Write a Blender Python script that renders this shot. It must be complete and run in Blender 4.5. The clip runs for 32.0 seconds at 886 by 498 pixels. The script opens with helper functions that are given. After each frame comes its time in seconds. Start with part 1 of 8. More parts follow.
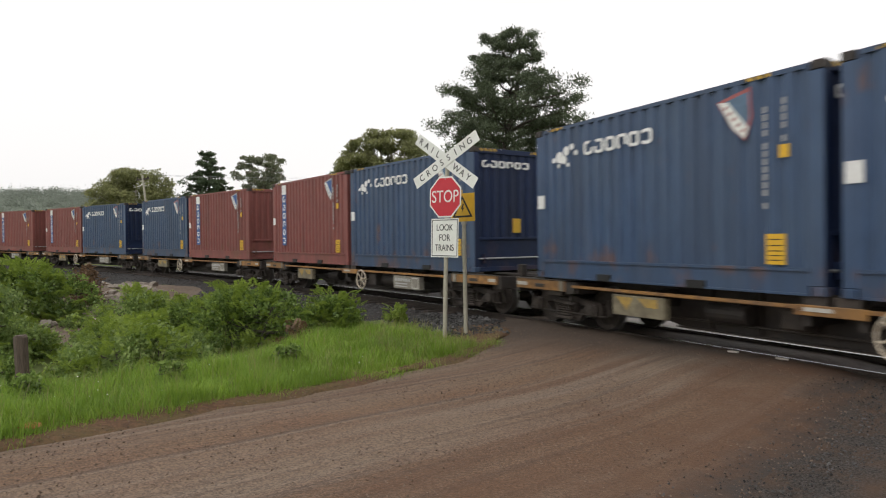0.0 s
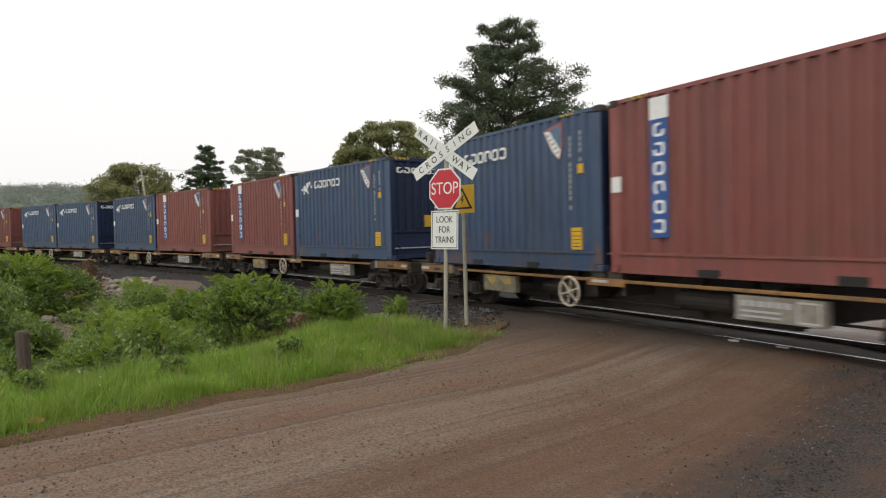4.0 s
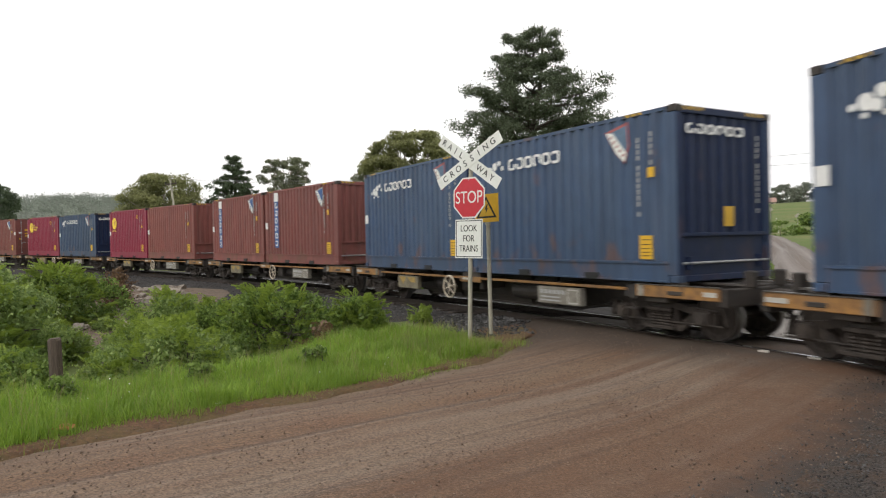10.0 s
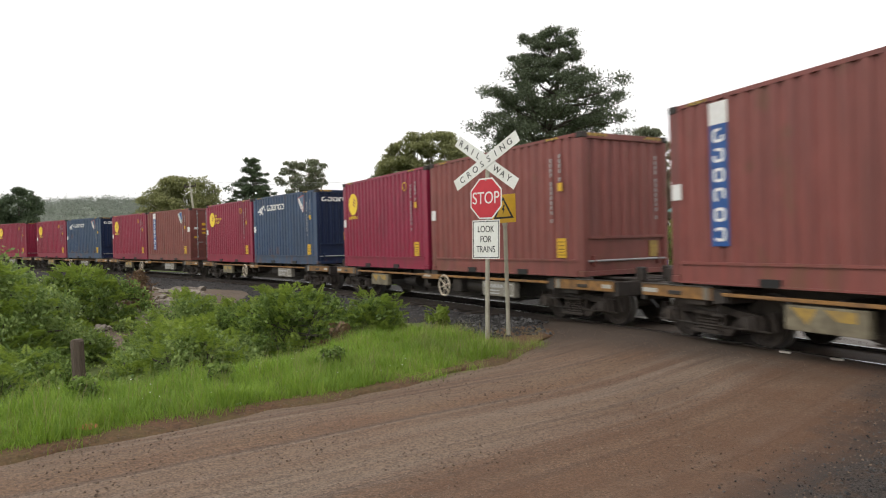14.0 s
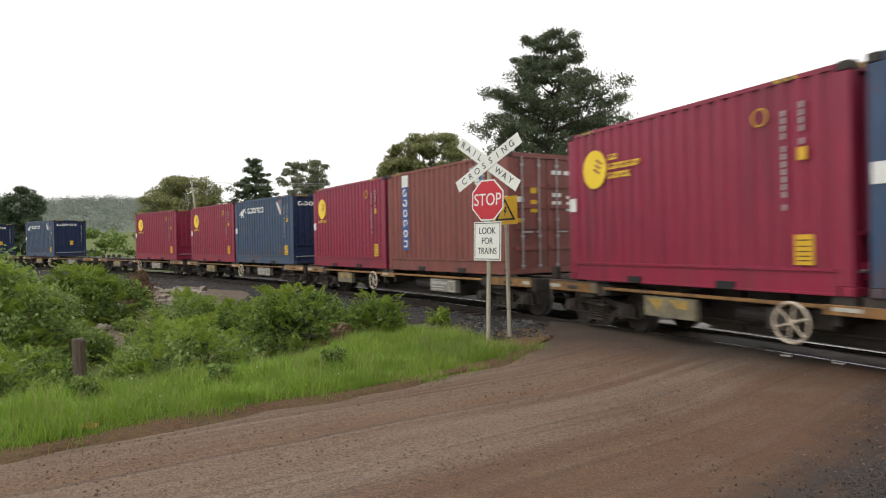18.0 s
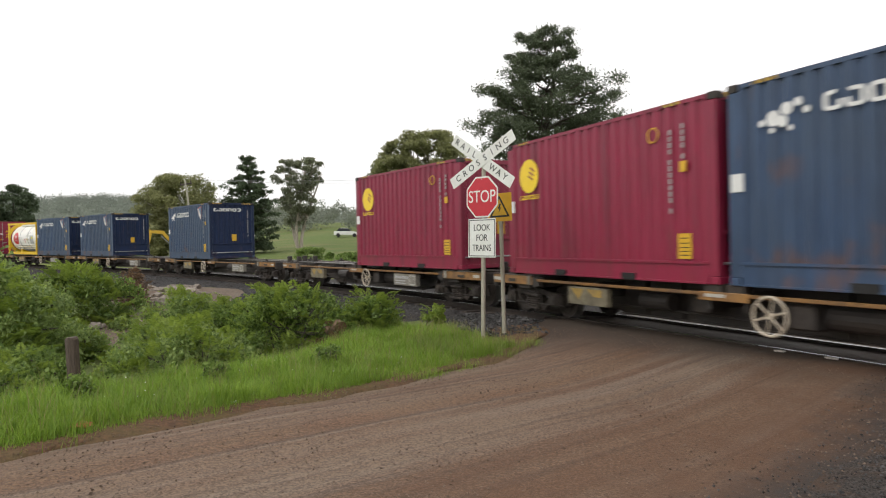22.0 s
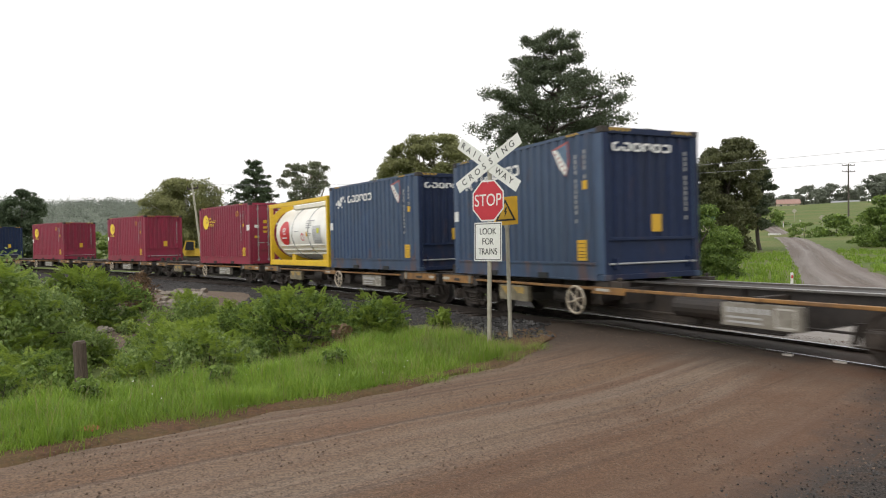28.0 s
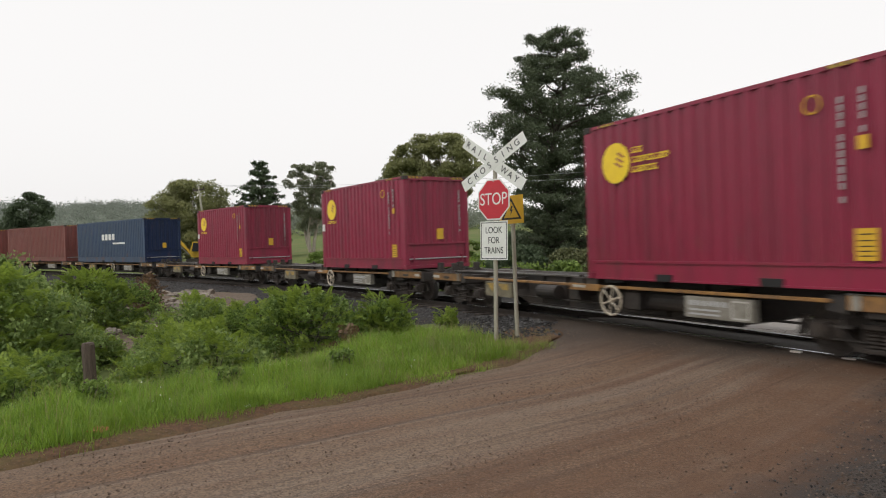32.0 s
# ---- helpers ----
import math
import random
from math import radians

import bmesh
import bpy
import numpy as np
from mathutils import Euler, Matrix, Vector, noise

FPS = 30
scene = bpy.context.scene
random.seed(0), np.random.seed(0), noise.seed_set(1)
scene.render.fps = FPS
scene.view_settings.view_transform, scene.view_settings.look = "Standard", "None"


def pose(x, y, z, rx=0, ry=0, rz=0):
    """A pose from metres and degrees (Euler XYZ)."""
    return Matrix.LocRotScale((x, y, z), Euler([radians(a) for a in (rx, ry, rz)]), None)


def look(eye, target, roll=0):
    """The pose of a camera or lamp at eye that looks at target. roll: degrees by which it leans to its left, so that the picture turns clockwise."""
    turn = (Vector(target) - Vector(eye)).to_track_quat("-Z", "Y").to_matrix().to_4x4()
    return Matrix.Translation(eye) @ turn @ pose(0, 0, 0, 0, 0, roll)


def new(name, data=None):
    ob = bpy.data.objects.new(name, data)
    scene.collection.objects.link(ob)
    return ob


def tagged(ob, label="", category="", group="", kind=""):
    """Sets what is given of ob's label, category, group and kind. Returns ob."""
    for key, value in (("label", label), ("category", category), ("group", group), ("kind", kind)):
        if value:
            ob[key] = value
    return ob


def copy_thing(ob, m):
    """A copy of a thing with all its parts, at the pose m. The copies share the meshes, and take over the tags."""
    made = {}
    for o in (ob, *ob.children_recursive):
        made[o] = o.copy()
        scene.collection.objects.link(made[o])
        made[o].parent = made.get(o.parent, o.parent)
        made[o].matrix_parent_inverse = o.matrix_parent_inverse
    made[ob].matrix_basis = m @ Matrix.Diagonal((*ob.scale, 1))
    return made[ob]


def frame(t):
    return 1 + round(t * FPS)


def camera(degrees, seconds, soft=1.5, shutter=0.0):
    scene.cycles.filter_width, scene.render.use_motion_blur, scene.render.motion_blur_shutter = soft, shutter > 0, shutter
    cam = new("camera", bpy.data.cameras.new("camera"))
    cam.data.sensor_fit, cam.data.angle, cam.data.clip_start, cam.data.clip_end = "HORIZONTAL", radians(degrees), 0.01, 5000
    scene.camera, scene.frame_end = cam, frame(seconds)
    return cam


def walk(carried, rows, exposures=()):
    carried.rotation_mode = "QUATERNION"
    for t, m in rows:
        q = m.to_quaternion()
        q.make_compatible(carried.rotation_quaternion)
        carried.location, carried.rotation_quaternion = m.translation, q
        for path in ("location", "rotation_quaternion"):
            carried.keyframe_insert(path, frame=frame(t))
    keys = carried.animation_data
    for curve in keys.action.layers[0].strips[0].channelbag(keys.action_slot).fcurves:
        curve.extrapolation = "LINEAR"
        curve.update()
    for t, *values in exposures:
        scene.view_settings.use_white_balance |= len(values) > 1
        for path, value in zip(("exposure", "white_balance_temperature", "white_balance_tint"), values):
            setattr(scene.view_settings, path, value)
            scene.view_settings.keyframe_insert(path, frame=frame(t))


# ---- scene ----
# The camera: held in the hand at eye height beside the road, turning a little.
EYE = Vector((0.0, 0.0, 1.45))
cam = camera(66.56, 32.0, soft=1.1, shutter=0.5)


def aim(yaw, pitch, lean):
    a, b = radians(yaw), radians(pitch)
    way = Vector((math.sin(a) * math.cos(b), math.cos(a) * math.cos(b), math.sin(b)))
    return look(EYE, EYE + way, lean)


walk(cam, [(t, aim(a, b, c)) for t, a, b, c in (
        (0, 0.45, 0.17, 0.83), (0.5, 0.22, 0.12, 0.72), (1, 0, -0.04, 0.61), (1.5, 0.37, -0.11, 0.4),
        (2, 0.38, -0.17, 0.34), (2.5, 0.42, -0.27, 0.21), (3, 0.37, -0.34, 0.18), (3.5, 0.33, -0.41, 0.26),
        (5.5, 0.95, -0.76, 0.13), (6, 0.38, -0.62, 0.11), (6.5, 0.03, -0.45, 0.1), (7, -0.3, -0.27, -0.05),
        (7.5, -0.69, -0.23, 0.17), (8, -0.94, -0.19, 0.48), (8.5, -1.01, -0.19, 0.59), (9, -1.27, -0.24, 0.35),
        (9.5, -1.44, -0.19, 0.18), (10, -1.61, 0.23, 0.27), (10.5, -1.75, 0.38, 0.41), (11, -1.92, 0.39, 0.36),
        (11.5, -2.2, 0.4, 0.22), (12, -2.4, 0.4, 0.17), (12.5, -2.63, 0.41, 0.18), (13, -2.75, 0.38, 0.19),
        (13.5, -2.87, 0.33, -0.01), (14, -3.06, 0.3, 0.06), (14.5, -3.1, 0.32, 0.27), (16.5, -2.96, 0.45, 0.43),
        (17, -3, 0.49, 0.48), (17.5, -3.07, 0.49, 0.46), (18, -3.18, 0.42, 0.39), (18.5, -3.26, 0.34, 0.21),
        (19, -2.88, 0.32, 0.27), (19.5, -2.72, 0.27, 0.1), (20, -2.68, 0.19, -0.04), (20.5, -2.69, 0.19, 0.02),
        (21, -2.67, 0.17, 0.17), (21.5, -2.71, 0.14, 0.21), (22, -2.72, 0.17, 0.19), (22.5, -2.72, 0.24, 0.16),
        (23, -2.69, 0.2, 0.22), (23.5, -2.67, 0.14, 0.24), (24, -2.64, 0.12, 0.39), (24.5, -2.64, 0.05, 0.39),
        (25, -2.65, 0.01, 0.32), (25.5, -2.65, 0.12, 0.17), (27.5, -3.12, 0.53, 0.15), (28, -3.23, 0.49, 0.12),
        (28.5, -3.53, 0.48, 0.15), (29, -3.64, 0.44, 0.09), (29.5, -3.83, 0.44, 0.13), (30, -4.05, 0.49, 0.14),
        (30.5, -4.17, 0.5, 0.01), (31, -3.77, 0.53, 0.01), (31.5, -3.73, 0.5, -0.13), (32, -3.74, 0.42, -0.34))],
     exposures=((0, -0.02), (3, -0.06), (4, -0.02), (6, 0.13), (9, 0.18), (28, 0.14), (30.2, 0.10), (31.0, -0.05), (32, -0.12)))

# Light: an overcast, bright white sky and a weak, very soft sun.
SUN_UP, SUN_ROUND = radians(52), radians(228)
world = bpy.data.worlds.new("overcast_sky")
scene.world = world
world.use_nodes = True
wn, wl = world.node_tree.nodes, world.node_tree.links
sky = wn.new("ShaderNodeTexSky")
sky.sky_type, sky.sun_disc, sky.sun_elevation, sky.sun_rotation = "NISHITA", False, SUN_UP, SUN_ROUND
sky.air_density, sky.dust_density = 1.0, 6.0
grey = wn.new("ShaderNodeHueSaturation")
grey.inputs["Saturation"].default_value, grey.inputs["Value"].default_value = 0.12, 0.10
cloud = wn.new("ShaderNodeMix")
cloud.data_type = "RGBA"
cloud.inputs["Factor"].default_value = 0.72
cloud.inputs["B"].default_value = (1.09, 1.07, 1.06, 1)
wl.new(sky.outputs["Color"], grey.inputs["Color"])
wl.new(grey.outputs["Color"], cloud.inputs["A"])
wl.new(cloud.outputs["Result"], wn["Background"].inputs["Color"])
wn["Background"].inputs["Strength"].default_value = 1.2
sun = new("sun", bpy.data.lights.new("sun", "SUN"))
sun.data.energy, sun.data.angle, sun.data.color = 0.75, radians(40), (1.0, 0.97, 0.92)
sun.matrix_world = look((0, 0, 60), Vector((0, 0, 60)) - Vector((math.sin(SUN_ROUND) * math.cos(SUN_UP), math.cos(SUN_ROUND) * math.cos(SUN_UP), math.sin(SUN_UP))))

# ---- materials ----


def material(name, base, second=None, rough=0.6, metal=0.0, fine=8.0, broad=0.7, mix=0.5, bump=0.15, depth=0.01,
             third=None, stretch=(1, 1, 1), spec=0.5, vary=0.0, coords="Object", sharp=(0.35, 0.65), rust=0.0, wash=0.06):
    """A surface of two or three colours broken up at two scales, with fine relief. vary: how far its objects differ in brightness."""
    m = bpy.data.materials.new(name)
    m.use_nodes = True
    n, l = m.node_tree.nodes, m.node_tree.links
    b = n["Principled BSDF"]
    b.inputs["Roughness"].default_value, b.inputs["Metallic"].default_value = rough, metal
    b.inputs["Specular IOR Level"].default_value = spec
    tc, mp = n.new("ShaderNodeTexCoord"), n.new("ShaderNodeMapping")
    mp.inputs["Scale"].default_value = stretch
    l.new(tc.outputs[coords], mp.inputs["Vector"])
    tex = []
    for scale, detail in ((fine, 6), (broad, 5)):
        t = n.new("ShaderNodeTexNoise")
        t.inputs["Scale"].default_value, t.inputs["Detail"].default_value, t.inputs["Roughness"].default_value = scale, detail, 0.6
        l.new(mp.outputs["Vector"], t.inputs["Vector"])
        tex.append(t)
    second = second or tuple(c * 0.7 for c in base)
    third = third or tuple((p + q) / 2 * 0.85 for p, q in zip(base, second))
    r1 = n.new("ShaderNodeValToRGB")
    r1.color_ramp.elements[0].position, r1.color_ramp.elements[1].position = sharp
    r1.color_ramp.elements[0].color, r1.color_ramp.elements[1].color = (*second, 1), (*base, 1)
    l.new(tex[0].outputs["Fac"], r1.inputs["Fac"])
    r2 = n.new("ShaderNodeMapRange")
    r2.inputs["From Min"].default_value, r2.inputs["From Max"].default_value = 0.42, 0.68
    r2.inputs["To Max"].default_value = mix
    l.new(tex[1].outputs["Fac"], r2.inputs["Value"])
    mx = n.new("ShaderNodeMix")
    mx.data_type = "RGBA"
    mx.inputs["B"].default_value = (*third, 1)
    l.new(r2.outputs["Result"], mx.inputs["Factor"])
    l.new(r1.outputs["Color"], mx.inputs["A"])
    out = mx.outputs["Result"]
    if rust:
        # runs of dirt down the folds, and rust in patches
        for scale, size, lo, hi, colour, most in (((5.0, 5.0, 0.35), 1.0, 0.5, 0.75, tuple(c * 0.55 + 0.012 for c in base), 0.6), ((2.1, 2.1, 0.28), 1.0, 0.53, 0.69, tuple(c * 0.5 + 0.008 for c in base), 0.62), ((1.0, 1.0, 0.6), 2.2, 0.64, 0.76, (0.13, 0.062, 0.035), rust), ((1.6, 1.6, 0.25), 1.3, 0.58, 0.8, tuple(c * 0.85 + wash for c in base), 0.45)):
            m2, t2, g2, x2 = n.new("ShaderNodeMapping"), n.new("ShaderNodeTexNoise"), n.new("ShaderNodeMapRange"), n.new("ShaderNodeMix")
            m2.inputs["Scale"].default_value = scale
            t2.inputs["Scale"].default_value, t2.inputs["Detail"].default_value = size, 7
            g2.inputs["From Min"].default_value, g2.inputs["From Max"].default_value, g2.inputs["To Max"].default_value = lo, hi, most
            x2.data_type = "RGBA"
            x2.inputs["B"].default_value = (*colour, 1)
            oi, ad = n.new("ShaderNodeObjectInfo"), n.new("ShaderNodeVectorMath")
            ad.operation = "MULTIPLY_ADD"
            ad.inputs[1].default_value = (37.0, 23.0, 11.0)
            l.new(oi.outputs["Random"], ad.inputs[0])
            l.new(tc.outputs[coords], ad.inputs[2])
            l.new(ad.outputs[0], m2.inputs["Vector"])
            l.new(m2.outputs["Vector"], t2.inputs["Vector"])
            if most == rust:
                # rust eats up from the bottom rail
                sp, lo_, up_ = n.new("ShaderNodeSeparateXYZ"), n.new("ShaderNodeMapRange"), n.new("ShaderNodeMath")
                lo_.inputs["From Min"].default_value, lo_.inputs["From Max"].default_value = 0.3, 0.95
                lo_.inputs["To Min"].default_value, lo_.inputs["To Max"].default_value = 0.12, 0.0
                up_.operation = "ADD"
                l.new(tc.outputs[coords], sp.inputs["Vector"])
                l.new(sp.outputs["Z"], lo_.inputs["Value"])
                l.new(lo_.outputs["Result"], up_.inputs[0])
                l.new(t2.outputs["Fac"], up_.inputs[1])
                l.new(up_.outputs["Value"], g2.inputs["Value"])
            else:
                l.new(t2.outputs["Fac"], g2.inputs["Value"])
            l.new(g2.outputs["Result"], x2.inputs["Factor"])
            l.new(out, x2.inputs["A"])
            out = x2.outputs["Result"]
    if vary:
        info, rng, hs = n.new("ShaderNodeObjectInfo"), n.new("ShaderNodeMapRange"), n.new("ShaderNodeHueSaturation")
        rng.inputs["To Min"].default_value, rng.inputs["To Max"].default_value = 1 - vary, 1 + vary
        l.new(info.outputs["Random"], rng.inputs["Value"])
        l.new(rng.outputs["Result"], hs.inputs["Value"])
        l.new(out, hs.inputs["Color"])
        out = hs.outputs["Color"]
    l.new(out, b.inputs["Base Color"])
    rr = n.new("ShaderNodeMapRange")
    rr.inputs["To Min"].default_value, rr.inputs["To Max"].default_value = max(0.05, rough - 0.12), min(1, rough + 0.12)
    l.new(tex[1].outputs["Fac"], rr.inputs["Value"])
    l.new(rr.outputs["Result"], b.inputs["Roughness"])
    if bump:
        bp = n.new("ShaderNodeBump")
        bp.inputs["Strength"].default_value, bp.inputs["Distance"].default_value = bump, depth
        l.new(tex[0].outputs["Fac"], bp.inputs["Height"])
        l.new(bp.outputs["Normal"], b.inputs["Normal"])
    return m


def leaf_material(name, base, second, rough=0.5, through_light=0.25):
    """Leaves: each leaf (island) between two greens, a little light through them."""
    m = bpy.data.materials.new(name)
    m.use_nodes = True
    n, l = m.node_tree.nodes, m.node_tree.links
    b = n["Principled BSDF"]
    b.inputs["Roughness"].default_value, b.inputs["Specular IOR Level"].default_value = rough, 0.35
    geo, ramp = n.new("ShaderNodeNewGeometry"), n.new("ShaderNodeValToRGB")
    ramp.color_ramp.elements[0].color, ramp.color_ramp.elements[1].color = (*second, 1), (*base, 1)
    l.new(geo.outputs["Random Per Island"], ramp.inputs["Fac"])
    tc, ns, mx = n.new("ShaderNodeTexCoord"), n.new("ShaderNodeTexNoise"), n.new("ShaderNodeMix")
    ns.inputs["Scale"].default_value, ns.inputs["Detail"].default_value = 0.6, 3
    l.new(tc.outputs["Object"], ns.inputs["Vector"])
    mx.data_type = "RGBA"
    mx.inputs["B"].default_value = (*[c * 0.65 for c in second], 1)
    rg = n.new("ShaderNodeMapRange")
    rg.inputs["From Min"].default_value, rg.inputs["From Max"].default_value, rg.inputs["To Max"].default_value = 0.4, 0.7, 0.6
    l.new(ns.outputs["Fac"], rg.inputs["Value"])
    l.new(rg.outputs["Result"], mx.inputs["Factor"])
    l.new(ramp.outputs["Color"], mx.inputs["A"])
    l.new(mx.outputs["Result"], b.inputs["Base Color"])
    tr, add = n.new("ShaderNodeBsdfTranslucent"), n.new("ShaderNodeMixShader")
    add.inputs["Fac"].default_value = through_light
    l.new(mx.outputs["Result"], tr.inputs["Color"])
    l.new(b.outputs["BSDF"], add.inputs[1])
    l.new(tr.outputs["BSDF"], add.inputs[2])
    l.new(add.outputs["Shader"], n["Material Output"].inputs["Surface"])
    return m

import functools

M_GROUND = material("pasture_soil", (0.12, 0.158, 0.048), (0.075, 0.112, 0.032), rough=0.95, fine=5.0, broad=0.14, mix=0.8, third=(0.165, 0.155, 0.07), bump=0.8, depth=0.08, spec=0.12)
M_ROAD = material("brown_gravel", (0.19, 0.13, 0.09), (0.12, 0.078, 0.052), rough=0.75, fine=14, broad=0.45, mix=0.7, third=(0.14, 0.085, 0.055), bump=0.5, depth=0.02)
M_SHOULDER = material("dark_loose_gravel", (0.115, 0.10, 0.09), (0.033, 0.028, 0.025), rough=0.85, fine=55, broad=2.0, bump=1.0, depth=0.03, third=(0.12, 0.075, 0.05), sharp=(0.40, 0.62), spec=0.15, mix=0.8)
M_FARROAD = material("grey_gravel_road", (0.19, 0.155, 0.13), (0.13, 0.105, 0.085), rough=0.85, fine=2.0, broad=0.2, third=(0.13, 0.11, 0.10), bump=0.2)
M_BALLAST = material("ballast_stone", (0.065, 0.063, 0.062), (0.017, 0.016, 0.016), rough=0.8, fine=18, broad=1.2, bump=1.0, depth=0.05, third=(0.05, 0.04, 0.035), spec=0.12)
M_RAIL = material("rail_steel", (0.05, 0.038, 0.03), (0.03, 0.022, 0.018), rough=0.7, metal=0.3, bump=0.1)
M_RAILTOP = material("polished_rail_head", (0.55, 0.56, 0.58), rough=0.25, metal=1.0, bump=0.05)
M_SLEEPER = material("weathered_timber_sleeper", (0.06, 0.045, 0.036), rough=0.9, fine=20, stretch=(1, 6, 6), bump=0.4, vary=0.25)
M_BLUE = material("faded_blue_container_paint", (0.038, 0.074, 0.150), (0.028, 0.056, 0.116), rough=0.44, fine=5, broad=0.9, mix=0.45, third=(0.058, 0.085, 0.12), bump=0.05, vary=0.12, stretch=(1, 1, 0.4), rust=0.6)
M_NAVY = material("dark_blue_container_end", (0.0105, 0.023, 0.070), (0.008, 0.018, 0.056), rough=0.55, fine=5, broad=0.9, mix=0.45, third=(0.014, 0.026, 0.066), bump=0.05, vary=0.12, rust=0.25, wash=0.006, spec=0.3)
M_RED = material("oxide_red_container_paint", (0.22, 0.062, 0.052), (0.18, 0.048, 0.041), rough=0.5, fine=5, broad=0.9, mix=0.5, third=(0.17, 0.062, 0.05), bump=0.05, vary=0.12, stretch=(1, 1, 0.4), rust=0.6)
M_MAROON = material("crimson_container_paint", (0.255, 0.012, 0.046), (0.215, 0.011, 0.039), rough=0.4, fine=5, broad=0.9, mix=0.4, third=(0.23, 0.019, 0.049), bump=0.05, vary=0.08, stretch=(1, 1, 0.4), rust=0.15, wash=0.012)
M_STEEL = material("galvanised_bar", (0.42, 0.43, 0.44), rough=0.5, metal=0.6, fine=20, bump=0.05)
M_WHITE = material("white_paint", (0.78, 0.78, 0.77), (0.66, 0.66, 0.64), rough=0.5, fine=12, bump=0.03)
M_CREAMDIRT = material("dirty_cream_paint", (0.60, 0.54, 0.44), (0.36, 0.29, 0.21), rough=0.55, fine=12, broad=4, third=(0.42, 0.36, 0.28), bump=0.05)
M_DIRTYWHITE = material("dirty_white_tape", (0.5, 0.49, 0.45), (0.36, 0.34, 0.30), rough=0.5, fine=15, bump=0.02)
M_CODE = material("weathered_white_stencil", (0.40, 0.40, 0.40), (0.27, 0.27, 0.27), rough=0.5, fine=20, bump=0.02)
M_YELLOW = material("yellow_sticker", (0.72, 0.44, 0.03), (0.62, 0.36, 0.02), rough=0.45, fine=14, bump=0.02)
M_LOGOYELLOW = material("bright_yellow_paint", (0.86, 0.62, 0.02), (0.80, 0.55, 0.02), rough=0.4, bump=0.02)
M_GRIMYYELLOW = material("grimy_yellow_paint", (0.40, 0.26, 0.05), (0.26, 0.17, 0.05), rough=0.6, fine=10, broad=3, third=(0.2, 0.15, 0.07), bump=0.05)
M_CODEGREY = material("faded_grey_print", (0.34, 0.34, 0.34), (0.42, 0.42, 0.41), rough=0.5, fine=25, bump=0.0)
M_PRINTPANEL = material("pale_grey_panel", (0.55, 0.56, 0.57), (0.48, 0.49, 0.5), rough=0.45, fine=12, bump=0.0)
M_GLOWYELLOW = material("lemon_yellow_paint", (0.72, 0.72, 0.03), rough=0.4, bump=0.0)
M_DEEPBLUE = material("royal_blue_paint", (0.02, 0.09, 0.30), rough=0.45, bump=0.02)
M_LOGORED = material("signal_red_paint", (0.62, 0.02, 0.03), rough=0.4, bump=0.02)
M_DARK = material("dark_underframe_steel", (0.032, 0.027, 0.024), (0.017, 0.014, 0.013), rough=0.65, fine=9, broad=1.5, third=(0.07, 0.05, 0.035), bump=0.2)
# pale sky sheen on wet flange tops is partly put into this base colour
M_DECK = material("wet_sheen_deck_steel", (0.16, 0.155, 0.15), (0.09, 0.08, 0.07), rough=0.32, metal=0.3, fine=8, broad=1.5, third=(0.08, 0.055, 0.04), bump=0.08)
M_WAGON = material("worn_ochre_wagon_paint", (0.29, 0.145, 0.038), (0.11, 0.055, 0.024), rough=0.6, fine=7, broad=1.6, mix=0.8, third=(0.13, 0.075, 0.04), bump=0.1, vary=0.2, sharp=(0.3, 0.55))
M_PANEL = material("grimy_white_panel", (0.29, 0.275, 0.24), (0.165, 0.15, 0.12), rough=0.65, fine=7, broad=2.0, third=(0.14, 0.12, 0.09), mix=0.8, bump=0.05)
M_OLIVEPANEL = material("grimy_olive_panel", (0.22, 0.195, 0.13), (0.12, 0.10, 0.065), rough=0.65, fine=7, broad=2.0, third=(0.10, 0.085, 0.055), mix=0.8, bump=0.05)
M_BOGIE = material("dusty_bogie_steel", (0.048, 0.039, 0.033), (0.019, 0.016, 0.014), rough=0.8, fine=8, broad=2.0, third=(0.055, 0.042, 0.034), bump=0.25, spec=0.3)
M_WHEEL = material("brown_wheel_steel", (0.066, 0.052, 0.043), (0.03, 0.024, 0.02), rough=0.7, metal=0.3, fine=12, bump=0.1)
M_TREAD = material("polished_wheel_tread", (0.26, 0.25, 0.24), rough=0.42, metal=0.9, bump=0.03)
M_BLACK = material("black_paint", (0.012, 0.012, 0.013), rough=0.5, bump=0.02)
M_TANK = material("cream_white_tank_paint", (0.86, 0.86, 0.83), (0.80, 0.79, 0.75), rough=0.35, fine=3, broad=0.9, third=(0.72, 0.71, 0.66), bump=0.02)
M_TANKFRAME = material("yellow_tank_frame_paint", (0.78, 0.52, 0.02), (0.66, 0.42, 0.02), rough=0.45, fine=8, bump=0.03)
M_POST = material("galvanised_sign_post", (0.42, 0.40, 0.32), (0.31, 0.29, 0.23), rough=0.55, metal=0.2, fine=20, stretch=(1, 1, 0.3), bump=0.05)
M_WOOD = material("grey_split_timber", (0.11, 0.08, 0.06), (0.05, 0.036, 0.028), rough=0.9, fine=14, stretch=(5, 5, 0.6), bump=0.6, depth=0.01)
M_BARK = material("grey_brown_bark", (0.12, 0.10, 0.085), (0.06, 0.05, 0.042), rough=0.95, fine=8, stretch=(3, 3, 0.5), bump=0.7, depth=0.03)
M_PALEBARK = material("pale_gum_bark", (0.42, 0.38, 0.32), (0.26, 0.22, 0.18), rough=0.85, fine=4, stretch=(2, 2, 0.4), bump=0.3, depth=0.02)
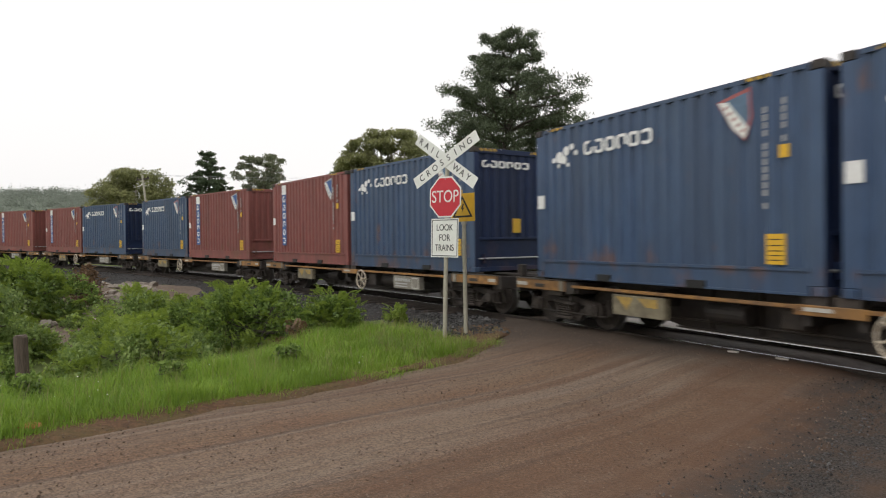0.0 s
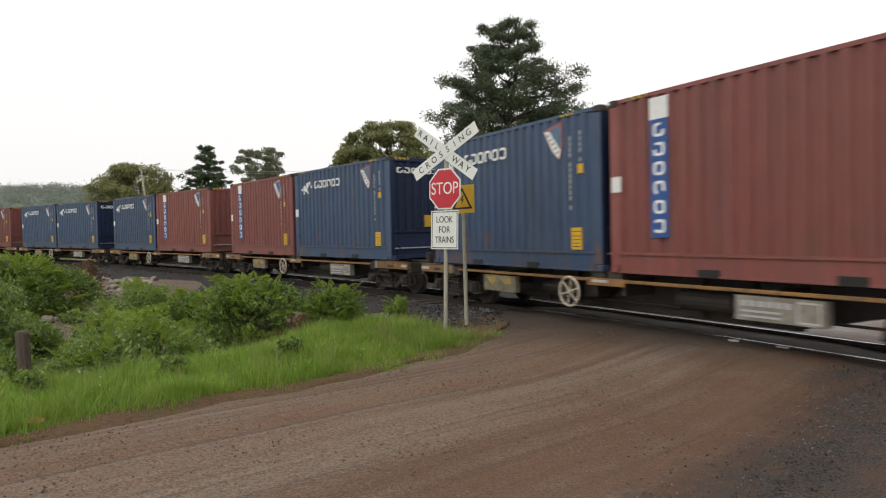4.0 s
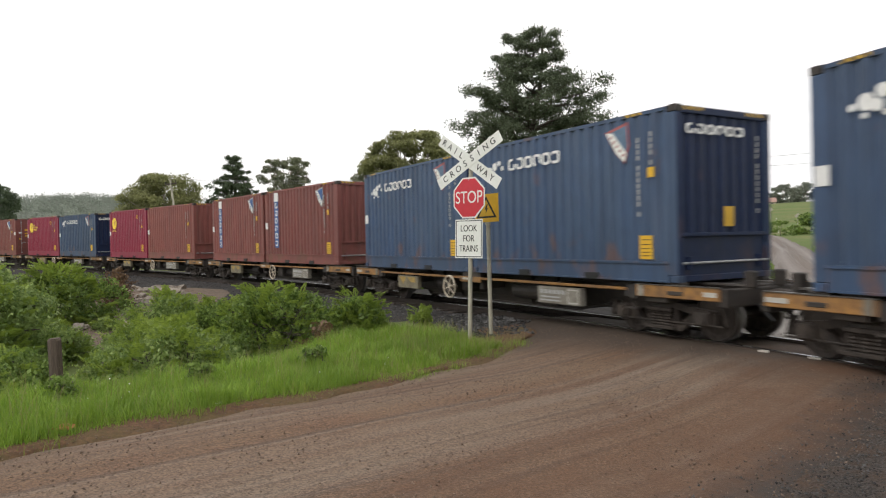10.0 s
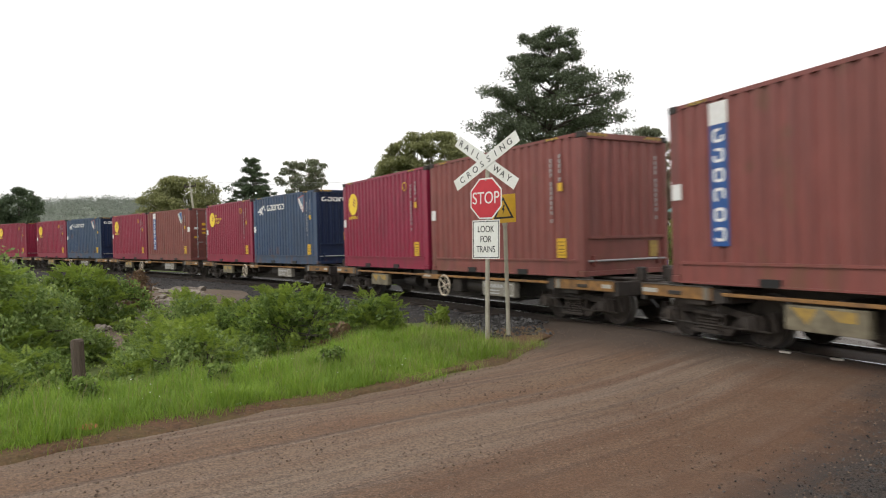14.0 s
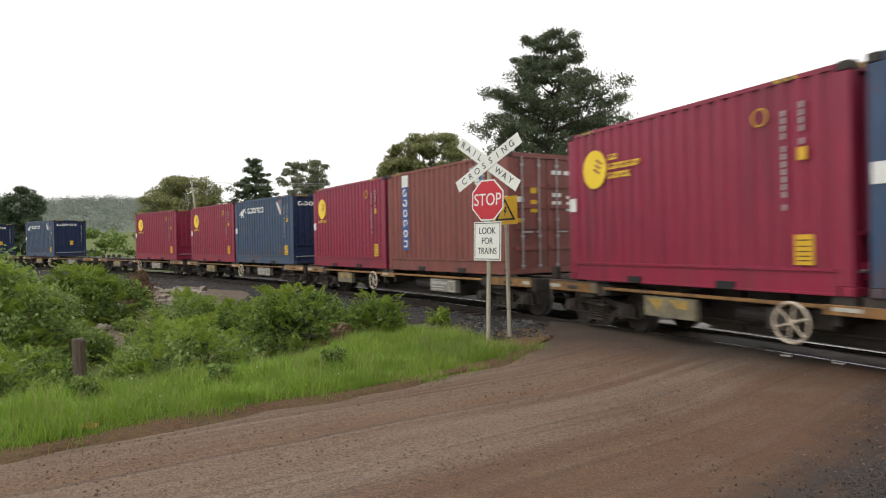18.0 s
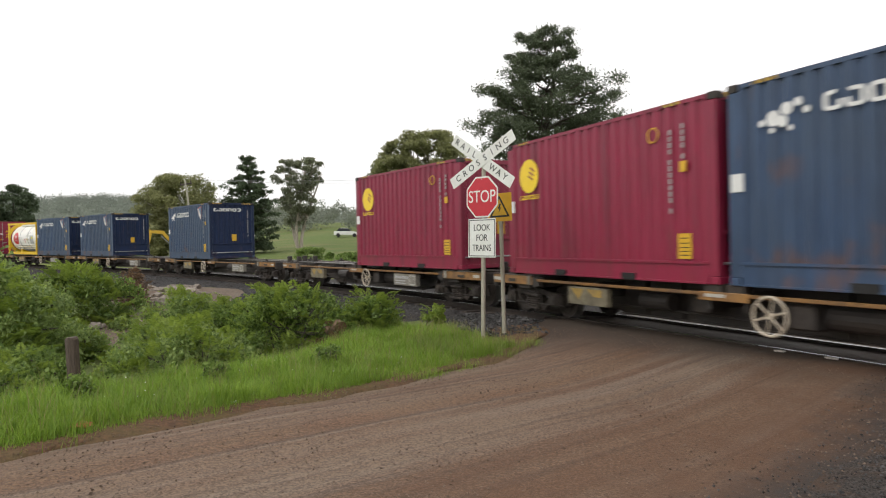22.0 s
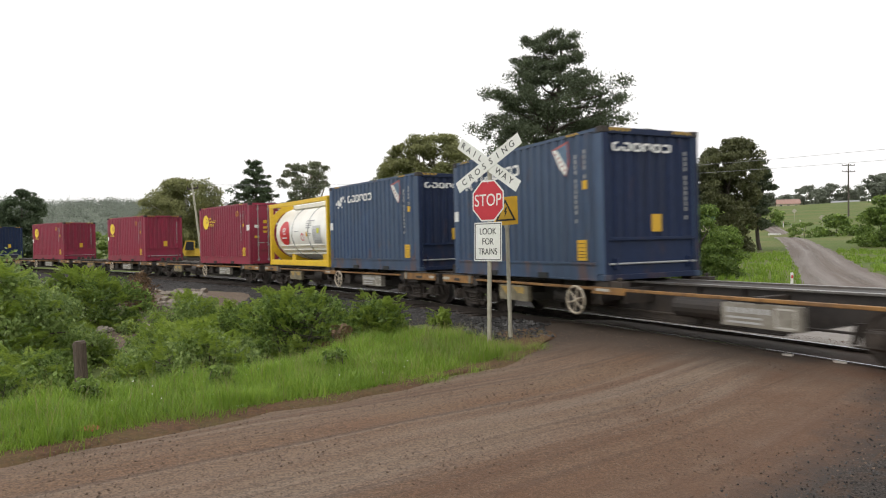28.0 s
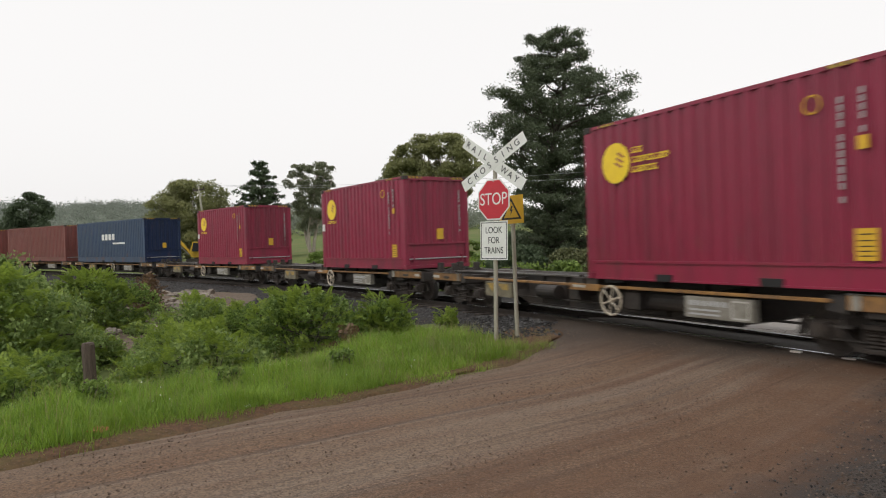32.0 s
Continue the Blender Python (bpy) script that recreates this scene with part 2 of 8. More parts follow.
M_ROCK = material("brown_grey_rock", (0.30, 0.265, 0.225), (0.15, 0.125, 0.10), rough=0.95, fine=6, broad=1.5, bump=0.8, depth=0.03, vary=0.3, spec=0.2)
L_PINE = leaf_material("dark_pine_needles", (0.145, 0.175, 0.10), (0.08, 0.105, 0.06), through_light=0.35)
# both gum leaf colours are lightened to take in distant mist
L_GUM = leaf_material("olive_gum_leaves", (0.35, 0.355, 0.155), (0.20, 0.215, 0.095), through_light=0.42)
L_OLIVE = leaf_material("dark_olive_leaves", (0.185, 0.195, 0.09), (0.105, 0.115, 0.053), through_light=0.35)
L_GUMGREY = leaf_material("grey_green_gum_leaves", (0.28, 0.30, 0.19), (0.165, 0.185, 0.115), through_light=0.42)
L_CYPRESS = leaf_material("deep_green_cypress", (0.12, 0.16, 0.085), (0.065, 0.095, 0.05), through_light=0.35)
L_BRAMBLE = leaf_material("bramble_leaves", (0.28, 0.385, 0.09), (0.095, 0.155, 0.038), through_light=0.42)
L_BRAMBLE_PALE = leaf_material("pale_bramble_leaves", (0.34, 0.43, 0.14), (0.14, 0.215, 0.06), through_light=0.42)
L_FERN = leaf_material("yellow_green_bracken", (0.34, 0.43, 0.075), (0.19, 0.27, 0.05), through_light=0.4)
L_GRASS = leaf_material("fresh_grass", (0.30, 0.425, 0.055), (0.155, 0.272, 0.034), through_light=0.42)
L_STRAW = leaf_material("straw_grass", (0.36, 0.31, 0.13), (0.22, 0.22, 0.08))
L_DEAD = leaf_material("dead_brown_bracken", (0.24, 0.15, 0.085), (0.13, 0.085, 0.05))
# the distance haze is mixed into these two leaf colours
L_HILL = leaf_material("haze_paled_hill_leaves", (0.255, 0.285, 0.24), (0.225, 0.255, 0.21), through_light=0.4)
L_FAR = leaf_material("haze_paled_far_leaves", (0.27, 0.295, 0.23), (0.20, 0.225, 0.175), through_light=0.4)

# ---- mesh helpers ----


def part(name, bm, mat, parent=None, label="", smooth=False):
    """Links a bmesh as one mesh object, under a thing or a part."""
    me = bpy.data.meshes.new(name)
    bm.to_mesh(me)
    bm.free()
    return part_mesh(name, me, mat, parent, label, smooth)


def part_mesh(name, me, mat, parent=None, label="", smooth=False):
    if mat and not me.materials:
        me.materials.append(mat)
    if smooth:
        me.polygons.foreach_set("use_smooth", [True] * len(me.polygons))
    ob = new(name, me)
    if parent:
        ob.parent = parent
    if label:
        ob["label"] = label
    return ob


def shared(name, ob, parent, m=None):
    """Another object on the mesh of ob."""
    o = new(name, ob.data)
    o.parent = parent
    o.matrix_basis = m or ob.matrix_basis
    if "label" in ob:
        o["label"] = ob["label"]
    return o


def empty(name, m=None):
    ob = new(name)
    ob.empty_display_size = 0.3
    if m:
        ob.matrix_basis = m
    return ob


def box(x0, x1, y0, y1, z0, z1, bevel=0.0, bm=None):
    bm = bm or bmesh.new()
    r = bmesh.ops.create_cube(bm, size=1, matrix=Matrix.Translation(((x0 + x1) / 2, (y0 + y1) / 2, (z0 + z1) / 2)) @ Matrix.Diagonal((x1 - x0, y1 - y0, z1 - z0, 1)))
    if bevel:
        es = list({e for v in r["verts"] for e in v.link_edges})
        bmesh.ops.bevel(bm, geom=es, offset=bevel, segments=1, affect="EDGES")
    return bm


def rod(a, b, r, r2=None, n=10, bm=None):
    bm = bm or bmesh.new()
    a, b = Vector(a), Vector(b)
    d = b - a
    m = Matrix.Translation((a + b) / 2) @ d.to_track_quat("Z", "Y").to_matrix().to_4x4()
    bmesh.ops.create_cone(bm, cap_ends=True, segments=n, radius1=r, radius2=r if r2 is None else r2, depth=d.length, matrix=m)
    return bm


def ring(cx, cy, cz, r, tube, axis="Y", n=24, k=6, bm=None):
    """A torus round the given axis."""
    bm = bm or bmesh.new()
    rows = []
    for i in range(n):
        a = 2 * math.pi * i / n
        row = []
        for j in range(k):
            b = 2 * math.pi * j / k
            q, w = (r + tube * math.cos(b)), tube * math.sin(b)
            p = (cx + q * math.cos(a), cy + w, cz + q * math.sin(a)) if axis == "Y" else (cx + w, cy + q * math.cos(a), cz + q * math.sin(a))
            row.append(bm.verts.new(p))
        rows.append(row)
    for i in range(n):
        for j in range(k):
            bm.faces.new((rows[i][j], rows[(i + 1) % n][j], rows[(i + 1) % n][(j + 1) % k], rows[i][(j + 1) % k]))
    bmesh.ops.recalc_face_normals(bm, faces=bm.faces)
    return bm


def prism(points, y0, y1, bm=None):
    """A slab with the outline points (x, z), from y0 to y1."""
    bm = bm or bmesh.new()
    lo = [bm.verts.new((x, y0, z)) for x, z in points]
    hi = [bm.verts.new((x, y1, z)) for x, z in points]
    n = len(points)
    fs = [bm.faces.new(lo), bm.faces.new(hi[::-1])]
    for i in range(n):
        fs.append(bm.faces.new((lo[i], hi[i], hi[(i + 1) % n], lo[(i + 1) % n])))
    bmesh.ops.recalc_face_normals(bm, faces=fs)
    return bm


def text_mesh(words, size, depth=0.002):
    c = bpy.data.curves.new("words", "FONT")
    c.body, c.size, c.extrude, c.align_x, c.align_y = words, size, depth, "CENTER", "CENTER"
    o = bpy.data.objects.new("words", c)
    scene.collection.objects.link(o)
    bpy.context.view_layer.update()
    me = bpy.data.meshes.new_from_object(o.evaluated_get(bpy.context.evaluated_depsgraph_get()))
    bpy.data.objects.remove(o)
    bpy.data.curves.remove(c)
    return me


# ---- the line of the railway ----
R_D, R_TH, R_K0, R_K1, R_KN = 19.145, 0.985407, -0.0095033, 9.5841e-05, -0.0006725
CANT, GRADE = 0.0314, 0.0013
S_LO, S_HI, S_STEP = -170.0, 330.0, 0.5
RAIL_UP = 0.045


def heading(s):
    s = min(max(s, -24.0), 99.0)
    return R_TH + R_K0 * s + R_K1 * s * s / 2 + R_KN * min(s, 0.0)


def line_table():
    back = [(0.0, R_D)]
    for i in range(int(-S_LO / S_STEP)):
        h = heading(-(i + 0.5) * S_STEP)
        back.append((back[-1][0] + math.cos(h) * S_STEP, back[-1][1] - math.sin(h) * S_STEP))
    fwd = [(0.0, R_D)]
    for i in range(int(S_HI / S_STEP)):
        h = heading((i + 0.5) * S_STEP)
        fwd.append((fwd[-1][0] - math.cos(h) * S_STEP, fwd[-1][1] + math.sin(h) * S_STEP))
    return np.array(back[:0:-1] + fwd)


LINE = line_table()


def rail_point(s):
    """The middle of the track, at the height of the rails, s metres up the line."""
    q = (s - S_LO) / S_STEP
    i = int(min(max(math.floor(q), 0), len(LINE) - 2))
    p = LINE[i] + (LINE[i + 1] - LINE[i]) * (q - i)
    return Vector((p[0], p[1], GRADE * min(max(s, -24), 110)))


def rail_offset(s, across, up=0.0):
    """A place beside the track: across is away from the camera's side."""
    p, h = rail_point(s), heading(s)
    c = across * math.cos(CANT) - up * math.sin(CANT)
    z = across * math.sin(CANT) + up * math.cos(CANT)
    return p + Vector((math.sin(h) * c, math.cos(h) * c, z))


@functools.lru_cache(maxsize=64)
def track_distance(x, y):
    """Signed distance from the track (positive beyond it) and the place along it."""
    d = np.hypot(LINE[:, 0] - x, LINE[:, 1] - y)
    i = int(np.argmin(d))
    s = S_LO + i * S_STEP
    h = heading(s)
    return (x - LINE[i, 0]) * math.sin(h) + (y - LINE[i, 1]) * math.cos(h), s


# ---- the ground ----
FAR_LEFT = ((9.3, 20.0), (12.6, 27.2), (14.9, 32.6), (19.7, 44.1), (29.2, 66.5), (44.5, 107.0), (48.3, 121.0), (47.6, 131.0), (38.0, 141.0))
FAR_RIGHT = ((12.8, 18.4), (16.2, 27.3), (18.3, 32.9), (21.9, 41.5), (27.6, 54.3), (32.9, 68.0), (47.7, 108.2), (51.8, 122.0), (51.0, 133.0), (40.0, 144.5))
NEAR_EDGE = ((-60.0, -48.0), (-24.0, -16.0), (-9.5, 0.2), (-5.4, 4.1), (-3.9, 5.55), (-2.75, 7.15), (-1.55, 8.2), (-0.3, 10.0), (0.7, 11.7), (1.15, 12.7), (1.0, 13.9), (1.7, 15.6), (4.8, 17.2), (9.3, 20.0))
FAR_EDGE = ((-52.0, -56.0), (-19.0, -24.0), (-6.0, -9.0), (-1.8, -0.4), (0.5, 2.9), (2.0, 4.4), (2.8, 5.15), (3.95, 6.45), (5.2, 7.9), (6.8, 9.3), (9.6, 11.6), (11.4, 14.9), (12.8, 18.4))


EARTH_LINE = ((-12.6, 29.5), (-12.0, 24.0), (-10.6, 17.0))


def smooth(a, b, x):
    t = min(max((x - a) / (b - a), 0.0), 1.0)
    return t * t * (3 - 2 * t)


@functools.lru_cache(maxsize=64)
def along(points, x, y):
    """The nearest place on a polyline: distance, signed (positive to its left), and the length along it."""
    best = (1e9, 0, 0)
    run = 0.0
    for (ax, ay), (bx, by) in zip(points, points[1:]):
        dx, dy = bx - ax, by - ay
        n = math.hypot(dx, dy)
        t = min(max(((x - ax) * dx + (y - ay) * dy) / (n * n), 0), 1)
        d = math.hypot(x - ax - t * dx, y - ay - t * dy)
        if d < best[0]:
            best = (d, 1 if dx * (y - ay) - dy * (x - ax) > 0 else -1, run + t * n)
        run += n
    return best


def ground_z(x, y):
    """The height of the ground."""
    d, s = track_distance(x, y)
    side = along(NEAR_EDGE, x, y)
    z = -0.26
    # the far country rises away from the line to the north-east and lies level to the north-west
    if d > 0:
        w = smooth(-14, 8, x - 0.25 * (y - 20))
        z = -0.3 + min((0.075 - 0.02 * w) * max(d - 4, 0) + 0.045 * w * max(d - 80, 0), 13.0 + 7.0 * w) - 0.25 * smooth(8.0, 3.0, d)
        z += 0.6 * smooth(10, 60, d) * noise.noise((x * 0.03, y * 0.03, 1.7))
    elif side[1] > 0:
        # the verge falls into a ditch between the road and the railway bank
        v = side[0]
        depth = smooth(1.4, 4.5, v) * smooth(-1.2, -4.5, x + 0.05 * y) * smooth(-2.2, -6.0, d)
        z = -0.26 - 0.95 * depth - 0.5 * (1 - depth) * smooth(-9.5, -5.5, d) * smooth(-4.0, 1.5, s)
        z += 0.05 * noise.noise((x * 0.9, y * 0.9, 3.1)) * smooth(0.1, 1.0, v)
    else:
        z = -0.36
    m = along(EARTH_LINE, x, y)[0] if d < 0 else 9.0
    if m < 3.4:
        e = smooth(3.4, 1.2, m)
        z = z * (1 - e) + (-0.2 - 0.085 * (27.5 - min(y, 27.5))) * e
    bank = smooth(4.6, 1.7, abs(d))
    z = z * (1 - bank) + (GRADE * s - 0.32) * bank if abs(d) < 4.6 else z
    # at the crossing the ground comes up to the rails
    c = smooth(6.5, 4.0, abs(s + 10.0)) * smooth(4.0, 1.0, abs(d))
    return z * (1 - c) + (GRADE * s - 0.18) * c


def road_z(x, y):
    d, s = track_distance(x, y)
    if d > 3.5:
        return ground_z(x, y) + 0.06
    return -0.235 + (GRADE * s + 0.235) * smooth(4.6, 0.8, abs(d))


def sheet(name, xs, ys, height, mat, label):
    verts = [(x, y, height(x, y)) for y in ys for x in xs]
    n = len(xs)
    faces = [(j * n + i, j * n + i + 1, (j + 1) * n + i + 1, (j + 1) * n + i) for j in range(len(ys) - 1) for i in range(n - 1)]
    me = bpy.data.meshes.new(name)
    me.from_pydata(verts, [], faces)
    return tagged(part_mesh(name, me, mat, smooth=True), label, kind="structure")


def steps(lo, hi, mid_lo, mid_hi, fine):
    """Grid lines that are close together in the middle and spread outwards."""
    v = list(np.arange(mid_lo, mid_hi, fine))
    g, x = fine, mid_lo
    while x > lo:
        g *= 1.22
        x -= g
        v.insert(0, x)
    g, x = fine, v[-1]
    while x < hi:
        g *= 1.22
        x += g
        v.append(x)
    return v


sheet("ground", steps(-2500, 2500, -14, 16, 0.45), steps(-1500, 3500, -3, 34, 0.45), ground_z, M_GROUND, "green pasture and grassy verge with a shallow ditch")


def road_material(tracks=0.0):
    """Brown gravel: pale, packed wheel tracks and darker loose ridges along the road, stones and damp patches. tracks: how far apart the ruts lie."""
    m = material("wet_brown_gravel", (0.168, 0.104, 0.061), (0.095, 0.055, 0.033), rough=0.72, spec=0.22, fine=30, broad=0.8, mix=0.6, third=(0.125, 0.066, 0.04), bump=0.7, depth=0.02, sharp=(0.30, 0.70))
    n, l = m.node_tree.nodes, m.node_tree.links
    b = n["Principled BSDF"]
    base = b.inputs["Base Color"].links[0].from_socket
    uv = n.new("ShaderNodeTexCoord")
    out = base
    for sx, sy, lo, hi, colour, most in ((0.55, 0.02, 0.44, 0.60, (0.162, 0.122, 0.09), 0.8), (1.2, 0.04, 0.47, 0.64, (0.105, 0.058, 0.034), 0.75), (3.2, 0.06, 0.52, 0.64, (0.19, 0.15, 0.118), 0.65), (9.0, 0.15, 0.53, 0.70, (0.062, 0.041, 0.030), 0.6)):
        mp, t, r, mx = n.new("ShaderNodeMapping"), n.new("ShaderNodeTexNoise"), n.new("ShaderNodeMapRange"), n.new("ShaderNodeMix")
        mp.inputs["Scale"].default_value = (sx, sy, 1)
        t.inputs["Scale"].default_value, t.inputs["Detail"].default_value, t.inputs["Distortion"].default_value = 1.0, 4, 0.4
        r.inputs["From Min"].default_value, r.inputs["From Max"].default_value, r.inputs["To Max"].default_value = lo, hi, most
        mx.data_type = "RGBA"
        mx.inputs["B"].default_value = (*colour, 1)
        if tracks:
            l.new(uv.outputs["UV"], mp.inputs["Vector"])
        else:
            way = n.new("ShaderNodeMapping")
            way.inputs["Rotation"].default_value = (0, 0, radians(47))
            l.new(uv.outputs["Object"], way.inputs["Vector"])
            l.new(way.outputs["Vector"], mp.inputs["Vector"])
        l.new(mp.outputs["Vector"], t.inputs["Vector"])
        l.new(t.outputs["Fac"], r.inputs["Value"])
        l.new(r.outputs["Result"], mx.inputs["Factor"])
        l.new(out, mx.inputs["A"])
        out = mx.outputs["Result"]
    v, r, mx = n.new("ShaderNodeTexVoronoi"), n.new("ShaderNodeMapRange"), n.new("ShaderNodeMix")
    v.inputs["Scale"].default_value = 24
    r.inputs["From Min"].default_value, r.inputs["From Max"].default_value, r.inputs["To Min"].default_value, r.inputs["To Max"].default_value = 0.08, 0.2, 0.75, 0.0
    mx.data_type = "RGBA"
    mx.inputs["B"].default_value = (0.07, 0.05, 0.04, 1)
    l.new(uv.outputs["Object"], v.inputs["Vector"])
    l.new(v.outputs["Distance"], r.inputs["Value"])
    l.new(r.outputs["Result"], mx.inputs["Factor"])
    l.new(out, mx.inputs["A"])
    # grit: each small stone a little lighter or darker than the next
    grit, sep, far, hs = n.new("ShaderNodeTexVoronoi"), n.new("ShaderNodeSeparateColor"), n.new("ShaderNodeMapRange"), n.new("ShaderNodeHueSaturation")
    grit.inputs["Scale"].default_value = 70
    far.inputs["To Min"].default_value, far.inputs["To Max"].default_value = 0.62, 1.40
    l.new(uv.outputs["Object"], grit.inputs["Vector"])
    l.new(grit.outputs["Color"], sep.inputs["Color"])
    l.new(sep.outputs["Red"], far.inputs["Value"])
    l.new(far.outputs["Result"], hs.inputs["Value"])
    l.new(mx.outputs["Result"], hs.inputs["Color"])
    out = hs.outputs["Color"]
    if tracks:
        sx, w, g, mx = n.new("ShaderNodeSeparateXYZ"), n.new("ShaderNodeMath"), n.new("ShaderNodeMapRange"), n.new("ShaderNodeMix")
        w.operation, w.inputs[1].default_value = "PINGPONG", tracks / 2
        g.inputs["From Min"].default_value, g.inputs["From Max"].default_value, g.inputs["To Max"].default_value = tracks * 0.2, tracks * 0.48, 0.45
        mx.data_type = "RGBA"
        mx.inputs["B"].default_value = (0.25, 0.215, 0.185, 1)
        l.new(uv.outputs["UV"], sx.inputs["Vector"])
        l.new(sx.outputs["X"], w.inputs[0])
        l.new(w.outputs["Value"], g.inputs["Value"])
        l.new(g.outputs["Result"], mx.inputs["Factor"])
        l.new(out, mx.inputs["A"])
        grey_ = n.new("ShaderNodeHueSaturation")
        grey_.inputs["Saturation"].default_value, grey_.inputs["Value"].default_value = 0.5, 1.05
        l.new(mx.outputs["Result"], grey_.inputs["Color"])
        out = grey_.outputs["Color"]
    else:
        # the gravel turns dark brown beside the rails, more of it towards the ballast
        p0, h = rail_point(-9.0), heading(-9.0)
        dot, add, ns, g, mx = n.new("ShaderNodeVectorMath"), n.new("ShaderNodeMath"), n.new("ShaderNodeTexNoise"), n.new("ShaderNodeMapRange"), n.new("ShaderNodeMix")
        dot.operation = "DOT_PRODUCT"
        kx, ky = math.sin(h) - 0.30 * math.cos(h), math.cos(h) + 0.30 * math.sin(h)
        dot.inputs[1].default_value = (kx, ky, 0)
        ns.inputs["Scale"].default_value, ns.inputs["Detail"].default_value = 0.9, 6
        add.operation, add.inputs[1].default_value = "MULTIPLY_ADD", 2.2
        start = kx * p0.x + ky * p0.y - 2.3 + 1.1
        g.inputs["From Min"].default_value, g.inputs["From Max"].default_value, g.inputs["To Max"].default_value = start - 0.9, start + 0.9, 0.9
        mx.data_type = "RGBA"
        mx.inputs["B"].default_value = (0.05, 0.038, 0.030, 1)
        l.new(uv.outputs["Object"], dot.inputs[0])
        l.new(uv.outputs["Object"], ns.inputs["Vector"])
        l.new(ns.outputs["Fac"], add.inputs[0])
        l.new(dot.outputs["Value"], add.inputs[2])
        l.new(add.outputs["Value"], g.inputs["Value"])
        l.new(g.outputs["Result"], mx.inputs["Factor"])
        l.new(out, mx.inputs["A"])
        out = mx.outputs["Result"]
        # beyond the far rail the wet gravel's sky reflection is painted in as pale grey
        dot, ns, add, g, mx = n.new("ShaderNodeVectorMath"), n.new("ShaderNodeTexNoise"), n.new("ShaderNodeMath"), n.new("ShaderNodeMapRange"), n.new("ShaderNodeMix")
        dot.operation, dot.inputs[1].default_value = "DOT_PRODUCT", (math.sin(h), math.cos(h), 0)
        ns.inputs["Scale"].default_value, ns.inputs["Detail"].default_value = 1.5, 6
        add.operation, add.inputs[1].default_value = "MULTIPLY_ADD", 0.8
        start = math.sin(h) * p0.x + math.cos(h) * p0.y + 0.4
        g.inputs["From Min"].default_value, g.inputs["From Max"].default_value, g.inputs["To Max"].default_value = start + 0.75, start + 1.35, 0.85
        mx.data_type = "RGBA"
        mx.inputs["B"].default_value = (0.27, 0.25, 0.23, 1)
        l.new(uv.outputs["Object"], dot.inputs[0])
        l.new(uv.outputs["Object"], ns.inputs["Vector"])
        l.new(ns.outputs["Fac"], add.inputs[0])
        l.new(dot.outputs["Value"], add.inputs[2])
        l.new(add.outputs["Value"], g.inputs["Value"])
        l.new(g.outputs["Result"], mx.inputs["Factor"])
        l.new(out, mx.inputs["A"])
        out = mx.outputs["Result"]
        # dark loose gravel straying in from the shoulder, and damp rusty soil beside it
        sx = n.new("ShaderNodeSeparateXYZ")
        l.new(uv.outputs["UV"], sx.inputs["Vector"])
        for reach, scale, colour, most in ((2.6, 0.7, (0.098, 0.049, 0.027), 0.7), (0.75, 1.6, (0.052, 0.043, 0.038), 0.95)):
            ns, add, g, mx = n.new("ShaderNodeTexNoise"), n.new("ShaderNodeMath"), n.new("ShaderNodeMapRange"), n.new("ShaderNodeMix")
            ns.inputs["Scale"].default_value, ns.inputs["Detail"].default_value, ns.inputs["Roughness"].default_value = scale, 8, 0.75
            add.operation, add.inputs[1].default_value = "MULTIPLY_ADD", -2.4 * reach
            g.inputs["From Min"].default_value, g.inputs["From Max"].default_value = -0.3 * reach, 0.2 * reach - 1.2 * reach
            g.inputs["To Min"].default_value, g.inputs["To Max"].default_value = 0.0, most
            mx.data_type = "RGBA"
            mx.inputs["B"].default_value = (*colour, 1)
            l.new(uv.outputs["Object"], ns.inputs["Vector"])
            l.new(ns.outputs["Fac"], add.inputs[0])
            l.new(sx.outputs["X"], add.inputs[2])
            l.new(add.outputs["Value"], g.inputs["Value"])
            l.new(g.outputs["Result"], mx.inputs["Factor"])
            l.new(out, mx.inputs["A"])
            out = mx.outputs["Result"]
    l.new(out, b.inputs["Base Color"])
    return m


def resample(points, n):
    p = np.array(points, float)
    d = np.r_[0, np.cumsum(np.hypot(*(p[1:] - p[:-1]).T))]
    # even steps near the camera's end of the list
    t = np.linspace(0, d[-1], n)
    return np.stack([np.interp(t, d, p[:, k]) for k in range(p.shape[1])], 1)


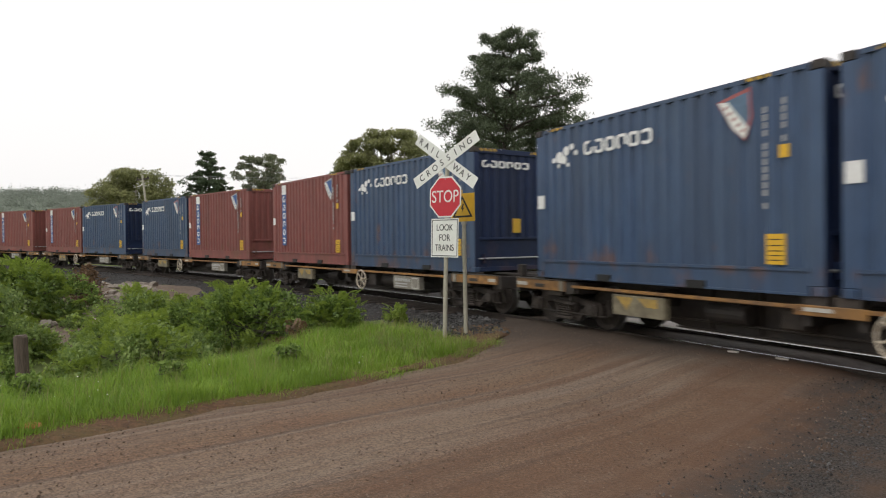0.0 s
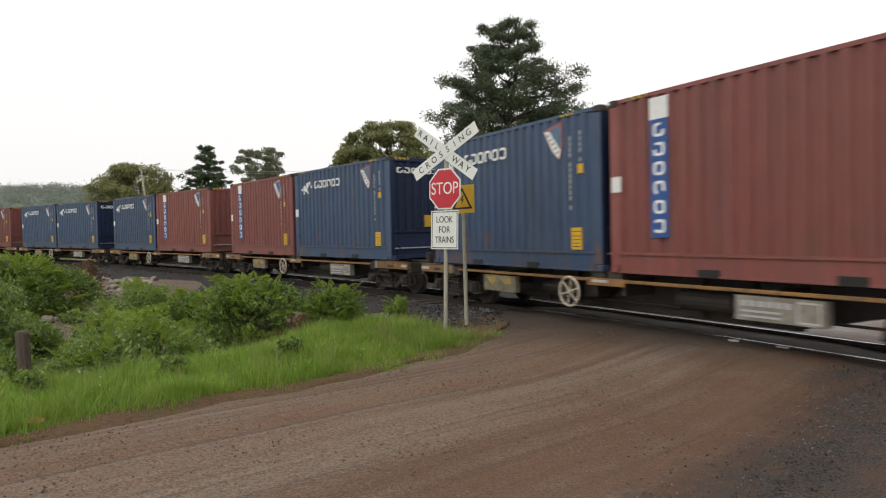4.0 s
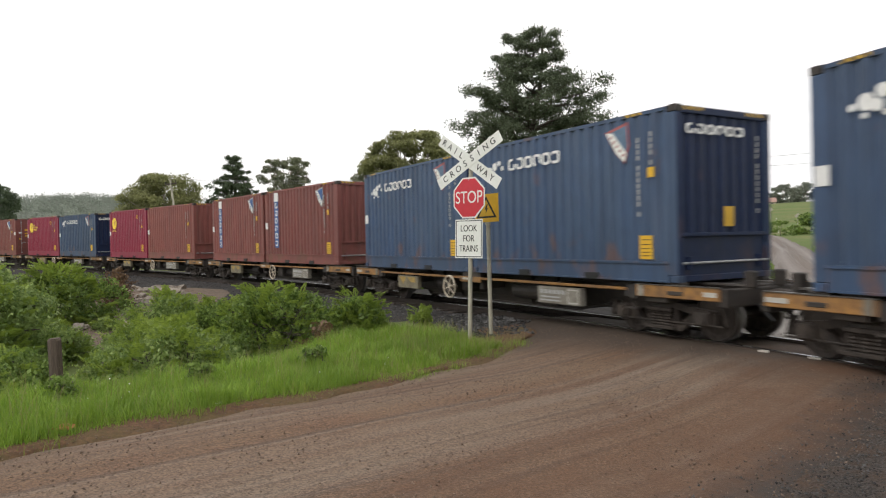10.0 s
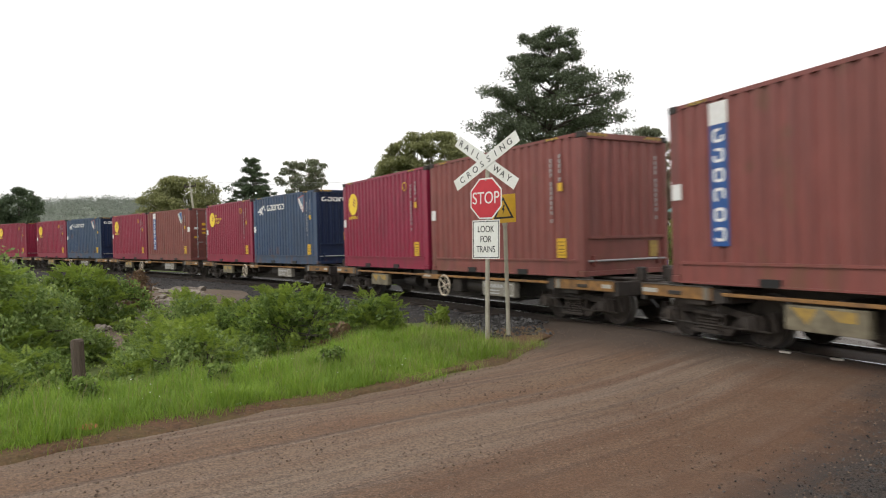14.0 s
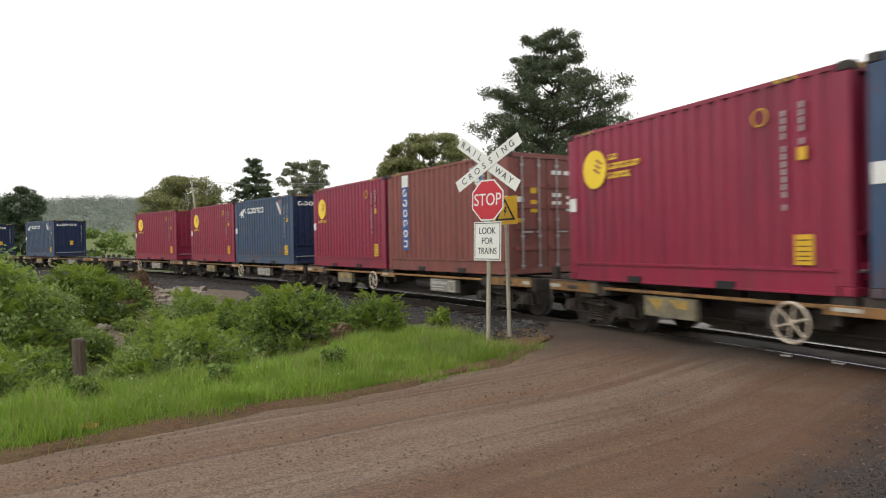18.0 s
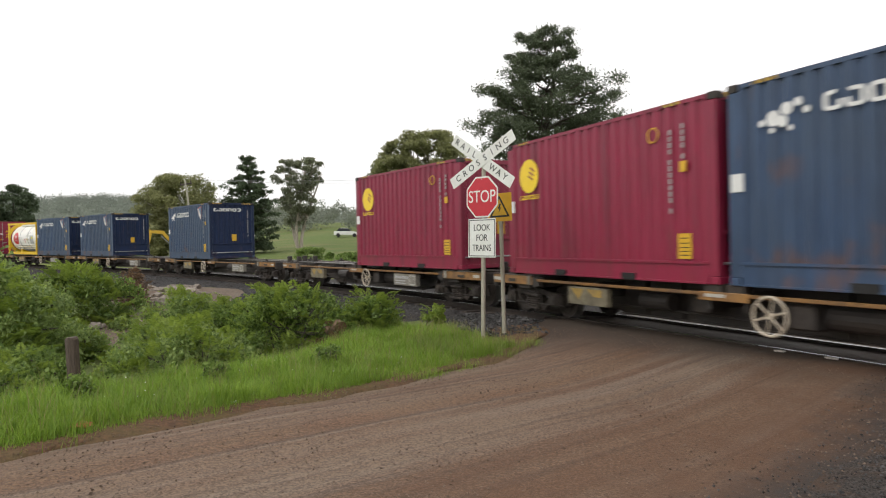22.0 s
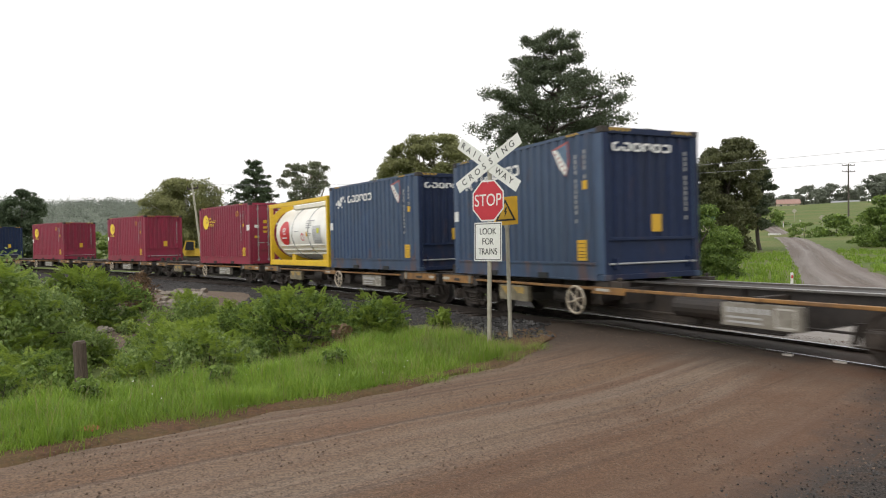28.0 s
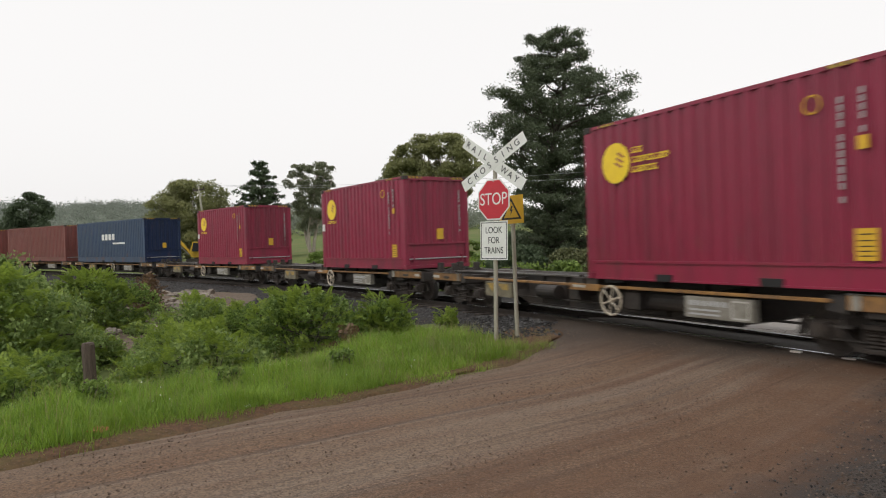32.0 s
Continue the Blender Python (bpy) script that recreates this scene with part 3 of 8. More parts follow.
def strip(name, left, right, nlong, nacross, height, mat, label, rag=0.0, lift=0.0):
    """A road between two edges, with u across it from the right edge and v along it in metres."""
    a, b = resample(left, nlong), resample(right, nlong)
    verts, uv = [], []
    run = 0.0
    for i in range(nlong):
        if i:
            run += float(np.hypot(*((a[i] + b[i]) / 2 - (a[i - 1] + b[i - 1]) / 2)))
        for j in range(nacross):
            u = j / (nacross - 1)
            p = a[i] * (1 - u) + b[i] * u
            e = max(0, 1 - 8 * min(u, 1 - u))
            p = p + rag * e * np.array((noise.noise((p[0] * 1.3, p[1] * 1.3, 0.3)), noise.noise((p[0] * 1.3, p[1] * 1.3, 7.3))))
            z = height(p[0], p[1]) + lift + 0.012 * noise.noise((p[0] * 0.8, p[1] * 0.8, 5)) - 0.05 * e
            verts.append((p[0], p[1], z))
            uv.append(((1 - u) * float(np.hypot(*(a[i] - b[i]))), run))
    n = nacross
    faces = [(i * n + j, i * n + j + 1, (i + 1) * n + j + 1, (i + 1) * n + j) for i in range(nlong - 1) for j in range(n - 1)]
    me = bpy.data.meshes.new(name)
    me.from_pydata(verts, [], [f[::-1] for f in faces])
    layer = me.uv_layers.new(name="UVMap")
    idx = np.empty(len(me.loops), int)
    me.loops.foreach_get("vertex_index", idx)
    layer.data.foreach_set("uv", np.array(uv)[idx].ravel())
    me.update()
    ob = part_mesh(name, me, mat, smooth=True)
    if me.polygons[0].normal.z < 0:
        me.flip_normals()
    return tagged(ob, label, kind="structure")


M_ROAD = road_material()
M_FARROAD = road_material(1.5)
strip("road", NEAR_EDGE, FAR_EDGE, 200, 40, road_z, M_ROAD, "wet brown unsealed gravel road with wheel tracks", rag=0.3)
SHOULDER_IN = [(x - 0.4, y + 0.4) for x, y in FAR_EDGE[:12]]
SHOULDER_OUT = [(-46.0, -62.0), (-14.0, -28.0), (-2.0, -12.0), (1.6, -3.5), (3.4, 0.2), (4.8, 1.9), (5.8, 3.0), (7.2, 4.4), (8.4, 6.0), (9.6, 7.9), (13.0, 10.6), (16.5, 13.6)]
strip("road_shoulder", SHOULDER_IN, SHOULDER_OUT, 120, 18, lambda x, y: road_z(x, y) - 0.03 + 0.03 * smooth(0.0, 0.5, -along(FAR_EDGE, x, y)[0] * along(FAR_EDGE, x, y)[1]), M_SHOULDER, "dark loose gravel road shoulder", rag=0.5)
M_SOIL = material("damp_red_soil", (0.15, 0.085, 0.05), (0.07, 0.043, 0.028), rough=0.9, fine=22, broad=2.0, third=(0.10, 0.085, 0.035), bump=0.9, depth=0.03, mix=0.8, spec=0.12)


def beside(points, off):
    """The polyline moved off to its left."""
    out = []
    for k, (x, y) in enumerate(points):
        a, b = points[max(k - 1, 0)], points[min(k + 1, len(points) - 1)]
        n = math.hypot(b[0] - a[0], b[1] - a[1])
        out.append((x - (b[1] - a[1]) / n * off, y + (b[0] - a[0]) / n * off))
    return out


strip("verge_soil", beside(NEAR_EDGE[1:11], 0.75), beside(NEAR_EDGE[1:11], -0.3), 200, 12, lambda x, y: max(ground_z(x, y), road_z(x, y)) + 0.012, M_SOIL, "damp reddish soil margin between gravel and grass", rag=0.3)
strip("far_road", FAR_LEFT, FAR_RIGHT, 120, 8, lambda x, y: ground_z(x, y) + 0.07, M_FARROAD, "pale gravel road climbing away between green verges", rag=0.3)

# ---- signs at the crossing ----


def sign_base(x, y, turn):
    return empty("sign", Matrix.Translation((x, y, ground_z(x, y))) @ Matrix.Rotation(radians(turn), 4, "Z"))


def words_on(name, text, size, mat, parent, x, y, z, lean=0.0, wide=1.0, label=""):
    """Letters lying upright on the face that looks to -y."""
    ob = part_mesh(name, text_mesh(text, size), mat, parent, label)
    ob.matrix_basis = Matrix.Translation((x, y, z)) @ Matrix.Rotation(lean, 4, "Y") @ Matrix.Rotation(math.pi / 2, 4, "X") @ Matrix.Diagonal((wide, 1, 1, 1))
    return ob


M_SIGNWHITE = material("white_sign_sheeting", (0.74, 0.75, 0.72), (0.66, 0.67, 0.63), rough=0.4, fine=10, broad=3, third=(0.60, 0.60, 0.55), bump=0.02)
M_SIGNRED = material("red_sign_sheeting", (0.52, 0.018, 0.035), (0.45, 0.016, 0.03), rough=0.4, bump=0.02)
M_SIGNYELLOW = material("amber_sign_sheeting", (0.68, 0.40, 0.02), (0.60, 0.34, 0.02), rough=0.4, bump=0.02)
M_SIGNBLUE = material("blue_sign_sheeting", (0.03, 0.13, 0.42), rough=0.4, bump=0.02)


def octagon(r, y0, y1):
    return prism([(r * math.cos(math.pi / 8 + k * math.pi / 4), r * math.sin(math.pi / 8 + k * math.pi / 4)) for k in range(8)], y0, y1)


def build_stop_sign():
    thing = sign_base(0.155, 12.4, -41)
    thing.name = "level_crossing_sign"
    g = thing.matrix_basis.translation.z
    part("post", rod((0, 0, -0.15), (0, 0, 3.05 - g), 0.041, n=12), M_POST, thing, "weathered galvanised post")
    part("post_cap", rod((0, 0, 3.05 - g), (0, 0, 3.07 - g), 0.043, n=12), M_POST, thing)
    z = 2.44 - g
    face = part("stop_plate", octagon(0.405, -0.050, -0.046), M_SIGNWHITE, thing, "red octagonal stop plate with a white rim")
    face.location.z = z
    red = part("red_face", octagon(0.375, -0.054, -0.050), M_SIGNRED, face, "red field")
    words_on("stop_lettering", "STOP", 0.315, M_SIGNWHITE, face, 0.0, -0.056, 0.0, wide=0.86, label="white word stop")
    back = part("stop_back", octagon(0.404, -0.045, -0.042), M_STEEL, face)
    z = 1.69 - g
    w, h = 0.325, 0.355
    look_plate = part("look_plate", box(-w, w, -0.050, -0.046, -h, h), M_SIGNWHITE, thing, "white plate with black words")
    look_plate.location.z = z
    bm = bmesh.new()
    q, u = w - 0.02, h - 0.02
    for b in ((-q, q, u - 0.014, u), (-q, q, -u, -u + 0.014), (-q, -q + 0.014, -u + 0.014, u - 0.014), (q - 0.014, q, -u + 0.014, u - 0.014)):
        box(b[0], b[1], -0.0525, -0.050, b[2], b[3], bm=bm)
    part("plate_border", bm, M_BLACK, look_plate, "black border line")
    for text, dz, wd in (("LOOK", 0.185, 0.86), ("FOR", 0.0, 0.86), ("TRAINS", -0.185, 0.8)):
        words_on("look_lettering", text, 0.168, M_BLACK, look_plate, 0, -0.052, dz, wide=wd, label="black words")
    # the crossed blades
    zc = 3.11 - g
    for name, lean, y, texts in (("rail_way_blade", radians(33), -0.050, (("RAIL", -0.47), ("WAY", 0.47))), ("crossing_blade", radians(-28), -0.060, (("CROSSING", 0.0),))):
        blade = part(name, box(-0.84, 0.84, y - 0.004, y, -0.11, 0.11, 0.002), M_SIGNWHITE, thing, "white blade with black letters")
        blade.matrix_basis = Matrix.Translation((0, 0, zc)) @ Matrix.Rotation(lean, 4, "Y")
        for text, dx in texts:
            # spaced letters
            n = len(text)
            gap = 0.182 if n > 4 else 0.165
            for k, ch in enumerate(text):
                words_on("letter", ch, 0.17, M_BLACK, blade, dx + (k - (n - 1) / 2) * gap, y - 0.006, 0.0, label="black letter")
    for zz in (zc, 2.44 - g + 0.2, 2.44 - g - 0.2, 1.69 - g + 0.2, 1.69 - g - 0.2):
        part("clamp", box(-0.05, 0.05, -0.045, 0.04, zz - 0.02, zz + 0.02, 0.004), M_STEEL, thing)
    for zz in (2.44 - g + 0.33, 1.69 - g + 0.325, 1.69 - g - 0.325):
        part("bolt", rod((0, -0.058, zz), (0, -0.05, zz), 0.012, n=8), M_STEEL, thing)
    return tagged(thing, "railway crossing stop sign on a galvanised post in grass", "road sign")


def build_voltage_sign():
    thing = empty("high_voltage_sign", Matrix.Translation((0.57, 12.95, ground_z(0.57, 12.95))) @ Matrix.Rotation(radians(-33), 4, "Z") @ Matrix.Rotation(radians(-2.2), 4, "Y"))
    part("post", rod((0, 0, -0.15), (0, 0, 2.30), 0.040, n=12), M_POST, thing, "leaning galvanised post")
    plate_ = part("plate", box(-0.27, 0.27, -0.045, -0.041, -0.27, 0.27, 0.002), M_SIGNYELLOW, thing, "amber warning plate")
    plate_.location.z = 2.56
    part("bracket", box(-0.04, 0.04, -0.04, 0.035, 2.24, 2.75, 0.004), M_POST, thing)
    bm = bmesh.new()
    a, b = 0.225, 0.165
    outer = [(-a, -0.19), (a, -0.19), (0, 0.235)]
    inner = [(-b, -0.155), (b, -0.155), (0, 0.165)]
    vo = [bm.verts.new((x, -0.0475, z)) for x, z in outer]
    vi = [bm.verts.new((x, -0.0475, z)) for x, z in inner]
    for k in range(3):
        bm.faces.new((vo[k], vo[(k + 1) % 3], vi[(k + 1) % 3], vi[k]))
    part("triangle", bm, M_BLACK, plate_, "black warning triangle")
    part("lightning_bolt", prism([(0.01, 0.07), (-0.035, -0.03), (0.0, -0.02), (-0.02, -0.11), (0.04, 0.0), (0.008, -0.005), (0.04, 0.07)], -0.049, -0.046), M_BLACK, plate_, "black lightning bolt")
    return tagged(thing, "amber electric warning sign on a leaning steel post", "road sign")


def build_notice_sign():
    x, y = 4.85, 18.4
    thing = empty("notice_sign", Matrix.Translation((x, y, ground_z(x, y))) @ Matrix.Rotation(radians(-14), 4, "Z"))
    g = ground_z(x, y)
    for dx in (-0.2, 0.2):
        part("post", rod((dx, 0, -0.1), (dx, 0, 1.32 - g), 0.018, n=8), M_POST, thing)
    part("plate", box(-0.22, 0.22, -0.025, -0.02, 0.90 - g, 1.25 - g), M_SIGNWHITE, thing, "white notice plate")
    part("header", box(-0.21, 0.21, -0.029, -0.025, 1.12 - g, 1.24 - g), M_SIGNBLUE, thing, "blue header band")
    words_on("header_lettering", "NOTICE", 0.1, M_SIGNWHITE, thing, 0, -0.031, 1.18 - g, label="white word notice")
    for k in range(4):
        part("print_line", box(-0.18, 0.18 - 0.05 * (k % 2), -0.0275, -0.025, 1.06 - g - 0.04 * k, 1.08 - g - 0.04 * k), M_DARK, thing, "line of print")
    return tagged(thing, "small white and blue notice sign beside the railway", "notice sign")


build_stop_sign()
build_voltage_sign()
build_notice_sign()


def build_guide_post(x, y, h=1.0, label="white roadside guide post in grass"):
    thing = empty("guide_post", Matrix.Translation((x, y, ground_z(x, y))))
    part("post", box(-0.05, 0.05, -0.02, 0.02, -0.1, h, 0.006), M_WHITE, thing)
    part("reflector", box(-0.03, 0.03, -0.024, -0.02, h - 0.22, h - 0.1), M_LOGORED, thing, "red reflector")
    return tagged(thing, label, "guide post", "guide posts along the far road")


for gx, gy in ((11.9, 26.6), (44.9, 97.2), (48.7, 109.0), (50.6, 116.2), (53.0, 115.4), (50.5, 126.0)):
    build_guide_post(gx, gy, 0.55 if gx == 11.9 else 1.0)


def build_diamond_sign(x, y, round_=False):
    thing = empty("roadside_sign", Matrix.Translation((x, y, ground_z(x, y))) @ Matrix.Rotation(radians(-25), 4, "Z"))
    part("post", rod((0, 0, -0.2), (0, 0, 2.3), 0.04, n=8), M_POST, thing)
    bm = prism([(-0.45, 1.9), (0, 1.45), (0.45, 1.9), (0, 2.35)], -0.06, -0.045)
    part("plate", bm, M_POST, thing, "grey back of a diamond plate")
    return tagged(thing, "back of a diamond road sign beside the far road", "road sign")


build_diamond_sign(51.5, 105.1)
build_diamond_sign(58.1, 128.8)


def build_marker_rail(x, y, turn):
    thing = empty("marker_rail", Matrix.Translation((x, y, ground_z(x, y))) @ Matrix.Rotation(radians(turn), 4, "Z"))
    for dx in (-0.7, 0.7):
        part("post", box(dx - 0.04, dx + 0.04, -0.04, 0.04, -0.2, 0.4), M_POST, thing)
    part("rail_board", box(-0.85, 0.85, -0.065, -0.04, 0.26, 0.44, 0.005), M_WHITE, thing, "white painted board")
    return tagged(thing, "low white culvert marker rail beside the far road", "marker rail", "culvert marker rails")


build_marker_rail(41.2, 97.4, -8)
build_marker_rail(47.9, 93.4, -10)


# ---- the track ----


def sweep(name, profile, s0, s1, step, mat, parent=None, label="", smooth=False):
    """A profile (across, up) swept along the line."""
    ss = np.arange(s0, s1 + step / 2, step)
    rule = profile if callable(profile) else (lambda s: profile)
    n = len(rule(s0))
    verts = [tuple(rail_offset(s, a, u)) for s in ss for a, u in rule(s)]
    faces = [(i * n + j, i * n + (j + 1) % n, (i + 1) * n + (j + 1) % n, (i + 1) * n + j) for i in range(len(ss) - 1) for j in range(n)]
    faces += [tuple(range(n)), tuple((len(ss) - 1) * n + j for j in reversed(range(n)))]
    me = bpy.data.meshes.new(name)
    me.from_pydata(verts, [], faces)
    bm = bmesh.new()
    bm.from_mesh(me)
    bmesh.ops.recalc_face_normals(bm, faces=bm.faces)
    bm.to_mesh(me)
    bm.free()
    return part_mesh(name, me, mat, parent, label, smooth)


def build_track():
    bed = sweep("ballast_bed", lambda s: [(-2.7 - 2.9 * smooth(-4.0, 1.5, s) + 0.35 * noise.noise((s * 0.7, 0, 0)), -0.85), (-1.75, -0.12), (1.75, -0.12), (3.4, -0.30), (5.4, -0.36), (6.2, -0.8)], -4.6, 150, 1.0, M_BALLAST)
    tagged(bed, "dark crushed stone ballast bank under the rails", kind="structure")
    bed = sweep("ballast_bed", [(-2.6, -0.75), (-1.75, -0.12), (1.75, -0.12), (3.4, -0.30), (5.0, -0.36), (5.6, -0.8)], -60, -16.0, 1.0, M_BALLAST)
    tagged(bed, "dark crushed stone ballast bank under the rails", kind="structure")
    for y in (-0.57, 0.57):
        rail = tagged(empty("rail"), "worn steel rail with a polished head", kind="structure")
        sweep("rail_web", [(a, u + RAIL_UP) for a, u in ((y - 0.06, -0.155), (y - 0.06, -0.143), (y - 0.009, -0.12), (y - 0.009, -0.035), (y - 0.034, -0.028), (y - 0.034, -0.003),
                           (y + 0.034, -0.003), (y + 0.034, -0.028), (y + 0.009, -0.035), (y + 0.009, -0.12), (y + 0.06, -0.143), (y + 0.06, -0.155))],
              -60, 150, 1.0, M_RAIL, rail)
        sweep("rail_head", [(y - 0.03, RAIL_UP - 0.004), (y - 0.022, RAIL_UP), (y + 0.022, RAIL_UP), (y + 0.03, RAIL_UP - 0.004)], -60, 150, 1.0, M_RAILTOP, rail, "polished running surface")
    sleepers = tagged(empty("sleepers"), "weathered timber sleepers bedded in ballast", kind="structure")
    first = None
    for i in range(190):
        s = -4.4 + i * 0.66 if i < 150 else -16.5 - (i - 150) * 0.66
        if s > 70:
            continue
        h = heading(s)
        m = Matrix.LocRotScale(rail_offset(s, 0, RAIL_UP - 0.155), Euler((0, 0, -h)), None)
        if first is None:
            first = part("sleeper", box(-0.115, 0.115, -1.07, 1.07, -0.12, 0.0, 0.012), M_SLEEPER, sleepers)
            first.matrix_basis = m
        else:
            shared("sleeper", first, sleepers, m)


build_track()

# ---- containers ----
M_SHIELDRED = material("faded_red_edge", (0.36, 0.10, 0.10), rough=0.5, bump=0.02)
M_SHIELDBLUE = material("faded_slate_blue", (0.10, 0.17, 0.26), rough=0.5, bump=0.02)
C_L, C_W, C_H = 6.058, 2.438, 2.896


def stripe_material():
    """Yellow paint with dark bars 5 cm wide."""
    m = material("warning_stripes", (0.60, 0.37, 0.03), (0.5, 0.3, 0.03), rough=0.5, bump=0.02)
    n, l = m.node_tree.nodes, m.node_tree.links
    b = n["Principled BSDF"]
    tc, w, r, mx = n.new("ShaderNodeTexCoord"), n.new("ShaderNodeTexWave"), n.new("ShaderNodeMath"), n.new("ShaderNodeMix")
    w.bands_direction, w.inputs["Scale"].default_value = "DIAGONAL", 4.5
    r.operation, r.inputs[1].default_value = "GREATER_THAN", 0.5
    mx.data_type = "RGBA"
    mx.inputs["B"].default_value = (0.03, 0.028, 0.026, 1)
    l.new(tc.outputs["Object"], w.inputs["Vector"])
    l.new(w.outputs["Fac"], r.inputs[0])
    l.new(r.outputs["Value"], mx.inputs["Factor"])
    l.new(b.inputs["Base Color"].links[0].from_socket, mx.inputs["A"])
    l.new(mx.outputs["Result"], b.inputs["Base Color"])
    return m


M_STRIPE = stripe_material()


def corrugated(name, length, z0, z1, face, mat, parent, pitch=0.275, depth=0.042, along_x=True, sign=-1, label="", smooth=False):
    """A panel of trapezoid folds, from -length/2 to length/2, whose outer face lies at face."""
    n = max(1, round(length / pitch))
    p = length / n
    prof = [(-length / 2, 0.0)]
    for i in range(n):
        x = -length / 2 + i * p
        prof += [(x + 0.19 * p, 0.0), (x + 0.33 * p, depth), (x + 0.67 * p, depth), (x + 0.81 * p, 0.0)]
    prof.append((length / 2, 0.0))
    bm = bmesh.new()
    lo, hi, bl, bh = [], [], [], []
    for x, d in prof:
        q = face - sign * d
        w = face - sign * (depth + 0.02)
        put = (lambda a, b, z: (a, b, z)) if along_x else (lambda a, b, z: (b, a, z))
        lo.append(bm.verts.new(put(x, q, z0)))
        hi.append(bm.verts.new(put(x, q, z1)))
    for i in range(len(prof) - 1):
        bm.faces.new((lo[i], lo[i + 1], hi[i + 1], hi[i]))
    back = [bm.verts.new(put(x, w, z)) for x, z in ((-length / 2, z0), (length / 2, z0), (length / 2, z1), (-length / 2, z1))]
    bm.faces.new(back)
    bm.faces.new((*lo, back[1], back[0]))
    bm.faces.new((*reversed(hi), back[3], back[2]))
    bmesh.ops.recalc_face_normals(bm, faces=bm.faces)
    return part(name, bm, mat, parent, label, smooth)


def plate(name, cx, cz, w, h, mat, parent, label="", y=-C_W / 2, t=0.004, lean=0.0):
    """A thin sheet lying on the side that faces -y."""
    bm = box(-w / 2, w / 2, -t, 0.0, -h / 2, h / 2)
    if lean:
        bmesh.ops.rotate(bm, verts=bm.verts, matrix=Matrix.Rotation(lean, 3, "Y"))
    bmesh.ops.translate(bm, verts=bm.verts, vec=(cx, y - 0.001, cz))
    return part(name, bm, mat, parent, label)


def end_plate(name, cy, cz, w, h, mat, parent, label="", x=C_L / 2, t=0.004):
    return part(name, box(x + 0.001, x + 0.001 + t, cy - w / 2, cy + w / 2, cz - h / 2, cz + h / 2), mat, parent, label)


def merged_boxes(name, boxes, mat, parent, label=""):
    bm = bmesh.new()
    for b in boxes:
        box(*b, bm=bm)
    return part(name, bm, mat, parent, label)


def code_column(parent, x, z_top, z_low, name="code_marking", w=0.05, on_end=False):
    """A column of unreadable white characters, as bars."""
    boxes, z = [], z_top
    k = 0
    while z > z_low:
        h = 0.08
        if k in (4, 11):
            z -= 0.07
        if on_end:
            boxes.append((C_L / 2 + 0.001, C_L / 2 + 0.005, x - w / 2, x + w / 2, z - h, z))
        else:
            boxes.append((x - w / 2, x + w / 2, -C_W / 2 - 0.005, -C_W / 2 - 0.001, z - h, z))
        z -= h + 0.022
        k += 1
    ob = merged_boxes(name, boxes, M_CODE, parent, "column of white code characters")
    ob["kind"] = "stuff"
    return ob


def letter_bars(name, parent, x, z, w, h, n, mat, vertical=False, on_end=False, label=""):
    """Plain rounded shapes in place of a maker's name."""
    bm = bmesh.new()
    for i in range(n):
        cx, cz = (x + (i + 0.5) * w / n, z) if not vertical else (x, z - (i + 0.5) * w / n)
        bw, bh = (w / n * 0.9, h) if not vertical else (h, w / n * 0.72)
        pts = []
        for k in range(14):
            a = 2 * math.pi * k / 14
            e = 0.55
            pts.append((cx + bw / 2 * math.copysign(abs(math.cos(a)) ** e, math.cos(a)), cz + bh / 2 * math.copysign(abs(math.sin(a)) ** e, math.sin(a))))
        if on_end:
            vs = [bm.verts.new((C_L / 2 + 0.005, px, pz)) for px, pz in pts]
            inner = [bm.verts.new((C_L / 2 + 0.005, cx + (px - cx) * 0.4, cz + (pz - cz) * 0.55)) for px, pz in pts]
        else:
            vs = [bm.verts.new((px, -C_W / 2 - 0.0055, pz)) for px, pz in pts]
            inner = [bm.verts.new((cx + (px - cx) * 0.5, -C_W / 2 - 0.0055, cz + (pz - cz) * 0.6)) for px, pz in pts]
        # a gap in the ring, at a different side from shape to shape
        for k in range(14):
            if (k - (0, 5, 9, 10, 2, 6)[i % 6]) % 14 < (3, 2, 0, 3, 0, 2)[i % 6]:
                continue
            bm.faces.new((vs[k], vs[(k + 1) % 14], inner[(k + 1) % 14], inner[k]))
    bmesh.ops.recalc_face_normals(bm, faces=bm.faces)
    return part(name, bm, mat, parent, label)


def disc(name, cx, cz, r, mat, parent, y=-C_W / 2, label="", n=28, t=0.004):
    bm = bmesh.new()
    bmesh.ops.create_cone(bm, cap_ends=True, segments=n, radius1=r, radius2=r, depth=t, matrix=Matrix.Translation((cx, y - t / 2 - 0.001, cz)) @ Matrix.Rotation(math.pi / 2, 4, "X"))
    return part(name, bm, mat, parent, label)


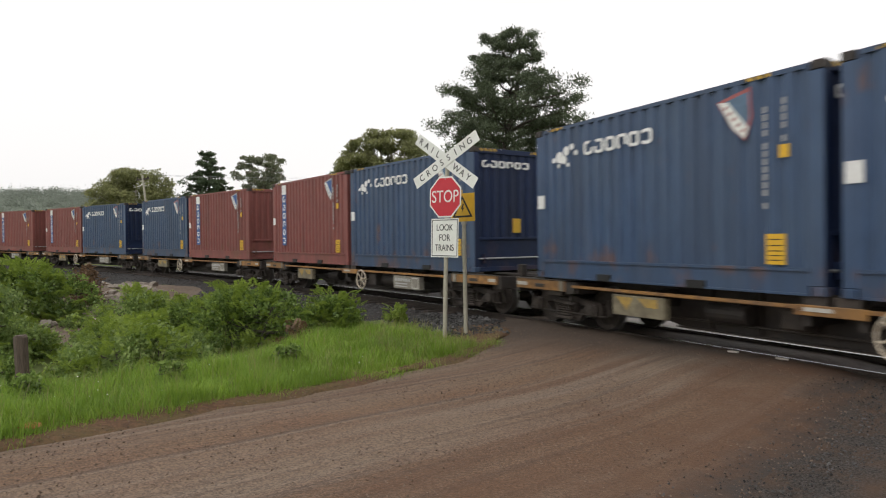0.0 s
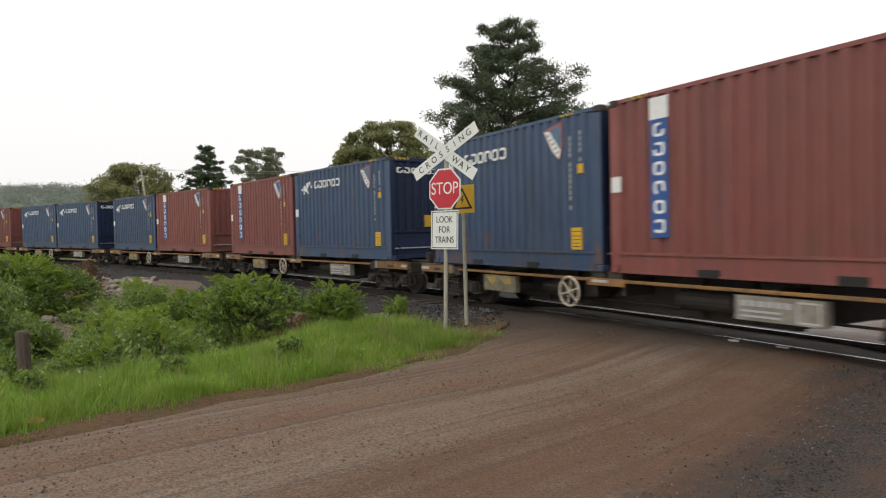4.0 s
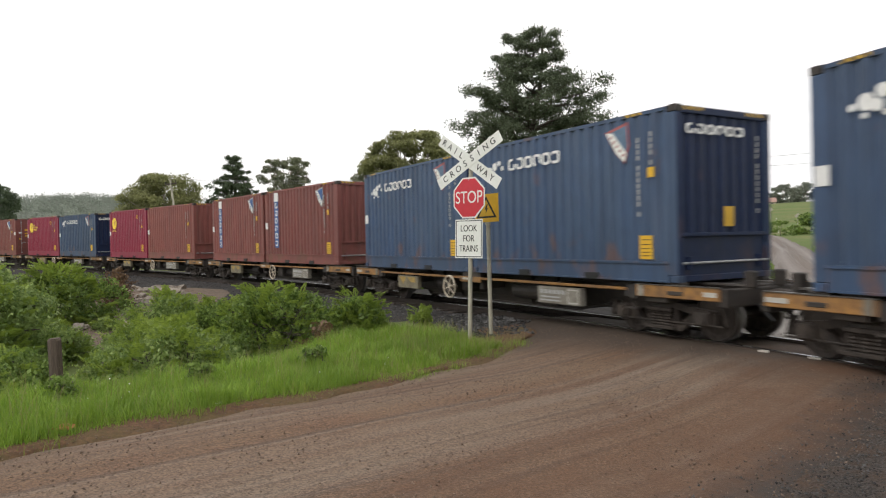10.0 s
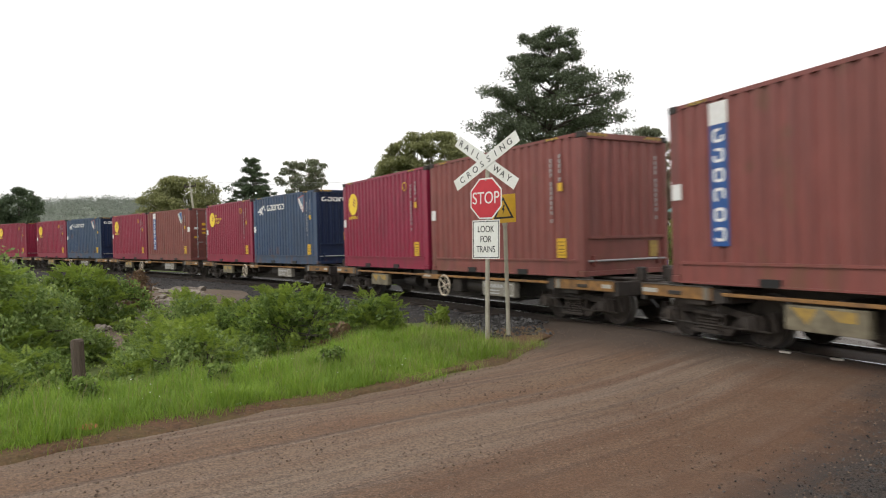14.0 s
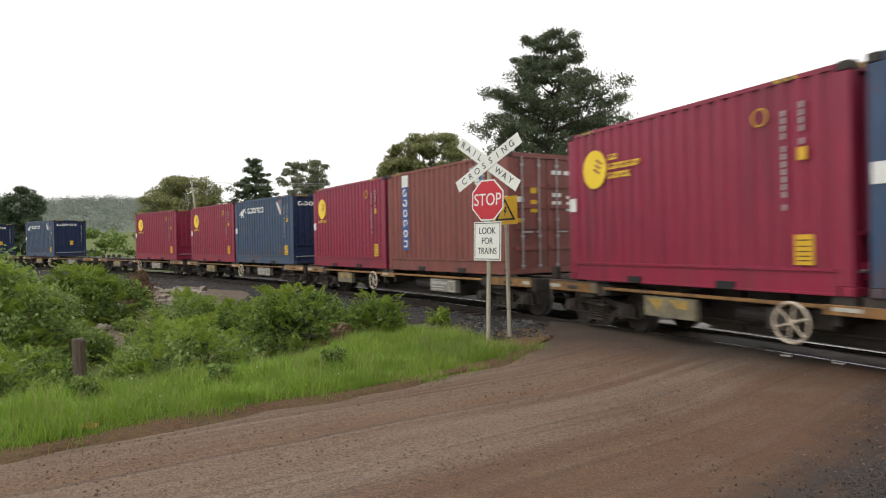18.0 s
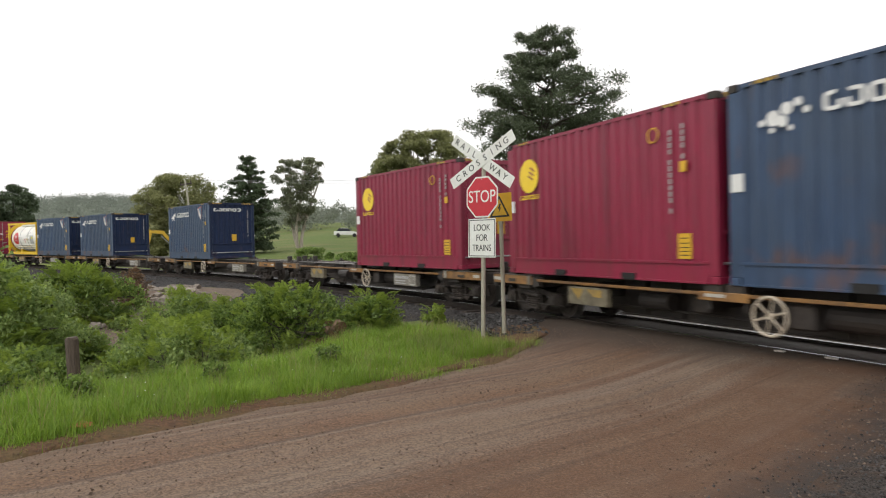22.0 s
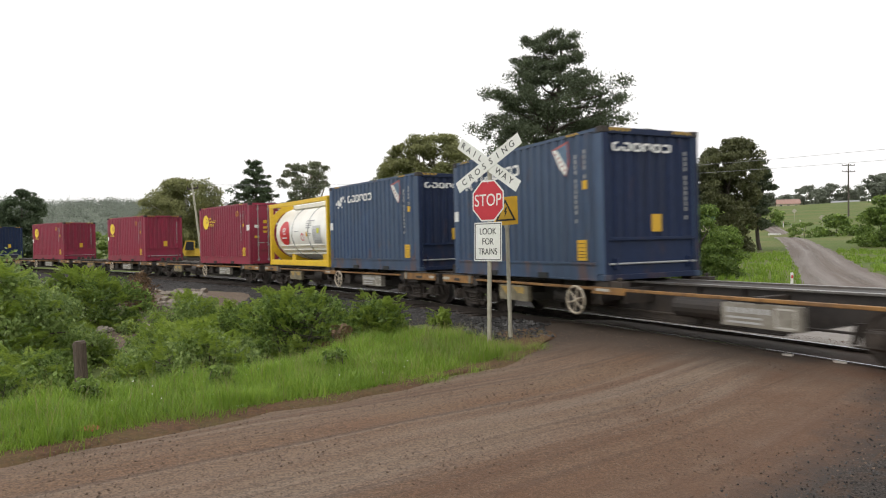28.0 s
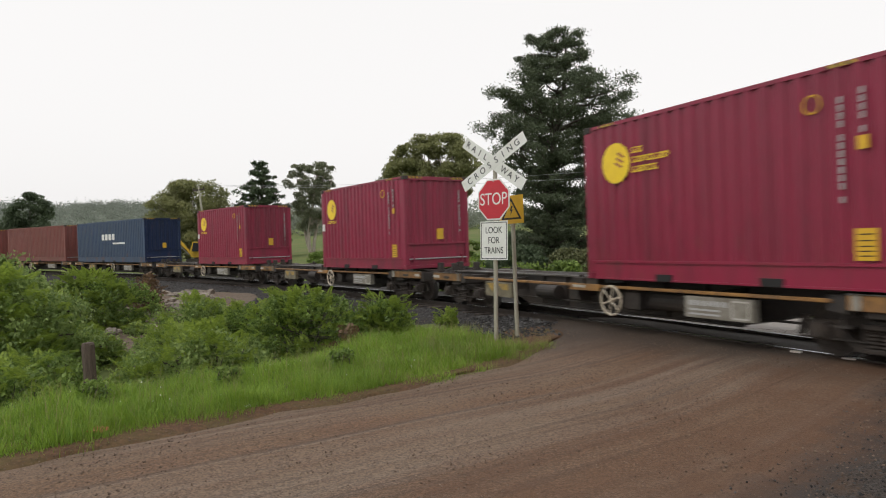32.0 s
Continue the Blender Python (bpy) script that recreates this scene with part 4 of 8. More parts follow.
def build_container(paint, scheme, doors_lead=False, length=C_L, label="", category="shipping container"):
    """A high steel container; x runs forward, -y is the side that faces the road, z from its floor."""
    thing = empty("shipping_container")
    hl, hw = length / 2, C_W / 2
    # the plain end of a blue container is a darker blue than its sides
    end_colour = M_NAVY if paint is M_BLUE else paint
    for y, sg in ((-hw + 0.012, -1), (hw - 0.012, 1)):
        corrugated("side_panel", length - 0.40, 0.33, C_H - 0.07, y, paint, thing, sign=sg)
        merged_boxes("bottom_rail", [(-hl + 0.2, hl - 0.2, *sorted((y + sg * 0.001, y - sg * 0.09)), 0.03, 0.305), (-hl + 0.2, hl - 0.2, *sorted((y + sg * 0.026, y - sg * 0.09)), 0.305, 0.345), (-hl + 0.2, hl - 0.2, *sorted((y + sg * 0.02, y - sg * 0.09)), 0.0, 0.03)], paint, thing)
        merged_boxes("top_rail", [(-hl + 0.2, hl - 0.2, *sorted((y, y - sg * 0.06)), C_H - 0.072, C_H - 0.012)], paint, thing)
        for x in (-hl + 0.08, hl - 0.08):
            part("corner_post", box(x - 0.08 - (0.04 if x > 0 else 0), x + 0.08 + (0.04 if x < 0 else 0), *sorted((sg * hw, sg * (hw - 0.15))), 0.118, C_H - 0.118, 0.012), paint, thing)
            for z in (0.0, C_H - 0.118):
                part("corner_casting", box(x - 0.089, x + 0.089, *sorted((sg * (hw + 0.004), sg * (hw - 0.158))), z, z + 0.118, 0.01), M_DARK if z else paint, thing)
        # black blocks paint in the shade of the pocket openings
        for x in (-1.03, 1.03):
            merged_boxes("fork_pocket", [(x - 0.18, x + 0.18, *sorted((y + sg * 0.024, y - sg * 0.05)), 0.001, 0.12)], M_BLACK, thing, "fork pocket drawn as a black block")
    corrugated("roof", length - 0.3, -hw + 0.06, hw - 0.06, C_H - 0.02, paint, thing, along_x=True, sign=1).matrix_basis = Matrix(((1, 0, 0, 0), (0, 0, 1, 0), (0, 1, 0, 0), (0, 0, 0, 1)))
    part("floor", box(-hl + 0.16, hl - 0.16, -hw + 0.05, hw - 0.05, 0.06, 0.16), M_DARK, thing)
    # the plain end
    f = -1 if doors_lead else 1
    e = f * hl
    corrugated("end_panel", C_W - 0.3, 0.80, C_H - 0.13, e - f * 0.03, end_colour, thing, along_x=False, sign=f)
    # thin plates carry the same darker blue over the posts' end faces
    if end_colour is not paint:
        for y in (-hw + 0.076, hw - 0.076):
            part("post_face", box(*sorted((e - f * 0.01, e + f * 0.003)), y - 0.062, y + 0.062, 0.12, C_H - 0.12), end_colour, thing, "deep blue end face of the corner post")
    part("end_header", box(*sorted((e - f * 0.1, e)), -hw + 0.15, hw - 0.15, C_H - 0.13, C_H - 0.012, 0.006), end_colour, thing)
    part("lower_end_panel", box(*sorted((e - f * 0.07, e - f * 0.045)), -hw + 0.15, hw - 0.15, 0.1, 0.76), end_colour, thing)
    part("end_ledge", box(*sorted((e - f * 0.1, e + f * 0.004)), -hw + 0.15, hw - 0.15, 0.75, 0.81, 0.006), end_colour, thing)
    part("end_sill", box(*sorted((e - f * 0.1, e)), -hw + 0.15, hw - 0.15, 0.01, 0.11, 0.006), end_colour, thing)
    part("end_bar", rod((e - f * 0.01, -hw + 0.12, 0.31), (e - f * 0.01, hw - 0.12, 0.31), 0.022), M_STEEL, thing, "pale steel bar")
    for y in (-hw + 0.3, hw - 0.3):
        part("bar_bracket", box(*sorted((e - f * 0.06, e + f * 0.012)), y - 0.03, y + 0.03, 0.2, 0.42, 0.005), end_colour, thing)
    # the door end
    e, f = -e, -f
    for y0, y1 in ((-hw + 0.15, -0.012), (0.012, hw - 0.15)):
        door = part("door", box(*sorted((e - f * 0.075, e - f * 0.035)), y0, y1, 0.15, C_H - 0.13, 0.006), paint, thing)
        for z in (0.62, 1.12, 1.62, 2.12):
            merged_boxes("door_rib", [(*sorted((e - f * 0.036, e - f * 0.008)), y0 + 0.06, y1 - 0.06, z - 0.05, z + 0.05)], paint, door)
        for y in (y0 + 0.27, y1 - 0.27):
            part("locking_bar", rod((e + f * 0.012, y, 0.12), (e + f * 0.012, y, C_H - 0.1), 0.019, n=8), M_STEEL, door, "galvanised locking bar")
            part("handle", box(*sorted((e + f * 0.01, e + f * 0.04)), y - 0.03, y + 0.3 * (1 if y < (y0 + y1) / 2 else -0.3), 0.98, 1.02, 0.006), M_STEEL, door, "steel door handle")
            for z in (0.2, 0.9, 1.3, 2.6):
                part("bar_guide", box(*sorted((e - f * 0.01, e + f * 0.035)), y - 0.045, y + 0.045, z - 0.03, z + 0.03, 0.005), M_STEEL, door)
    part("door_header", box(*sorted((e - f * 0.1, e)), -hw + 0.15, hw - 0.15, C_H - 0.128, C_H - 0.012, 0.006), paint, thing)
    part("door_sill", box(*sorted((e - f * 0.1, e)), -hw + 0.15, hw - 0.15, 0.01, 0.148, 0.006), paint, thing)
    if doors_lead:
        for cy, cz, w, h, mt in ((-0.85, 1.78, 0.22, 0.13, M_WHITE), (-0.85, 1.28, 0.22, 0.1, M_YELLOW), (-0.42, 1.62, 0.2, 0.3, M_YELLOW), (-0.42, 2.0, 0.2, 0.14, M_YELLOW),
                                 (0.3, 2.45, 0.3, 0.1, M_WHITE), (0.8, 2.45, 0.5, 0.1, M_WHITE), (0.3, 1.9, 0.28, 0.1, M_WHITE), (0.3, 1.7, 0.28, 0.1, M_WHITE), (0.82, 1.85, 0.4, 0.08, M_WHITE),
                                 (0.82, 1.7, 0.4, 0.08, M_WHITE), (0.82, 1.55, 0.4, 0.08, M_WHITE)):
            end_plate("door_sticker", cy, cz, w, h, mt, thing, "printed sticker", x=hl - 0.03, t=0.01)
    # markings on the side that faces the road
    s = -hw
    if scheme == "wide_name":
        letter_bars("name_lettering", thing, -1.55, 2.38, 1.75, 0.25, 6, M_WHITE, label="white maker's lettering")
        for k, (dx, dz, r) in enumerate(((-2.26, 2.30, 0.11), (-2.05, 2.40, 0.09), (-2.44, 2.26, 0.05), (-2.12, 2.24, 0.08), (-1.88, 2.46, 0.06), (-1.76, 2.34, 0.05), (-2.0, 2.14, 0.04), (-2.28, 2.14, 0.04))):
            disc("emblem", dx, dz, r, M_WHITE, thing, label="white emblem shape", n=12, t=0.003 + 0.0008 * k)
    elif scheme == "tall_name":
        plate("name_strip", -1.93, 1.515, 0.36, 1.85, M_DEEPBLUE, thing, "blue name strip", y=s - 0.001)
        plate("name_strip_head", -1.93, 2.61, 0.37, 0.34, M_WHITE, thing, "white emblem square", y=s - 0.001)
        letter_bars("name_lettering", thing, -1.93, 2.42, 1.8, 0.23, 6, M_WHITE, vertical=True, label="white upright lettering").location.y = -0.003
    elif scheme in ("disc", "disc_text"):
        cx = -2.15 if scheme == "disc" else -2.14
        disc("logo_disc", cx, 2.12, 0.37, M_LOGOYELLOW, thing, label="yellow round logo", n=16)
        for k in range(3):
            plate("logo_stroke", cx + 0.07 + 0.04 * k, 2.08 + 0.085 * k, 0.2, 0.035, paint, thing, y=s - 0.006, lean=0.5)
        if scheme == "disc":
            letter_bars("logo_lettering", thing, cx - 0.36, 1.66, 0.74, 0.1, 8, M_LOGOYELLOW, label="yellow lettering")
        else:
            for k, n in enumerate((3, 10, 7)):
                letter_bars("logo_lettering", thing, cx + 0.42, 2.3 - 0.17 * k, 0.09 * n, 0.11, n, M_LOGOYELLOW, label="yellow lettering")
    elif scheme == "long_name":
        for k in range(4):
            plate("name_lettering", -0.9 + 0.62 * k, 1.75, 0.44, 0.42, M_WHITE, thing, "white lettering block")
        plate("sub_lettering", 1.9, 1.3, 2.1, 0.12, M_WHITE, thing, "white small lettering")
    if scheme in ("wide_name", "tall_name"):
        # a shield: a red or white edge, a blue field and a white band across its foot
        part("shield_emblem", prism([(1.45, 2.64), (2.00, 2.76), (2.03, 2.34), (1.92, 2.04), (1.70, 2.24)], s - 0.005, s - 0.001), M_SHIELDRED if scheme == "wide_name" else M_CODE, thing, "worn shield emblem")
        part("shield_field", prism([(1.53, 2.61), (1.97, 2.70), (1.99, 2.36), (1.90, 2.13), (1.74, 2.27)], s - 0.008, s - 0.005), M_SHIELDBLUE if scheme == "wide_name" else M_DEEPBLUE, thing, "blue shield field")
        part("shield_band", prism([(1.48, 2.63), (1.64, 2.61), (1.80, 2.42), (1.97, 2.22), (1.91, 2.07), (1.71, 2.25)], s - 0.011, s - 0.008), M_SIGNWHITE, thing, "white band across the shield")
        bm = bmesh.new()
        for k in range(5):
            cx, cz = 1.60 + 0.072 * k, 2.535 - 0.086 * k
            prism([(cx - 0.035, cz - 0.01), (cx - 0.01, cz - 0.035), (cx + 0.035, cz + 0.01), (cx + 0.01, cz + 0.035)], s - 0.014, s - 0.011, bm=bm)
        part("band_marks", bm, M_DEEPBLUE if scheme == "tall_name" else M_SHIELDRED, thing, "worn marks on the band")
    if scheme == "disc" or scheme == "disc_text":
        part("ring_emblem", ring(1.7, s - 0.004, 2.42, 0.12, 0.012), M_YELLOW, thing, "small ochre ring emblem")
    if scheme not in ("long_name", "plain_long"):
        shift = 0.17 if scheme == "wide_name" else 0.03
        code_column(thing, 2.05 + shift, 2.45, 1.15)
        code_column(thing, 2.33 + shift, 2.52, 2.05)
        plate("caution_sticker", 2.33 + shift, 1.84, 0.14, 0.17, M_YELLOW, thing, "small yellow sticker")
        plate("hazard_sticker", 2.37, 0.58, 0.28, 0.40, M_YELLOW, thing, "yellow instruction sticker")
        merged_boxes("sticker_print", [(2.27, 2.47, s - 0.0075, s - 0.0055, z, z + 0.014) for z in (0.43, 0.49, 0.55, 0.62, 0.70)], M_BLACK, thing, "lines of print")
        plate("paper_label", -2.87, 1.48, 0.22, 0.26, M_WHITE, thing, "white paper label on the corner post", y=s - 0.006) if not doors_lead else plate("paper_label", 2.88, 1.72, 0.3, 0.26, M_WHITE, thing, "white paper label", y=s - 0.006, lean=-0.06)
        for x in (-2.4, 2.1):
            part("height_stripe", box(x - 0.2, x + 0.2, s + 0.006, s + 0.013, C_H - 0.065, C_H - 0.02), M_STRIPE, thing, "yellow and dark warning stripes")
    if not doors_lead:
        if scheme == "wide_name":
            letter_bars("end_lettering", thing, -1.0, 2.52, 1.5, 0.17, 6, M_WHITE, on_end=True, label="white maker's lettering")
        end_plate("end_sticker", 0.1 if paint is not M_RED else 0.78, 1.08 if paint is not M_RED else 0.52, 0.24, 0.34, M_YELLOW if paint is not M_RED else M_GRIMYYELLOW, thing, "yellow instruction sticker", x=hl - 0.03, t=0.012)
        code_column(thing, 0.85, 2.48, 1.25, on_end=True)
        for y in (-0.8, 0.8):
            part("end_height_stripe", box(hl + 0.001, hl + 0.005, y - 0.25, y + 0.25, C_H - 0.08, C_H - 0.02), M_STRIPE, thing, "yellow and dark warning stripes")
    return tagged(thing, label, category, "containers on the train")


def build_tank():
    thing = empty("tank_container")
    hl, hw = C_L / 2, C_W / 2
    for x in (-hl + 0.07, hl - 0.07):
        for y in (-hw + 0.07, hw - 0.07):
            part("frame_post", box(x - 0.07, x + 0.07, y - 0.07, y + 0.07, 0.118, C_H - 0.25 - 0.118, 0.01), M_TANKFRAME, thing)
            for z in (0.0, C_H - 0.25 - 0.118):
                part("corner_casting", box(x - 0.09, x + 0.09, y - 0.08, y + 0.08, z, z + 0.118, 0.01), M_TANKFRAME, thing)
        for z in (0.08, C_H - 0.34):
            part("end_beam", box(x - 0.055, x + 0.055, -hw + 0.14, hw - 0.14, z - 0.05, z + 0.07, 0.008), M_TANKFRAME, thing)
        # an arched plate that follows the barrel, cut off by the frame
        bm, prev = bmesh.new(), None
        for k in range(41):
            a = 2 * math.pi * k / 40
            row = []
            for r in (1.08, 1.34):
                py, pz = min(max(r * math.cos(a), -1.15), 1.15), min(max(1.36 + r * math.sin(a), 0.14), 2.54)
                row += [bm.verts.new((x * 0.985 + d, py, pz)) for d in (-0.03, 0.03)]
            if prev:
                for p, q in ((0, 1), (1, 3), (3, 2), (2, 0)):
                    bm.faces.new((prev[p], prev[q], row[q], row[p]))
            prev = row
        bmesh.ops.recalc_face_normals(bm, faces=bm.faces)
        part("end_arch", bm, M_TANKFRAME, thing, "yellow arched end plate")
    for y in (-hw + 0.06, hw - 0.06):
        part("bottom_side_rail", box(-hl + 0.16, hl - 0.16, y - 0.055, y + 0.055, 0.02, 0.24, 0.01), M_TANKFRAME, thing)
        part("top_side_rail", box(-hl + 0.16, hl - 0.16, y - 0.05, y + 0.05, C_H - 0.42, C_H - 0.26, 0.01), M_TANKFRAME, thing)
    # the barrel, with dished ends
    bm = bmesh.new()
    prof = [(-2.93, 0.02), (-2.91, 0.5), (-2.83, 0.84), (-2.70, 1.03), (-2.5, 1.12), (2.5, 1.12), (2.70, 1.03), (2.83, 0.84), (2.91, 0.5), (2.93, 0.02)]
    rows = [[bm.verts.new((x, r * math.cos(2 * math.pi * k / 40), 1.36 + r * math.sin(2 * math.pi * k / 40))) for k in range(40)] for x, r in prof]
    for a, b in zip(rows, rows[1:]):
        for k in range(40):
            bm.faces.new((a[k], b[k], b[(k + 1) % 40], a[(k + 1) % 40]))
    bmesh.ops.recalc_face_normals(bm, faces=bm.faces)
    part("barrel", bm, M_TANK, thing, "cream white insulated barrel", smooth=True)
    for x in (-0.7, 0.95):
        part("band", ring(x, 0, 1.36, 1.123, 0.018, "X", n=40), M_STEEL, thing, "pale strap round the barrel")
    for zz in (0.84, 0.66, 0.50):
        yy = math.sqrt(1.13 ** 2 - (1.36 - zz) ** 2)
        for x0, x1 in ((-2.25, -0.75), (-0.65, 0.9), (1.0, 2.25)):
            part("rib", box(x0, x1, -yy - 0.02, -yy + 0.05, zz - 0.03, zz + 0.03, 0.012), M_TANK, thing, "raised cream rib")
    part("spill_box", box(-1.7, 1.7, -0.62, 0.1, 2.36, 2.55, 0.03), M_TANK, thing, "cream spill box on the barrel")
    part("walkway", box(-2.6, 2.6, -0.28, 0.28, C_H - 0.36, C_H - 0.32, 0.005), M_STEEL, thing)
    for x in (-1.6, 1.6):
        part("saddle", box(x - 0.2, x + 0.2, -0.7, 0.7, 0.14, 0.5, 0.02), M_TANKFRAME, thing)
    # red round logo and unreadable print, bent to the barrel
    bm = bmesh.new()

    def bent(x, z, drop=0.22):
        a = (z - drop - 1.36) / 1.14
        return (x, -1.14 * math.cos(a), 1.36 + 1.14 * math.sin(a))
    pts = [bm.verts.new(bent(-1.5 + 0.53 * math.cos(2 * math.pi * k / 30), 1.45 + 0.53 * math.sin(2 * math.pi * k / 30), 0.1)) for k in range(30)]
    inner = [bm.verts.new(bent(-1.5 + 0.2 * math.cos(2 * math.pi * k / 30), 1.5 + 0.2 * math.sin(2 * math.pi * k / 30), 0.1)) for k in range(30)]
    c = bm.verts.new(bent(-1.5, 1.5, 0.1))
    for k in range(30):
        bm.faces.new((pts[k], pts[(k + 1) % 30], inner[(k + 1) % 30], inner[k]))
        bm.faces.new((inner[k], inner[(k + 1) % 30], c))
    bmesh.ops.recalc_face_normals(bm, faces=bm.faces)
    part("logo_disc", bm, M_LOGORED, thing, "red round logo")

    def bent_bars(name, boxes, mat, label, lift=0.008, drop=0.22):
        bm = bmesh.new()
        for x0, x1, z0, z1 in boxes:
            g = [[bm.verts.new(Vector(bent(x, z0 + (z1 - z0) * k / 3, drop)) + Vector((0, -lift, 0))) for k in range(4)] for x in (x0, x1)]
            for k in range(3):
                bm.faces.new((g[0][k], g[1][k], g[1][k + 1], g[0][k + 1]))
        part(name, bm, mat, thing, label)
    bent_bars("logo_stroke", [(-1.62, -1.38, 1.52, 1.57), (-1.66, -1.61, 1.46, 1.64), (-1.62, -1.36, 1.40, 1.45), (-1.62, -1.40, 1.63, 1.68), (-1.40, -1.35, 1.55, 1.65)], M_WHITE, "white stroke", drop=0.1)
    bent_bars("logo_print", [(-1.8, -1.25, 1.22, 1.28)], M_WHITE, "white print", drop=0.1)
    bent_bars("print", [(0.75, 1.5, 2.0, 2.05), (0.75, 1.25, 1.9, 1.94), (0.75, 1.3, 1.81, 1.85), (0.75, 1.2, 1.72, 1.76), (-0.45, 0.05, 1.61, 1.64), (0.95, 1.3, 1.5, 1.53), (0.95, 1.25, 1.43, 1.46)], M_CODEGREY, "grey print", 0.003)
    bent_bars("notice_panel", [(1.42, 2.15, 1.1, 1.8)], M_PRINTPANEL, "printed notice panel", 0.003)
    for x0, x1, z0, z1 in ((1.45, 1.75, 1.34, 1.76), (1.45, 2.12, 1.13, 1.3)):
        bent_bars("notice_print", [(x0, x1, z0 + 0.06 * k, z0 + 0.06 * k + 0.03) for k in range(int((z1 - z0) / 0.06))], M_CODEGREY, "lines of dark print", 0.006)
    bent_bars("hazard_mark", [(1.83, 2.05, 1.5, 1.7)], M_GLOWYELLOW, "yellow mark on the panel", 0.007)
    bent_bars("hazard_sticker", [(0.76, 0.9, 1.4, 1.58)], M_YELLOW, "small amber sticker", 0.003)
    bm = bmesh.new()
    outer = [bm.verts.new(Vector(bent(0.4 + 0.16 * math.cos(2 * math.pi * k / 20), 1.38 + 0.16 * math.sin(2 * math.pi * k / 20))) + Vector((0, -0.004, 0))) for k in range(20)]
    inner = [bm.verts.new(Vector(bent(0.4 + 0.12 * math.cos(2 * math.pi * k / 20), 1.38 + 0.12 * math.sin(2 * math.pi * k / 20))) + Vector((0, -0.004, 0))) for k in range(20)]
    for k in range(20):
        bm.faces.new((outer[k], outer[(k + 1) % 20], inner[(k + 1) % 20], inner[k]))
    part("warning_ring", bm, M_LOGORED, thing, "red prohibition ring")
    return tagged(thing, "cream tank container in a bright yellow steel frame", "tank container", "containers on the train")


# ---- flat wagons ----
W_PITCH, W_HALF, BOGIE_X, AXLE_X, WHEEL_R = 14.7613, 7.05, 5.61, 0.86, 0.40
WHEEL_Z = WHEEL_R + RAIL_UP


def build_wheelset():
    bm = bmesh.new()
    prof = [(-0.60, 0.10), (-0.60, 0.30), (-0.615, 0.33), (-0.62, WHEEL_R - 0.005), (-0.50, WHEEL_R), (-0.49, WHEEL_R + 0.028), (-0.465, WHEEL_R + 0.02), (-0.47, 0.33), (-0.52, 0.30), (-0.50, 0.10), (-0.44, 0.075),
            (0.44, 0.075), (0.50, 0.10), (0.52, 0.30), (0.47, 0.33), (0.465, WHEEL_R + 0.02), (0.49, WHEEL_R + 0.028), (0.50, WHEEL_R), (0.62, WHEEL_R - 0.005), (0.615, 0.33), (0.60, 0.30), (0.60, 0.10)]
    n = 28
    rows = [[bm.verts.new((r * math.cos(2 * math.pi * k / n), y, r * math.sin(2 * math.pi * k / n))) for k in range(n)] for y, r in prof]
    for a, b in zip(rows, rows[1:]):
        for k in range(n):
            bm.faces.new((a[k], b[k], b[(k + 1) % n], a[(k + 1) % n]))
    bm.faces.new(rows[0])
    bm.faces.new(rows[-1])
    # chalk marks and bolts that show the turning
    for k in range(3):
        a = 2 * math.pi * k / 3
        for y in (-0.605, 0.605):
            box(0.05 * math.cos(a) - 0.02, 0.05 * math.cos(a) + 0.02, y - 0.02, y + 0.02, 0.05 * math.sin(a) - 0.02, 0.05 * math.sin(a) + 0.02, bm=bm)
    bmesh.ops.recalc_face_normals(bm, faces=bm.faces)
    return bm


def coil_spring(x, y, z0, z1, r):
    """A coil spring as a ribbed barrel."""
    bm, rows = bmesh.new(), []
    for k in range(11):
        q = r if k % 2 else r * 0.72
        rows.append([bm.verts.new((x + q * math.cos(math.pi * j / 4), y + q * math.sin(math.pi * j / 4), z0 + (z1 - z0) * k / 10)) for j in range(8)])
    for a, b in zip(rows, rows[1:]):
        for j in range(8):
            bm.faces.new((a[j], a[(j + 1) % 8], b[(j + 1) % 8], b[j]))
    bm.faces.new(rows[0][::-1])
    bm.faces.new(rows[-1])
    return bm


